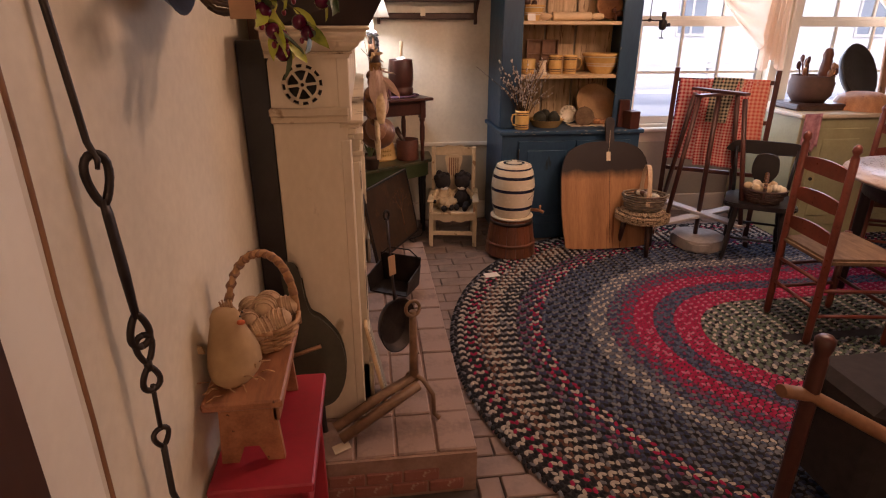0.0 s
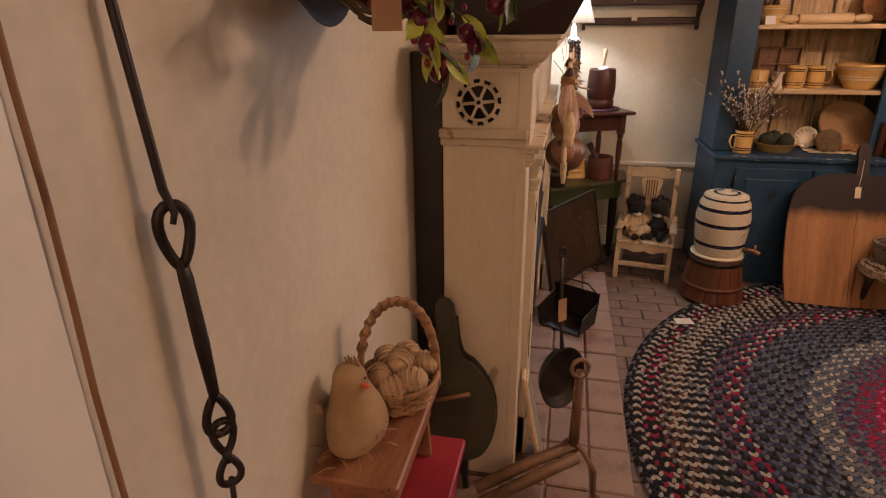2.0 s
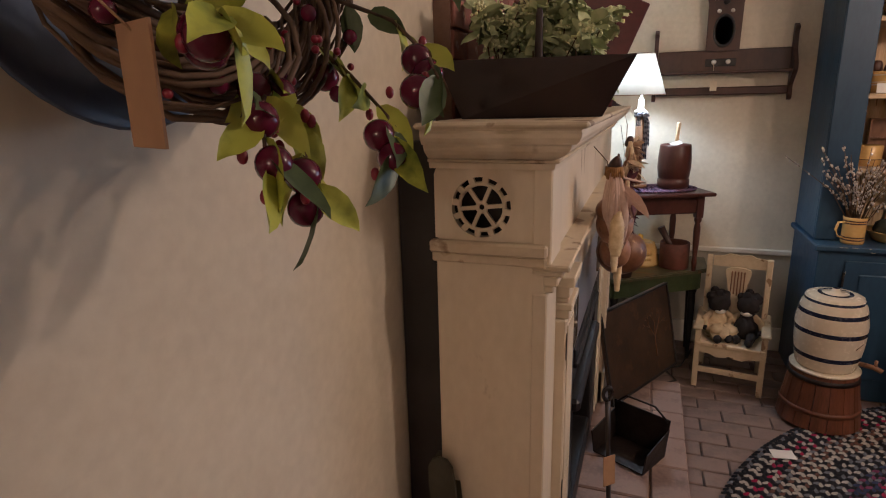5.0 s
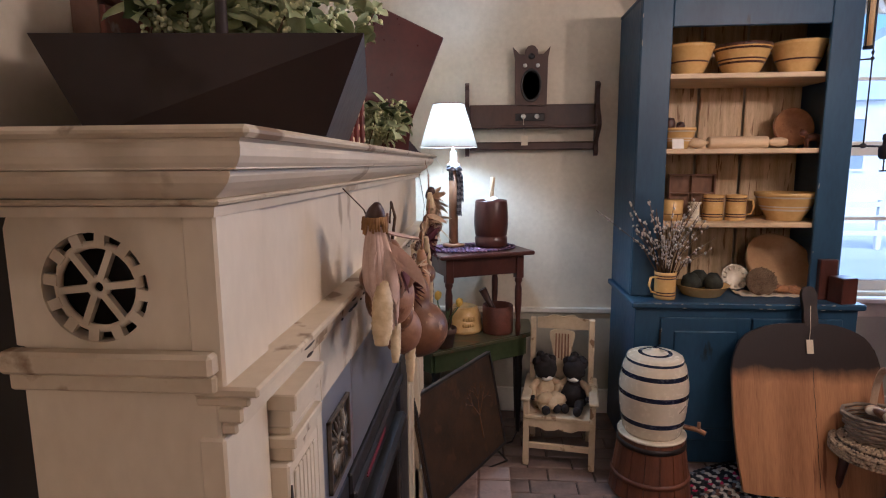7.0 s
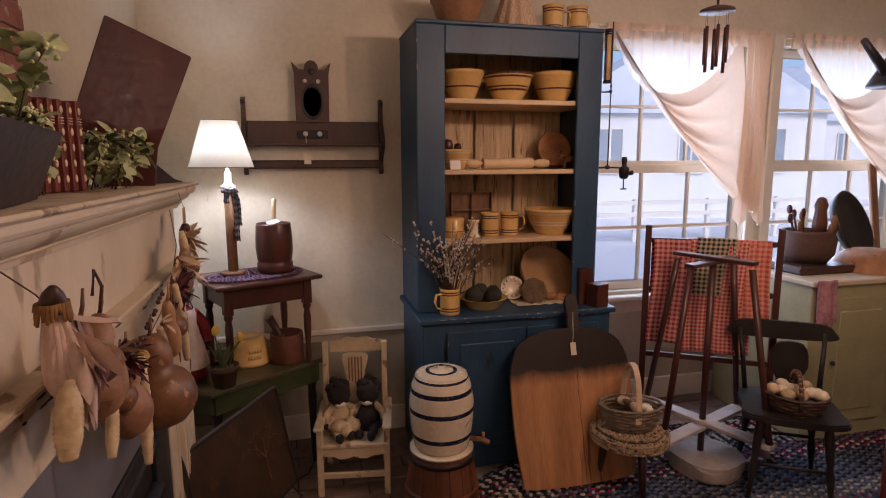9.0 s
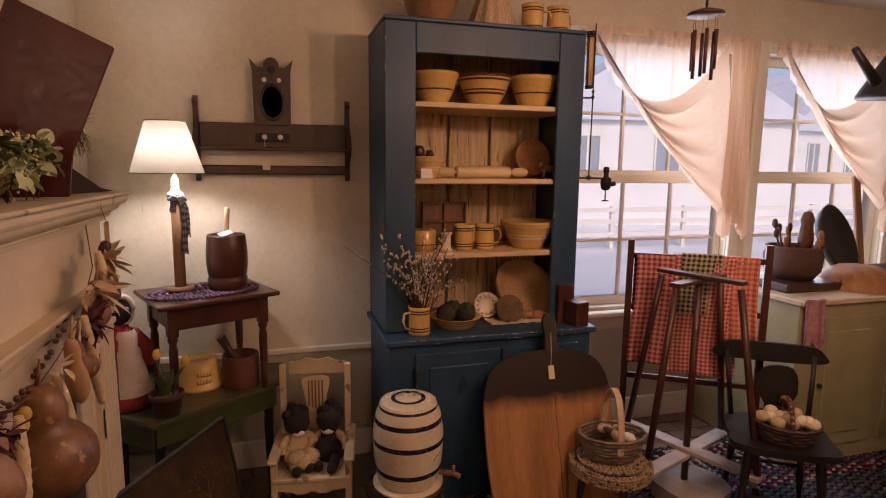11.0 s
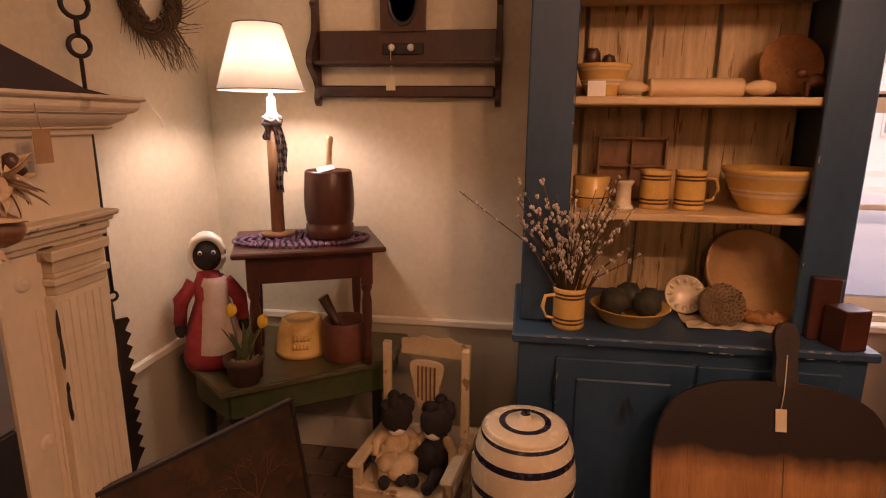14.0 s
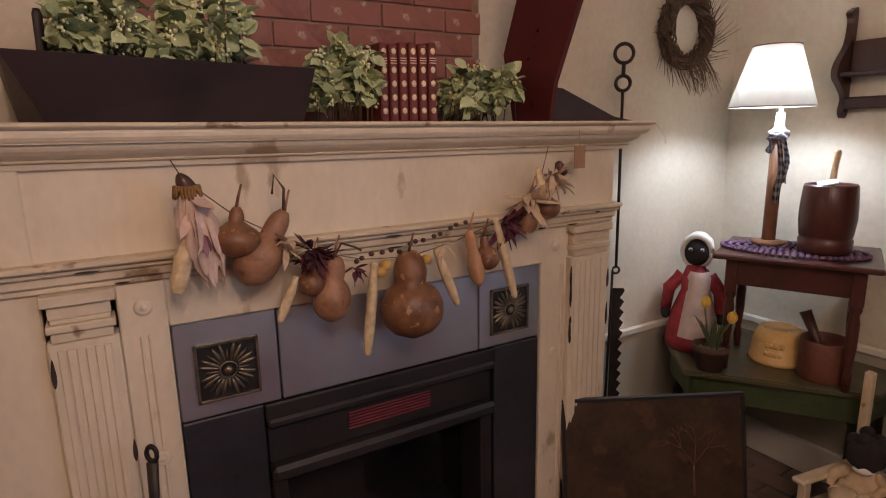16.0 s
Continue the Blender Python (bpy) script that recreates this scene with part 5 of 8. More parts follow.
for s in (((0.0, 0.12, -0.12), (0.06, 0.10, -0.16), (0.12, 0.055, -0.20), (0.135, 0.03, -0.235)),
          ((0.0, 0.05, -0.155), (0.06, -0.01, -0.185), (0.10, -0.05, -0.235), (0.105, -0.055, -0.26)),
          ((0.02, 0.14, -0.08), (0.10, 0.12, -0.11), (0.16, 0.06, -0.15), (0.19, 0.0, -0.17)),
          ((0.02, 0.02, -0.16), (0.07, -0.06, -0.19), (0.09, -0.09, -0.235)),
          ((0.03, 0.16, 0.0), (0.10, 0.16, -0.04), (0.15, 0.12, -0.07)),
          ((0.03, -0.10, -0.12), (0.09, -0.13, -0.13), (0.12, -0.15, -0.14))):
    sprig(WR, s[0], s, 8, 7, 0.058)
bm = B()
for k in range(70):
    a = random.uniform(0, 6.28)
    r = 0.165 + random.uniform(-0.04, 0.04)
    blob(bm, (random.uniform(0.01, 0.05), r * math.cos(a), r * math.sin(a)), (0.0085,) * 3 if k % 4 == 0 else (0.004,) * 3, n=8, mi=0 if k % 4 == 0 else 1)
part("ring_berries", bm, [BERRY, REDBERRY], WR)
bm = B()
box(bm, -0.001, 0.001, -0.022, 0.022, -0.074, 0.0, 0)
tube(bm, [(0, 0, -0.006), (-0.02, 0.03, 0.03), (-0.05, 0.06, 0.05)], 0.0009, 4)
part("kraft_tag", bm, BROWNTAG, WR, "brown kraft price tag on a string").matrix_basis = pose(0.055, -0.155, -0.137, 0, 0, 70)

# ---- on the mantel shelf ----
PZ = 1.4015
PB = thing("planter_box", "dark brown flared wooden box planter on the mantel shelf", "planter", (-0.128, 1.355, PZ + rise(1.30)))


def trough(bm, low, high, h, t):
    """A flared box: its bottom and top outlines, height and board thickness."""
    def inset(q):
        c = sum((Vector(p) for p in q), Vector((0, 0))) / 4
        return [Vector(p) + (c - Vector(p)).normalized() * t * 1.41 for p in q]
    rings = [[bm.verts.new((p[0], p[1], z)) for p in q] for q, z in ((low, 0.0), (high, h), (inset(high), h), (inset(low), t))]
    bm.faces.new(rings[0][::-1])
    bm.faces.new(rings[3])
    for a, b in zip(rings, rings[1:]):
        for k in range(4):
            bm.faces.new((a[k], a[(k + 1) % 4], b[(k + 1) % 4], b[k]))


bm = B()
RIM = [(-0.180, -0.285), (0.188, -0.245), (0.078, 0.300), (-0.190, 0.250)]
FOOT = [(-0.138, -0.260), (0.128, -0.200), (0.036, 0.280), (-0.134, 0.215)]
trough(bm, FOOT, RIM, 0.111, 0.012)
part("box", bm, PLANTER, PB)
bm = B()
tube(bm, [(0.0, -0.195, 0.012), (0.001, -0.195, 0.12), (0.002, -0.195, 0.195), (0.002, -0.195, 0.205)], [0.011, 0.011, 0.0095, 0.006], 8, flat=0.7)
part("centre_post", bm, PLANTER, PB)


def greenery(name, label, loc, spread, count, height, seed, stems=26):
    random.seed(seed)
    g = thing(name, label, "foliage", loc)
    st, lv, bd = B(), B(), B()
    for k in range(stems):
        b = Vector((random.uniform(-1, 1) * spread[0] * 0.8, random.uniform(-1, 1) * spread[1] * 0.85, 0.0))
        tip = b + Vector((random.uniform(-0.5, 0.7) * spread[0], random.uniform(-0.35, 0.35) * spread[1], height * random.uniform(0.35, 1.0)))
        mid = (b + tip) / 2 + Vector((0, 0, height * 0.15))
        tube(st, [b, mid, tip], 0.0016, 4)
        for j in range(count // stems):
            f = random.uniform(0.25, 1.0)
            p = b.lerp(mid, f * 2) if f < 0.5 else mid.lerp(tip, f * 2 - 1)
            d = Vector((random.uniform(-1, 1), random.uniform(-1, 1), random.uniform(-0.5, 0.8)))
            if random.random() < 0.58:
                leaf(lv, p, d, random.uniform(0.026, 0.054), random.uniform(0.022, 0.038), 0 if random.random() < 0.92 else 1, random.uniform(-1, 1))
            else:
                for i in range(5):
                    blob(bd, p + Vector((random.uniform(-0.013, 0.013), random.uniform(-0.013, 0.013), random.uniform(-0.008, 0.016))), (random.uniform(0.0026, 0.0042),) * 3, n=6)
    part("stem_bundle", st, TWIG, g)
    part("foliage", lv, [SAGE, LEAFDARK], g)
    part("bud_cluster", bd, BUD, g)
    return g


greenery("planter_greenery", "sage-green foliage with cream buds growing in the planter box", (-0.14, 1.36, PZ + 0.085), (0.125, 0.20), 1500, 0.17, 21, 60)
greenery("eucalyptus_spray", "sage-green eucalyptus spray beside the books", (-0.19, 1.765, PZ + rise(1.765)), (0.06, 0.08), 680, 0.20, 22, 28)
greenery("eucalyptus_spray", "sage-green eucalyptus spray lying on the shelf", (-0.15, 2.14, PZ + rise(2.14)), (0.08, 0.13), 760, 0.14, 23, 32)
for k in range(6):
    w = 0.0225
    bk = thing("book", "worn red leather book with gilt spine standing on the mantel", "book", (-0.132 - 0.006 * (5 - k) * 1.6, 1.870 + k * (w + 0.0008), PZ + rise(1.87)), 0, group="red leather books")
    bm = B()
    box(bm, -0.12, 0.0, 0, w, 0.0, 0.198 - 0.004 * (k % 3 == 1), 0.003)
    part("cover", bm, BOOKRED, bk)
    bm = B()
    for z in (0.028, 0.062, 0.096, 0.130, 0.176):
        blob(bm, (0.0005, w / 2, z), (0.0022, 0.0075, 0.0085), n=8)
    for z in (0.146, 0.152, 0.158):
        box(bm, -0.001, 0.0016, 0.002, w - 0.002, z, z + 0.002, 0)
    part("spine_gilding", bm, GILT, bk, "gilt bands and stamps")
TR = thing("dough_tray", "oxblood-red wooden dough tray standing on end on the mantel", "tray")
bm = B()
rim = [Vector(p) for p in ((-0.152, 2.335, 1.862), (0.055, 2.365, 1.765), (-0.052, 2.352, 1.51), (-0.062, 2.350, 1.4015), (-0.205, 2.328, 1.4015), (-0.246, 2.322, 1.60))]
nrm = (rim[1] - rim[0]).cross(rim[5] - rim[0]).normalized() * 0.018
lo, hi = [bm.verts.new(p) for p in rim], [bm.verts.new(p - nrm) for p in rim]
bm.faces.new(lo)
bm.faces.new(hi[::-1])
for k in range(6):
    bm.faces.new((lo[k], lo[(k + 1) % 6], hi[(k + 1) % 6], hi[k]))
bmesh.ops.bevel(bm, geom=list(bm.edges), offset=0.003, segments=1, affect="EDGES")
part("panel", bm, TRAYRED, TR)
bm = B()
slab(bm, [(0, 0), (0.26, 0), (0.20, 0.012), (0.03, 0.095), (0, 0.10)], 0.012, Matrix.Translation((-0.13, 2.40, 1.4018)) @ Matrix.Rotation(radians(72), 4, "Z") @ UPR)
part("side_wing", bm, PLANTER, TR)

# ---- garland of gourds and corn along the frieze ----
GL = thing("harvest_garland", "garland of dried gourds, corn cobs and husks strung across the mantel", "garland")


def cob(top, bot, r=0.011, name="corn_cob"):
    bm = B()
    a, b = Vector(top), Vector(bot)
    n = 26
    tube(bm, [a.lerp(b, i / n) for i in range(n + 1)], [r * (0.55 + 0.45 * min(1, 3.0 * i / n, 3.5 * (n - i) / n + 0.12)) * (1.06 if i % 2 else 0.96) for i in range(n + 1)], 10)
    return part(name, bm, KERNEL, GL, "dried pale corn cob")


def gourd(top, bot, r, neck=0.5, mat=GOURD, name="gourd"):
    bm = B()
    a, b = Vector(top), Vector(bot)
    n = 14
    rs = []
    for i in range(n + 1):
        f = i / n
        body = math.sqrt(max(0.0, 1 - ((f - 0.66) / 0.345) ** 2)) if f > 0.32 else 0
        nk = neck * math.sqrt(max(0.0, 1 - ((f - 0.24) / 0.27) ** 2)) if f < 0.5 else 0
        rs.append(max(0.04, body, nk) * r)
    tube(bm, [a.lerp(b, i / n) for i in range(n + 1)], rs, 16)
    tube(bm, [a, a + Vector((0.004, 0.004, 0.02)), a + Vector((0.004, 0.012, 0.045))], [0.004, 0.003, 0.002], 6)
    return part(name, bm, mat, GL)


def husks(c, n, size, mat, down=0.4):
    bm = B()
    for k in range(n):
        d = Vector((random.uniform(-0.1, 0.8), random.uniform(-1, 1), random.uniform(-1, 0.8) - down))
        leaf(bm, Vector(c) + Vector((random.uniform(-0.004, 0.01), random.uniform(-0.2, 0.2) * size, random.uniform(-0.15, 0.15) * size)), d, size * random.uniform(0.45, 1.1), size * random.uniform(0.14, 0.3), 0, random.uniform(-1, 1), random.uniform(-0.2, 0.4))
    return part("husk", bm, mat, GL)


def husk_bell(top, bot, r, mat):
    """Dried husks folded down over each other into a bunched bell with a ragged hem."""
    a, b = Vector(top), Vector(bot)
    for layer in range(3):
        bm = B()
        nu, nv = 44, 14
        vs = []
        for i in range(nu + 1):
            row = []
            for j in range(nv + 1):
                f = j / nv * (1.0 - 0.16 * layer + 0.12 * math.sin(i * 0.9 + layer * 2) * (j / nv))
                ang = 2 * math.pi * i / nu
                rr = r * (0.28 + 0.78 * math.sin(min(1.0, f * 1.25) * 1.45)) * (1 + 0.20 * math.sin(5 * ang + layer * 1.7 + f * 2.6) + 0.05 * math.sin(13 * ang + layer)) * (0.86 + 0.1 * layer) * (1 - 0.42 * max(0.0, f - 0.62) / 0.38)
                p = a.lerp(b, f)
                row.append(bm.verts.new((p.x + 0.75 * rr * math.cos(ang), p.y + rr * math.sin(ang), p.z + 0.006 * math.sin(4 * ang + layer) * f)))
            vs.append(row)
        for i in range(nu):
            for j in range(nv):
                bm.faces.new((vs[i][j], vs[i + 1][j], vs[i + 1][j + 1], vs[i][j + 1])).smooth = True
        bmesh.ops.remove_doubles(bm, verts=bm.verts, dist=1e-5)
        part("husk", bm, mat, GL)


random.seed(31)
PINKHUSK = surf("pinkish_husk", (0.50, 0.34, 0.26), (0.68, 0.52, 0.44), 22, 0.8, bump=0.3, fine=120)
TANSQUASH = surf("tan_dried_squash", (0.17, 0.075, 0.036), (0.36, 0.19, 0.10), 20, 0.5, bump=0.4, fine=90, wear=(0.16, 0.07, 0.03), wear_at=0.62)
string = [(-0.03, 1.345, 1.335), (0.0, 1.36, 1.30), (0.005, 1.45, 1.22), (0.005, 1.60, 1.13), (0.005, 1.72, 1.095), (0.005, 1.84, 1.085), (0.005, 1.98, 1.11), (0.005, 2.12, 1.15), (0.0, 2.25, 1.24), (-0.02, 2.295, 1.335)]
bm = B()
tube(bm, string, 0.0012, 5)
part("string", bm, TWIG, GL)
bm = B()
lathe(bm, [(0.0, 0.028), (0.006, 0.025), (0.013, 0.014), (0.017, 0.0), (0.018, -0.008), (0.015, -0.012), (0.0, -0.006)], 14, pose(0.018, 1.362, 1.288, 24, 14, 0))
part("acorn_cap", bm, DARKWOOD, GL)
bm = B()
for k in range(26):
    ang = k * 0.2417
    q = Vector((0.016 + 0.016 * math.cos(ang), 1.364 + 0.021 * math.sin(ang), 1.270))
    tube(bm, [q + Vector((0, 0, 0.018)), q + Vector((0.004 * math.cos(ang), 0.005 * math.sin(ang), random.uniform(-0.010, 0.008)))], [0.004, 0.002], 5)
part("dry_fringe", bm, surf("ochre_fringe", (0.16, 0.075, 0.015), (0.32, 0.17, 0.05), 30, 0.8), GL, "ochre dried fringe under the cap")
husk_bell((0.016, 1.366, 1.288), (0.030, 1.392, 1.110), 0.038, PINKHUSK)
husks((0.020, 1.372, 1.255), 9, 0.105, PINKHUSK, 1.1)
cob((0.03, 1.352, 1.185), (0.03, 1.326, 1.083), 0.017)
husks((0.052, 1.378, 1.195), 4, 0.06, surf("mauve_husk", (0.20, 0.09, 0.13), (0.32, 0.17, 0.2), 20, 0.8), 3.0)
gourd((0.016, 1.452, 1.240), (0.024, 1.440, 1.138), 0.051, 0.3)
gourd((0.012, 1.548, 1.222), (0.020, 1.452, 1.080), 0.047, 0.5, TANSQUASH, "squash")
bm = B()
tube(bm, [(0.014, 1.545, 1.225), (0.02, 1.548, 1.27), (0.016, 1.530, 1.30), (0.012, 1.525, 1.26)], 0.003, 6)
part("tendril", bm, TWIG, GL)
husks((0.016, 1.60, 1.128), 46, 0.062, PURPLEHUSK, 0.1)
cob((0.016, 1.563, 1.08), (0.02, 1.518, 0.985), 0.0105)
gourd((0.016, 1.602, 1.115), (0.016, 1.592, 1.03), 0.030, 0.4)
gourd((0.012, 1.652, 1.115), (0.016, 1.632, 0.965), 0.044, 0.6, TANSQUASH, "squash")
bm = B()
tube(bm, [(0.012, 1.652, 1.112), (0.016, 1.668, 1.14), (0.016, 1.70, 1.128), (0.014, 1.715, 1.118)], 0.0028, 6)
part("tendril", bm, TWIG, GL)
husks((0.014, 1.70, 1.075), 12, 0.04, PURPLEHUSK, 0.2)
husks((0.014, 1.53, 1.16), 8, 0.08, HUSK, 0.5)
cob((0.018, 1.745, 1.085), (0.022, 1.716, 0.868), 0.0125)
YPOD = surf("yellow_pod", (0.42, 0.25, 0.04), (0.55, 0.36, 0.08), 16, 0.7)
for y, z in ((1.775, 1.075), (1.885, 1.075), (1.762, 1.06)):
    bm = B()
    blob(bm, (0.014, y, z), (0.012, 0.014, 0.013), n=8, rough=0.2)
    part("yellow_pod", bm, YPOD, GL)
gourd((0.012, 1.838, 1.100), (0.030, 1.835, 0.890), 0.078, 0.52)
cob((0.018, 1.908, 1.098), (0.022, 1.968, 0.948), 0.0125)
husks((0.016, 1.925, 1.10), 6, 0.05, HUSK, 0.2)
gourd((0.016, 2.008, 1.135), (0.018, 2.038, 0.985), 0.022, 0.7, surf("tan_squash", (0.36, 0.19, 0.09), (0.5, 0.28, 0.14), 14, 0.5), "squash")
gourd((0.012, 2.055, 1.115), (0.02, 2.066, 1.025), 0.034, 0.35)
cob((0.022, 2.085, 1.160), (0.026, 2.148, 0.938), 0.0125)
husks((0.014, 2.125, 1.140), 44, 0.075, PURPLEHUSK, 0.25)
husks((0.014, 2.19, 1.20), 24, 0.085, HUSK, 0.7)
gourd((0.016, 2.205, 1.215), (0.018, 2.19, 1.105), 0.030, 0.6, TANSQUASH, "squash")
gourd((0.016, 2.262, 1.225), (0.02, 2.262, 1.140), 0.036, 0.35)
husks((0.016, 2.275, 1.25), 40, 0.075, HUSK, 0.3)
cob((0.02, 2.225, 1.28), (0.024, 2.245, 1.20), 0.012)
bm = B()
lathe(bm, [(0.0, 0.03), (0.010, 0.026), (0.016, 0.008), (0.018, -0.008), (0.012, -0.012), (0.0, -0.006)], 12, pose(0.014, 2.312, 1.268, 30, 10, 0))
part("acorn_cap", bm, DARKWOOD, GL)
bm = B()
for k in range(14):
    blob(bm, (0.008, 1.70 + 0.023 * k + random.uniform(-0.006, 0.006), 1.098 + 0.0009 * k * k * 0.4 + random.uniform(-0.006, 0.006)), (0.006, 0.007, 0.006), n=6)
part("pod_string", bm, BROWNGLAZE, GL)
bm = B()
box(bm, -0.002, 0.0, -0.02, 0.02, -0.075, -0.012, 0)
tube(bm, [(0, 0, -0.014), (-0.01, 0.005, 0.02), (-0.014, 0.006, 0.044)], 0.001, 4)
whole("kraft_price_tag", bm, BROWNTAG, "brown kraft price tag hanging from the mantel shelf", "tag", (-0.0, 2.395, 1.345))

# ---- trammel and twig wreath in the corner ----
TM = thing("iron_trammel", "black iron trammel with saw-toothed bar hanging in the corner", "trammel", (-0.285, 2.868, 0))
for z, r in ((1.637, 0.033), (1.535, 0.026)):
    bm = B()
    tube(bm, ring_points((0, 0, 0), r, 20, Matrix.Translation((0, 0, z)) @ pose(0, 0, 0, 90, 0, 60)), 0.0065, 8)
    part("ring", bm, IRON, TM)
bm = B()
tube(bm, [(0, 0, 1.604), (0, 0, 1.56)], 0.007, 8)
part("ring_shank", bm, IRON, TM)
bm = B()
tube(bm, [(0, 0, 1.51), (0.004, 0, 1.2), (0.006, 0, 0.86)], 0.0055, 8)
tube(bm, ring_points((0, 0, 0), 0.013, 14, Matrix.Translation((0.006, 0, 0.85)) @ pose(0, 0, 0, 90, 0, 60)), 0.0045, 6)
part("rod", bm, IRON, TM)
bm = B()
teeth = [(-0.012, 0.0), (-0.012, 0.50), (0.03, 0.50)]
for k in range(11):
    teeth += [(0.034, 0.49 - 0.042 * k), (0.018, 0.462 - 0.042 * k)]
teeth += [(0.0, 0.0)]
slab(bm, teeth, 0.006, pose(0.008, 0.0, 0.28, 0, 0, 55) @ UPR)
part("saw_bar", bm, IRON, TM)
bm = B()
tube(bm, [(-0.01, 0.0, 0.84), (-0.015, 0.0, 0.55), (-0.02, 0.0, 0.30)], 0.005, 8)
part("side_rod", bm, IRON, TM)
TW = thing("twig_wreath", "wild twig wreath hanging on the cream wall in the corner", "wreath", (-0.345, 3.28, 1.755))
random.seed(12)
bm = B()
vine_ring(bm, 0.122, 0.034, 90, 0.0026)
for k in range(150):
    a = random.uniform(0, 6.28)
    r = 0.12
    p = Vector((random.uniform(-0.015, 0.02), r * math.cos(a), r * math.sin(a)))
    t = Vector((0, -math.sin(a), math.cos(a))) * random.uniform(0.04, 0.13) + Vector((random.uniform(0, 0.05), 0, 0)) + p * random.uniform(0.1, 0.9)
    tube(bm, [p, p + t * 0.5 + Vector((0, 0, -0.01)), p + t], [0.0016, 0.0012, 0.0007], 4)
for k in range(60):
    p = Vector((0.01, random.uniform(-0.06, 0.12), -0.10))
    tube(bm, [p, p + Vector((0.02, 0.03, -0.06)), p + Vector((0.03, random.uniform(0.0, 0.09), -random.uniform(0.07, 0.16)))], [0.0015, 0.001, 0.0006], 4)
part("twig_bundle", bm, TWIG, TW)

# ---- on the green table ----
REDDRESS = surf("red_calico", (0.26, 0.02, 0.03), (0.40, 0.05, 0.06), 40, 0.9, bump=0.15)
APRON = surf("faded_apron", (0.50, 0.36, 0.30), (0.64, 0.50, 0.42), 20, 0.95, bump=0.2)
DARKCLOTH = surf("dark_cloth", (0.010, 0.008, 0.008), (0.026, 0.020, 0.020), 30, 0.95, bump=0.3)
TANCLOTH = surf("tan_calico", (0.40, 0.29, 0.17), (0.58, 0.45, 0.28), 25, 0.95, bump=0.2)
TERRA = surf("dark_clay_pot", (0.055, 0.028, 0.018), (0.11, 0.06, 0.04), 12, 0.7, bump=0.15)
TULIP = surf("yellow_petal", (0.60, 0.34, 0.03), (0.78, 0.52, 0.07), 14, 0.6, bump=0.05)
STEMGREEN = surf("tulip_stem", (0.06, 0.09, 0.03), (0.12, 0.15, 0.06), 20, 0.6, bump=0.05)
WOODRED = surf("red_brown_bucket", (0.085, 0.026, 0.016), (0.17, 0.06, 0.036), 10, 0.5, bump=0.1)


def join_plain(name, pieces, label, loc, rz=0, size=1.0):
    """One plain mesh out of lumps; each piece is (kind, data, material number)."""
    bm = B()
    for f in pieces:
        f(bm)
    ob = whole(name, bm, [DARKCLOTH, REDDRESS, APRON, WHITE, TANCLOTH], label, "doll", loc, rz)
    ob.scale = (min(size, 1.12), min(size, 1.12), size)
    return ob


join_plain("cloth_doll", (
    lambda b: lathe(b, [(0.0, 0.0), (0.088, 0.0), (0.092, 0.03), (0.075, 0.12), (0.045, 0.20), (0.048, 0.24), (0.03, 0.285), (0.0, 0.29)], 20, mi=1),
    lambda b: lathe(b, [(0.096, 0.05), (0.081, 0.12), (0.05, 0.205), (0.052, 0.25), (0.04, 0.27)], 20, Matrix.Translation((0.012, -0.010, 0)) @ Matrix.Diagonal((0.82, 0.95, 1, 1)), mi=2),
    lambda b: blob(b, (0, 0, 0.335), (0.046, 0.042, 0.052), mi=0, n=16),
    lambda b: lathe(b, [(0.052, -0.03), (0.056, 0.0), (0.050, 0.032), (0.028, 0.055), (0.0, 0.062)], 18, Matrix.Translation((0.0, 0.024, 0.342)) @ pose(0, 0, 0, -35, 0, 0) @ Matrix.Diagonal((0.95, 0.9, 0.9, 1)), mi=3),
    lambda b: tube(b, [(0.047 * math.cos(a), -0.012 - 0.012 * math.sin(a), 0.335 + 0.054 * math.sin(a)) for a in [2 * math.pi * k / 20 for k in range(21)]], 0.010, 8, mi=3),
    lambda b: tube(b, [(-0.045, 0, 0.25), (-0.085, -0.01, 0.20), (-0.092, -0.015, 0.13)], [0.024, 0.024, 0.020], 8, mi=1),
    lambda b: tube(b, [(0.045, 0, 0.25), (0.085, -0.01, 0.20), (0.092, -0.015, 0.13)], [0.024, 0.024, 0.020], 8, mi=1),
    lambda b: blob(b, (-0.092, -0.015, 0.115), (0.018, 0.018, 0.026), mi=0),
    lambda b: blob(b, (0.092, -0.015, 0.115), (0.018, 0.018, 0.026), mi=0),
    lambda b: [blob(b, (s * 0.019, -0.039, 0.345), (0.0065, 0.003, 0.0065), mi=3, n=8) for s in (-1, 1)] and [blob(b, (s * 0.019, -0.042, 0.344), (0.004, 0.003, 0.0045), mi=0, n=6) for s in (-1, 1)],
), "tall cloth doll in red dress, apron and white kerchief", (-0.196, 3.235, GTZ + 0.002), 30, 1.18)
TP = thing("tulip_pot", "small dark clay pot with two yellow tulips on the green table", "potted plant", (-0.010, 3.090, GTZ + 0.001))
bm = B()
lathe(bm, [(0.0, 0.0), (0.046, 0.0), (0.058, 0.068), (0.064, 0.070), (0.066, 0.092), (0.060, 0.094), (0.055, 0.075), (0.0, 0.074)], 28)
part("pot", bm, TERRA, TP)
bm = B()
for k in range(60):
    blob(bm, (random.uniform(-0.036, 0.036), random.uniform(-0.036, 0.036), 0.078), (0.008, 0.007, 0.005), n=6)
part("moss", bm, surf("moss", (0.10, 0.09, 0.05), (0.22, 0.19, 0.12), 30, 0.9, bump=0.3), TP)
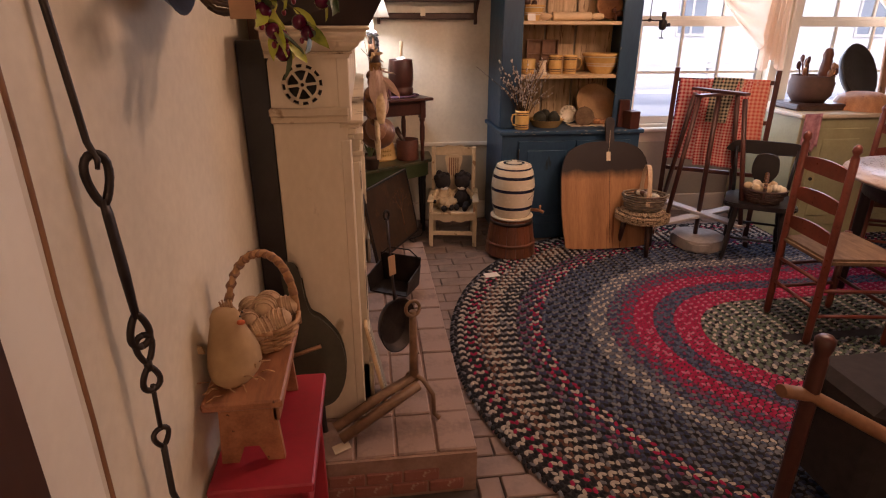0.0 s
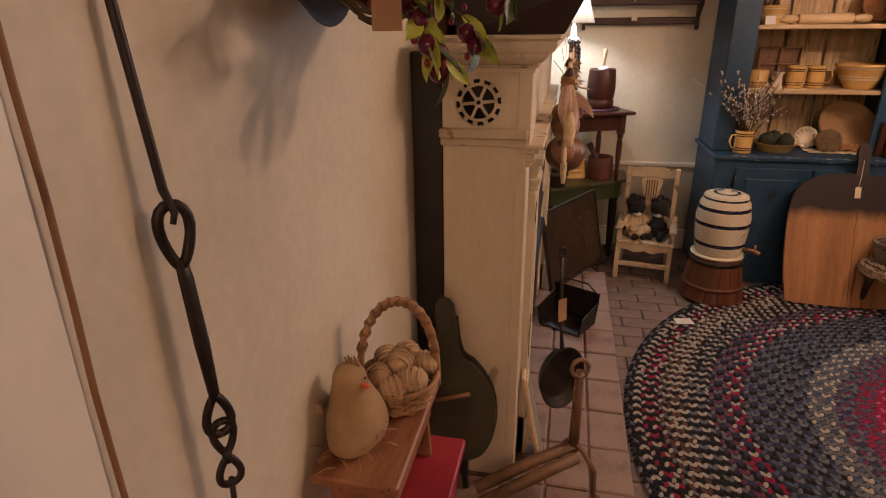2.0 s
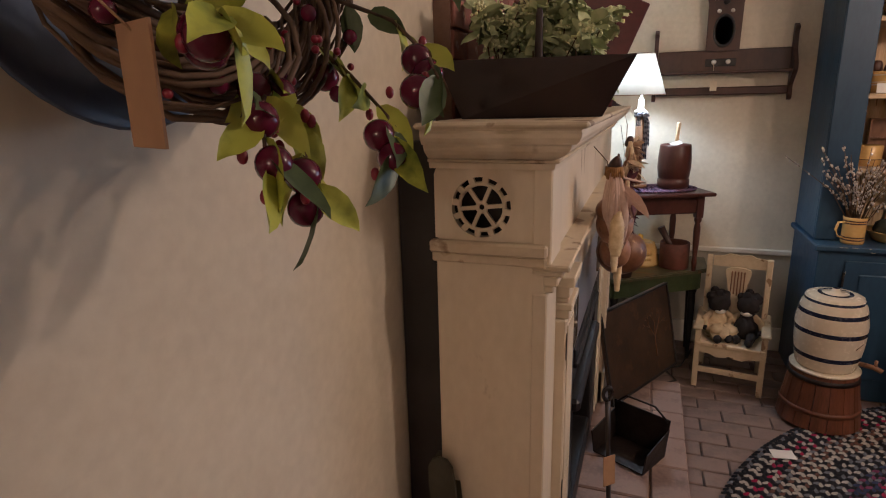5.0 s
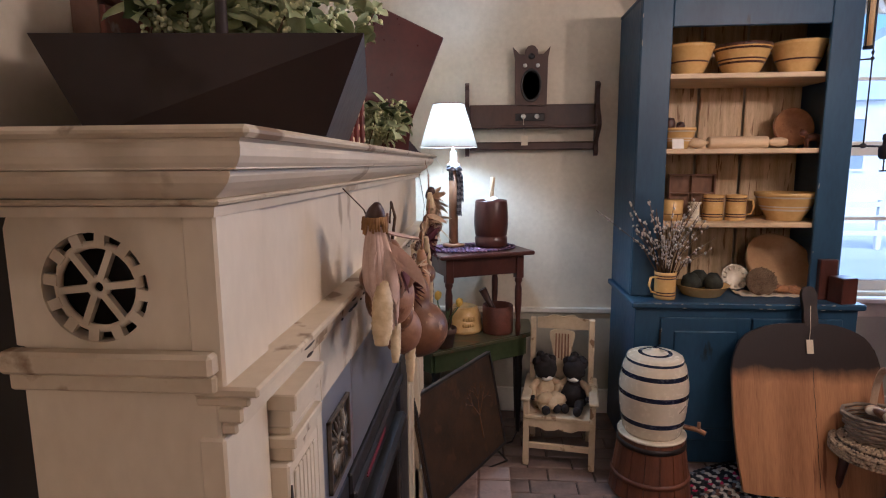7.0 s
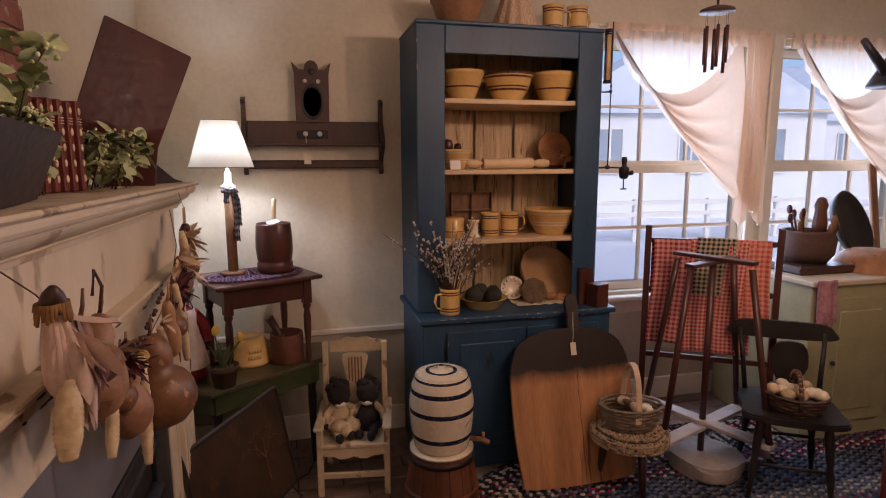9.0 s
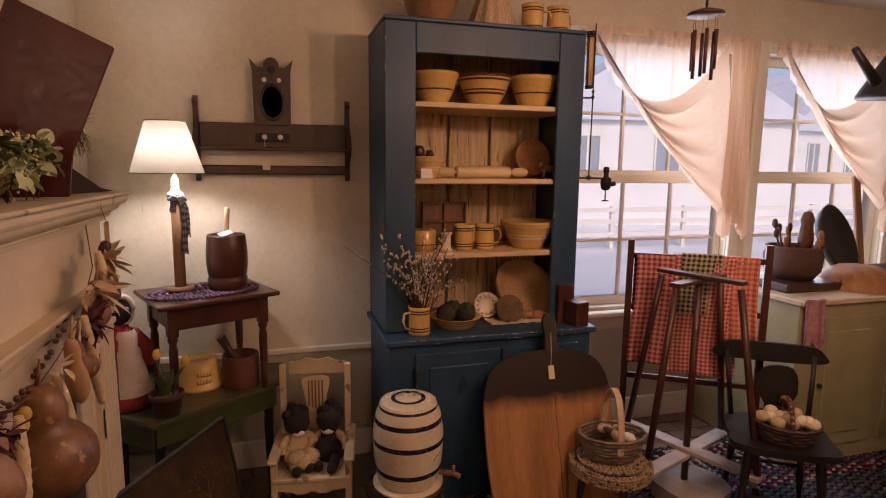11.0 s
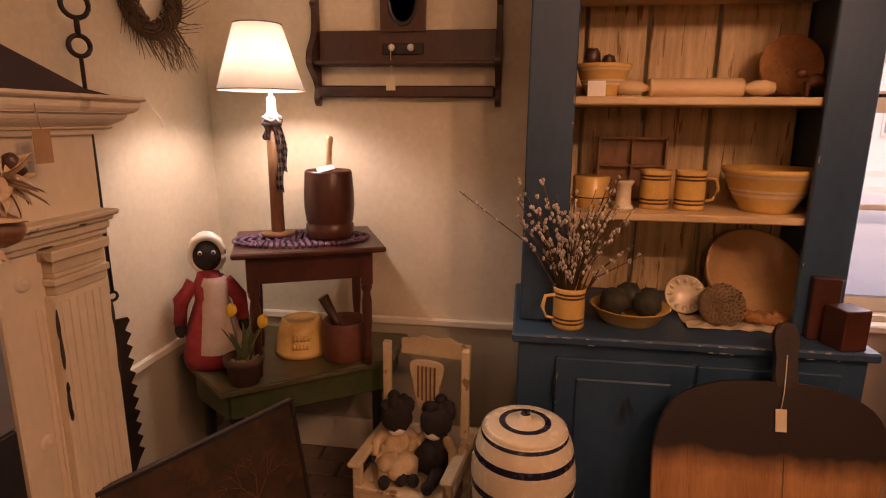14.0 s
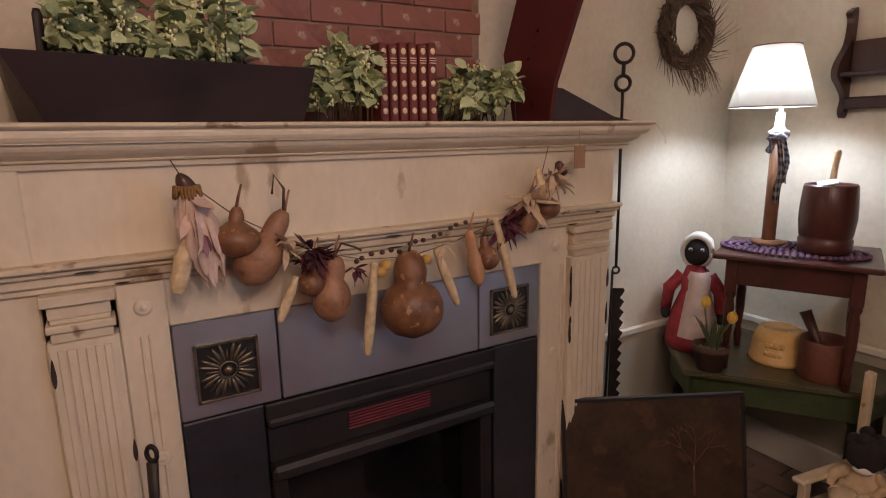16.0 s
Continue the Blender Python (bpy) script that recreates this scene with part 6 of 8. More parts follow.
for dx, dy, hh2, bend in ((-0.012, -0.01, 0.235, -0.012), (0.020, 0.0, 0.20, 0.055)):
    bm = B()
    tube(bm, [(dx, dy, 0.07), (dx + bend * 0.4, dy, 0.07 + hh2 * 0.4), (dx + bend, dy - 0.01, hh2)], 0.0035, 6)
    stt = part("stem", bm, STEMGREEN, TP)
    bm = B()
    for k in range(6):
        a = k * math.pi / 3
        leaf(bm, (dx + bend, dy - 0.01, hh2 - 0.004), (0.26 * math.cos(a), 0.26 * math.sin(a), 1), 0.045, 0.030, 0, 0.3, -0.25)
    blob(bm, (dx + bend, dy - 0.01, hh2 + 0.018), (0.014, 0.014, 0.022), n=10)
    part("tulip", bm, TULIP, stt, "yellow tulip flower")
bm = B()
for k in range(7):
    a = 0.9 * k
    leaf(bm, (0.006 * math.cos(a), 0.006 * math.sin(a), 0.075), (0.35 * math.cos(a), 0.35 * math.sin(a), 1), random.uniform(0.09, 0.15), 0.020, 0, 0.5, 0.12)
part("blades", bm, STEMGREEN, TP)
YB2 = thing("yellow_bowl", "upturned glazed yellow mixing bowl with a moulded relief", "bowl", (0.076, 3.380, GTZ + 0.001), 14)
bm = B()
lathe(bm, [(0.094, 0.0), (0.100, 0.0), (0.100, 0.016), (0.096, 0.018), (0.088, 0.085), (0.072, 0.125), (0.058, 0.131), (0.055, 0.126), (0.0, 0.124)], 40)
part("body", bm, YELLOW, YB2)
bm = B()
for k in range(10):
    a = -1.75 + 0.13 * (k % 5) + 0.04 * (k // 5)
    z = 0.045 + 0.032 * (k // 5)
    blob(bm, (0.093 * math.cos(a), 0.093 * math.sin(a), z), (0.008, 0.008, 0.011), (0, 0, math.degrees(a)), 8)
part("relief", bm, YELLOW, YB2)
SBK = thing("mortar_bucket", "red-brown wooden measure with a dark pestle on the green table", "mortar", (0.254, 3.350, GTZ + 0.001))
bm = B()
lathe(bm, [(0.0, 0.0), (0.076, 0.0), (0.079, 0.006), (0.079, 0.140), (0.076, 0.145), (0.070, 0.143), (0.069, 0.02), (0.0, 0.02)], 32)
part("body", bm, WOODRED, SBK)
bm = B()
tube(bm, [(0.02, 0.0, 0.03), (-0.03, 0.0, 0.13), (-0.08, 0.0, 0.225)], [0.022, 0.014, 0.021], 12)
part("pestle", bm, DARKWOOD, SBK)

bm = B()
tube(bm, [(-0.02, 3.30, FZ + 0.005), (0.08, 3.02, FZ + 0.005), (0.20, 2.97, FZ + 0.005), (0.30, 3.05, FZ + 0.005), (0.24, 3.17, FZ + 0.006), (0.33, 3.24, FZ + 0.005), (0.40, 3.50, FZ + 0.005)], 0.0042, 6)
whole("power_cord", bm, BLACK, "black lamp cord lying on the brick floor under the table", "cord")
bm = B()
tube(bm, [(-0.004, 2.712, 1.392), (0.006, 2.722, 1.372), (0.020, 2.728, 1.352), (0.020, 2.730, 1.330)], 0.0012, 5)
whole("thread", bm, WHITE, "loose white thread hanging at the mantel shelf's corner", "thread")

# ---- child's chair with two dolls ----
CPAINT = surf("chair_cream_paint", (0.50, 0.39, 0.24), (0.66, 0.54, 0.36), 9, 0.6, bump=0.15, wear=(0.26, 0.16, 0.08), wear_at=0.62)
CC = thing("child_armchair", "worn cream-painted child's wooden armchair with pressed back", "chair", (0.56, 3.16, FZ + 0.0015), -9)


def post(parent, name, pts, w, mat):
    bm = B()
    tube(bm, pts, w, 8)
    return part(name, bm, mat, parent)


for s in (-1, 1):
    bm = B()
    for (y0, z0), (y1, z1) in (((0.13, 0.0), (0.14, 0.30)), ((0.14, 0.30), (0.205, 0.645))):
        box(bm, s * 0.142 - 0.014, s * 0.142 + 0.014, y0 - 0.011, y0 + 0.011, z0, z1, 0.003, m=Matrix.Shear("XZ", 4, (0, (y1 - y0) / (z1 - z0))) @ Matrix.Translation((0, -(y1 - y0) / (z1 - z0) * z0, 0)))
    part("back_post", bm, CPAINT, CC)
    bm = B()
    box(bm, s * 0.152 - 0.014, s * 0.152 + 0.014, -0.165, -0.138, 0.0, 0.325, 0.003)
    part("front_leg", bm, CPAINT, CC)
    bm = B()
    box(bm, s * 0.155 - 0.022, s * 0.155 + 0.022, -0.185, 0.15, 0.325, 0.343, 0.006)
    part("armrest", bm, CPAINT, CC)
    bm = B()
    box(bm, s * 0.152 - 0.008, s * 0.152 + 0.008, -0.14, 0.135, 0.12, 0.14, 0.002)
    part("side_stretcher", bm, CPAINT, CC)
bm = B()
box(bm, -0.16, 0.16, -0.17, 0.145, 0.235, 0.255, 0.004)
part("seat", bm, CPAINT, CC)
bm = B()
slab(bm, [(-0.14, 0.235), (0.14, 0.235), (0.14, 0.20), (0.09, 0.196), (0.06, 0.182), (0.02, 0.186), (0, 0.196), (-0.02, 0.186), (-0.06, 0.182), (-0.09, 0.196), (-0.14, 0.20)], 0.014, Matrix.Translation((0, -0.15, 0)) @ UPR)
part("front_apron", bm, CPAINT, CC)
bm = B()
box(bm, -0.14, 0.14, -0.16, -0.145, 0.085, 0.115, 0.003)
part("front_stretcher", bm, CPAINT, CC)
bm = B()
slab(bm, [(-0.13, 0.575), (0.13, 0.575), (0.13, 0.63), (0.08, 0.635), (0.05, 0.65), (0.0, 0.64), (-0.05, 0.65), (-0.08, 0.635), (-0.13, 0.63)], 0.014, Matrix.Translation((0, 0.205, 0)) @ UPR)
part("crest_rail", bm, CPAINT, CC)
bm = B()
slab(bm, hull([(-0.02, 0.31), (0.02, 0.31), (0.03, 0.40), (0.05, 0.50), (0.055, 0.575), (-0.055, 0.575), (-0.05, 0.50), (-0.03, 0.40)], 30), 0.010, Matrix.Shear("XZ", 4, (0, 0.18)) @ Matrix.Translation((0, 0.10, 0)) @ UPR)
part("back_splat", bm, CPAINT, CC)
# darker raised ribs take the place of the splat's slits
for k in range(-2, 3):
    bm = B()
    box(bm, k * 0.015 - 0.003, k * 0.015 + 0.003, 0.0855, 0.0905, 0.43 + 0.008 * abs(k), 0.565, 0.001, m=Matrix.Shear("XZ", 4, (0, 0.18)))
    part("slit_rib", bm, BROWNWOOD, CC, "darker brown rib in place of a slit in the pressed back")


def rag_doll(loc, rz, dress, label):
    mi = 4 if dress else 0
    join_plain("rag_doll", (
        lambda b: lathe(b, [(0.0, 0.0), (0.055, 0.0), (0.062, 0.02), (0.042, 0.075), (0.030, 0.11), (0.0, 0.115)], 16, mi=mi),
        lambda b: blob(b, (0, -0.004, 0.155), (0.050, 0.046, 0.050), mi=0, n=14, rough=0.2),
        lambda b: [blob(b, (0.035 * math.cos(k * 0.9), 0.012 + 0.028 * math.sin(k * 0.9), 0.175 + 0.012 * (k % 3)), (0.020,) * 3, mi=0, n=8) for k in range(8)],
        lambda b: tube(b, [(-0.03, 0, 0.10), (-0.065, -0.02, 0.075), (-0.07, -0.05, 0.05)], [0.016, 0.016, 0.012], 8, mi=mi if dress else 4),
        lambda b: tube(b, [(0.03, 0, 0.10), (0.065, -0.02, 0.08), (0.075, -0.045, 0.055)], [0.016, 0.016, 0.012], 8, mi=mi if dress else 4),
        lambda b: [blob(b, (s * 0.072, -0.052, 0.045), (0.013, 0.013, 0.013), mi=0, n=8) for s in (-1, 1)],
        lambda b: [tube(b, [(s * 0.03, -0.02, 0.025), (s * 0.04, -0.09, 0.022), (s * 0.042, -0.125, 0.016)], [0.020, 0.020, 0.016], 8, mi=mi) for s in (-1, 1)],
        lambda b: [blob(b, (s * 0.042, -0.135, 0.020), (0.018, 0.020, 0.020), mi=0, n=10) for s in (-1, 1)],
        lambda b: [blob(b, (0.034 * math.cos(k * 0.785), -0.050 + 0.05 * math.sin(k * 0.785), 0.040 + 0.01 * (k % 2)), (0.040, 0.034, 0.020), (20 * math.sin(k), 25 * math.cos(k), 40 * k), 8, 4, 0.3) for k in range(8)] if dress else blob(b, (0, -0.03, 0.05), (0.052, 0.048, 0.045), n=10, mi=0, rough=0.3),
        lambda b: blob(b, (0, -0.032, 0.118), (0.026, 0.012, 0.012), mi=3, n=8),
    ), label, loc, rz, 1.12)


rag_doll((0.485, 3.175, FZ + 0.2575), 14, True, "black rag doll in tan calico on the child's chair")
rag_doll((0.625, 3.165, FZ + 0.2575), -20, False, "black rag doll in dark overalls on the child's chair")

# ---- on the cupboard shelves ----


def ware(name, label, loc, prof, mats, bands=(), category="bowl", n=36, m=None):
    bm = B()
    lathe(bm, prof, n, mi=lambda i: 1 if i in bands else 0)
    return whole(name, bm, mats, label, category, loc, m=m)


def bowl_prof(r, h, t=0.006):
    return [(0.0, 0.004), (r * 0.48, 0.004), (r * 0.50, 0.0), (r * 0.55, 0.0), (r * 0.58, h * 0.10), (r * 0.74, h * 0.36), (r * 0.775, h * 0.43), (r * 0.80, h * 0.48), (r * 0.825, h * 0.53), (r * 0.92, h * 0.80), (r * 0.97, h * 0.86), (r, h * 0.90), (r, h), (r - t, h), (r * 0.9 - t, h * 0.8), (r * 0.5, h * 0.12), (0.0, h * 0.08)]


YB_B = [YELLOW, BROWNGLAZE]
ware("yellowware_bowl", "yellowware bowl with one dark band on the top shelf", (1.155, 3.38, 1.7635), bowl_prof(0.112, 0.145), YB_B, (6,))
ware("yellowware_bowl", "yellowware bowl with several dark bands on the top shelf", (1.395, 3.37, 1.7635), bowl_prof(0.13, 0.14), YB_B, (5, 7, 9, 11))
ware("yellowware_bowl", "yellowware bowl with one dark band on the top shelf", (1.655, 3.38, 1.7635), bowl_prof(0.122, 0.15), YB_B, (6,))
ware("nested_bowl", "small ribbed yellow bowl on the second shelf", (1.115, 3.36, 1.4255), bowl_prof(0.085, 0.10), [YELLOW, STONEWARE], (5, 7, 9))
bm = B()
blob(bm, (-0.02, 0, 0.12), (0.025, 0.02, 0.03), rough=0.4)
blob(bm, (0.03, 0.01, 0.11), (0.02, 0.02, 0.022), rough=0.4)
tube(bm, [(-0.02, 0, 0.07), (-0.03, 0, 0.15)], 0.008, 6)
whole("dark_figurine", bm, BROWNGLAZE, "small dark brown figurine standing in a bowl", "figurine", (1.10, 3.36, 1.4255))
RP = thing("rolling_pin", "pale wooden rolling pin lying on the second shelf", "rolling pin", (1.385, 3.33, 1.4255 + 0.029))
bm = B()
lathe(bm, [(0.0, -0.135), (0.027, -0.135), (0.029, -0.13), (0.029, 0.13), (0.027, 0.135), (0.0, 0.135)], 20, pose(0, 0, 0, 0, 90, 0))
part("barrel", bm, SHELF, RP)
for s in (-1, 1):
    bm = B()
    lathe(bm, [(0.009, 0.13), (0.010, 0.145), (0.021, 0.165), (0.023, 0.20), (0.016, 0.225), (0.0, 0.23)], 16, pose(0, 0, 0, 0, 90 * s, 0))
    part("handle", bm, SHELF, RP)
bm = B()
box(bm, -0.026, 0.026, -0.002, 0.0, 0, 0.045, 0, m=pose(0, 0, 0, -12, 0, 0))
whole("white_card", bm, WHITE, "blank white price card standing on the shelf", "card", (1.085, 3.245, 1.426))
ware("wooden_bowl", "turned wooden bowl standing on edge on the second shelf", (0, 0, 0), [(0.0, 0.012), (0.06, 0.012), (0.085, 0.03), (0.092, 0.05), (0.096, 0.05), (0.09, 0.022), (0.06, 0.0), (0.0, 0.0)], [PEEL], m=pose(1.70, 3.50, 1.4255 + 0.096, 78, 0, 0))
bm = B()
tube(bm, [(-0.03, 0, 0.045), (0.0, 0, 0.05), (0.03, 0, 0.045)], [0.018, 0.02, 0.018], 8)
for x in (-0.03, 0.03):
    for y in (-0.01, 0.01):
        tube(bm, [(x, y, 0.0), (x, y, 0.045)], 0.006, 6)
blob(bm, (-0.046, 0, 0.068), (0.018, 0.012, 0.014), n=8)
whole("carved_animal", bm, BUCKETWOOD, "small carved reddish wooden toy sheep", "figurine", (1.715, 3.30, 1.4255))


def mug(loc, rz, name="banded_mug", label="cream yellowware mug with dark bands on the third shelf", s=1.0):
    g = thing(name, label, "mug", loc, rz)
    bm = B()
    r, h = 0.049 * s, 0.123 * s
    lathe(bm, [(0.0, 0.003), (r * 0.92, 0.0), (r * 0.96, 0.010 * s), (r * 0.95, 0.016 * s), (r * 0.95, 0.022 * s), (r * 0.94, 0.028 * s), (r * 0.94, 0.034 * s), (r * 0.94, 0.092 * s), (r * 0.94, 0.098 * s), (r * 0.95, 0.103 * s), (r * 0.95, 0.109 * s), (r, h), (r - 0.004, h), (r * 0.85, 0.012), (0.0, 0.010)], 32, mi=lambda i: 1 if i in (3, 5, 7, 9) else 0)
    part("cup", bm, [YELLOW, BROWNGLAZE], g)
    bm = B()
    tube(bm, [(r * 0.9, 0, 0.100 * s), (r + 0.026 * s, 0, 0.098 * s), (r + 0.034 * s, 0, 0.066 * s), (r + 0.022 * s, 0, 0.034 * s), (r * 0.9, 0, 0.026 * s)], 0.0065 * s, 8, flat=0.7)
    part("handle", bm, YELLOW, g)
    return g


mug((1.298, 3.345, 1.0815), 110)
mug((1.405, 3.345, 1.0815), -6)
mug((1.035, 3.17, 0.7285), 200, "mug_vase", "cream banded mug holding pussy willow branches on the counter", 1.05)
ware("mixing_bowl", "large ribbed yellowware bowl on the third shelf", (1.642, 3.36, 1.0815), bowl_prof(0.138, 0.135), [YELLOW, STONEWARE], (5, 7, 9))
ware("candle_stick", "small cream pottery candlestick beside the mugs", (1.195, 3.30, 1.0815), [(0.0, 0.0), (0.032, 0.0), (0.032, 0.012), (0.024, 0.018), (0.022, 0.075), (0.030, 0.085), (0.030, 0.092), (0.0, 0.09)], [STONEWARE], category="candlestick", n=20)
CBX = thing("cubby_tray", "small wooden tray with compartments standing on the third shelf", "tray", (1.248, 3.50, 1.0815))
bm = B()
box(bm, -0.112, 0.112, 0.028, 0.034, 0.0, 0.215, 0)
for x0, x1, z0, z1 in ((-0.116, -0.108, 0, 0.22), (0.108, 0.116, 0, 0.22), (-0.108, 0.108, 0.212, 0.22), (-0.108, 0.108, 0, 0.008), (-0.004, 0.004, 0.008, 0.212), (-0.108, 0.108, 0.118, 0.126)):
    box(bm, x0, x1, 0.0, 0.028, z0, z1, 0.001)
part("frame", bm, BROWNWOOD, CBX)
ST2 = thing("stacked_baskets", "small pile of striped cream crocks at the shelf's end", "crock", (1.10, 3.36, 1.0815))
bm = B()
lathe(bm, [(0.0, 0.0), (0.055, 0.0), (0.058, 0.03), (0.060, 0.034), (0.058, 0.04), (0.06, 0.095), (0.054, 0.10), (0.0, 0.09)], 24, mi=lambda i: 1 if i == 2 else 0)
part("crock", bm, [YELLOW, BROWNGLAZE], ST2)
bm = B()
box(bm, -0.037, 0.037, -0.012, 0.012, 0, 0.10, 0.002)
box(bm, -0.028, 0.028, -0.0135, -0.012, 0.03, 0.07, 0, mi=1)
whole("small_tin", bm, [BLACK, WHITE], "small black square tin with a white worn label", "tin", (1.735, 3.50, 1.0815))
ware("earthen_dish", "wide shallow tan dish full of dark balls on the counter", (1.235, 3.26, 0.7285), [(0.0, 0.004), (0.085, 0.0), (0.09, 0.004), (0.122, 0.05), (0.126, 0.052), (0.118, 0.052), (0.086, 0.010), (0.0, 0.008)], [YELLOW])
for x, y, z, r in ((-0.05, 0.0, 0.06, 0.045), (0.0, 0.04, 0.068, 0.045), (0.05, -0.01, 0.058, 0.044), (0.065, 0.035, 0.06, 0.04)):
    bm = B()
    blob(bm, (0, 0, 0), (r, r, r), n=16, rough=0.15)
    whole("dark_ball", bm, surf("dark_rag_ball", (0.02, 0.022, 0.014), (0.05, 0.05, 0.035), 30, 0.9, bump=0.4), "dark greenish rag ball lying in the dish", "ball", (1.235 + x, 3.26 + y, 0.7285 + z), group="balls in the dish")
ware("great_wooden_bowl", "large tan turned wooden bowl leaning on the back boards", (0, 0, 0), [(0.0, 0.02), (0.09, 0.022), (0.145, 0.050), (0.166, 0.090), (0.174, 0.090), (0.156, 0.034), (0.10, 0.0), (0.0, 0.0)], [TANWOOD], m=pose(1.648, 3.450, 0.7285 + 0.080, 50, 0, 10))
bm = B()
lathe(bm, [(0.0, 0.010), (0.025, 0.012), (0.05, 0.02), (0.060, 0.03), (0.064, 0.028), (0.058, 0.008), (0.0, 0.0)], 20, mi=0)
for k in range(12):
    blob(bm, (0.048 * math.cos(k * 0.5236), 0.048 * math.sin(k * 0.5236), 0.022), (0.012, 0.007, 0.008), (0, 0, k * 30), 6)
whole("butter_mould", bm, STONEWARE, "small fluted cream mould propped on the counter", "mould", m=pose(1.425, 3.36, 0.7285 + 0.062, 68, 0, -8))
bm = B()
lathe(bm, [(0.0, 0.02), (0.060, 0.02), (0.070, 0.012), (0.070, 0.0), (0.0, 0.0)], 24)
for k in range(110):
    a, r = k * 2.4, 0.0062 * math.sqrt(k)
    tube(bm, [(r * math.cos(a), r * math.sin(a), 0.018), (r * 1.04 * math.cos(a), r * 1.04 * math.sin(a), 0.032)], 0.0028, 4)
whole("bristle_brush", bm, surf("brush_bristle", (0.12, 0.075, 0.04), (0.24, 0.16, 0.09), 30, 0.9, bump=0.3), "round brown bristle brush propped on the counter", "brush", m=pose(1.512, 3.262, 0.7285 + 0.062, 66, 0, -4))
for k in range(5):
    bm = B()
    lathe(bm, [(0.0, 0.0), (0.018, 0.0), (0.022, 0.01), (0.015, 0.02), (0.015, 0.05), (0.0, 0.055)], 12)
    whole("butter_stamp", bm, PEEL, "little turned wooden butter stamp on the linen cloth", "butter stamp", group="butter stamps", m=pose(1.575 + 0.024 * k, 3.285 - 0.012 * (k % 2), 0.7300 + 0.026, 60 + 20 * k, 20 * k, 30 * k))
bm = B()
have = 10
vs = [[bm.verts.new((1.40 + 0.30 * i / have, 3.20 + 0.12 * j / 4, 0.7295 + 0.004 + 0.004 * math.sin(3 * i + 2 * j))) for j in range(5)] for i in range(have + 1)]
for i in range(have):
    for j in range(4):
        bm.faces.new((vs[i][j], vs[i + 1][j], vs[i + 1][j + 1], vs[i][j + 1]))
cl = whole("linen_cloth", bm, surf("linen_cloth", (0.52, 0.42, 0.28), (0.64, 0.54, 0.38), 30, 0.95, bump=0.2), "rumpled cream linen cloth on the blue counter", "cloth")
cl.modifiers.new("thick", "SOLIDIFY").thickness = 0.003
for loc, size, rz in (((1.806, 3.124, 0.7285), (0.040, 0.040, 0.118), 16), ((1.768, 3.200, 0.7285), (0.038, 0.034, 0.188), -4)):
    bm = B()
    box(bm, -size[0], size[0], -size[1], size[1], 0, size[2], 0.003)
    whole("wooden_box", bm, REDWOOD, "small dark red-brown wooden box on the counter", "box", loc, rz, "boxes on the counter")
# pussy willow
PW = thing("pussy_willow", "bunch of pussy willow twigs with pale catkins in the mug", "branches", (1.035, 3.17, 0.7285))
random.seed(17)
tw, ck = B(), B()
for k in range(58):
    a = random.uniform(0, 6.28)
    sp = random.uniform(0.04, 0.205)
    if k == 0:
        tip = Vector((-0.34, -0.06, 0.42))
    elif k == 1:
        tip = Vector((0.20, -0.02, 0.24))
    else:
        tip = Vector((sp * math.cos(a), sp * math.sin(a) * 0.8 - 0.03, random.uniform(0.24, 0.47)))
    b0 = Vector((random.uniform(-0.015, 0.015), random.uniform(-0.015, 0.015), 0.03))
    mid = b0.lerp(tip, 0.5) + Vector((0, 0, 0.03)) - Vector((tip.x, tip.y, 0)) * 0.12
    tube(tw, [b0, mid, tip], [0.0026, 0.0021, 0.0012], 4)
    for j in range(random.randint(5, 10)):
        f = random.uniform(0.45, 1.0)
        p = b0.lerp(mid, f * 2) if f < 0.5 else mid.lerp(tip, f * 2 - 1)
        blob(ck, p + Vector((random.uniform(-0.006, 0.006), random.uniform(-0.006, 0.006), 0)), (0.0048, 0.0048, 0.0074), (random.uniform(-40, 40), random.uniform(-40, 40), 0), 6)
part("twig_bundle", tw, TWIG, PW)
part("catkin_cluster", ck, surf("catkin", (0.42, 0.37, 0.32), (0.62, 0.56, 0.50), 60, 0.9, bump=0.2, vary=0.2), PW, "silvery catkins")
# on the cupboard's top
TZ = CT + 0.0185
ware("redware_bowl", "brown glazed mixing bowl on top of the cupboard", (1.13, 3.38, TZ), bowl_prof(0.135, 0.145), [surf("brown_ware", (0.20, 0.09, 0.04), (0.36, 0.19, 0.09), 8, 0.35, bump=0.05), BROWNGLAZE], ())
bm = B()
lathe(bm, [(0.0, 0.0), (0.115, 0.0), (0.11, 0.03), (0.085, 0.10), (0.055, 0.19), (0.045, 0.24), (0.0, 0.25)], 48)
for v in bm.verts:
    a = math.atan2(v.co.y, v.co.x)
    k = 1 + 0.08 * math.sin(11 * a) * (1 if v.co.z < 0.2 else 0.2)
    v.co.x *= k
    v.co.y *= k
whole("cloth_bundle", bm, surf("ticking_cloth", (0.34, 0.20, 0.11), (0.60, 0.46, 0.32), 30, 0.95, bump=0.2, stretch=(6, 6, 0.3)), "gathered striped cloth skirt on top of the cupboard", "cloth", (1.43, 3.38, TZ))
mug((1.635, 3.37, TZ), -10, "tall_mug", "cream banded mug on top of the cupboard", 1.12)
mug((1.77, 3.37, TZ), 20, "tall_mug", "cream banded mug on top of the cupboard", 1.12)
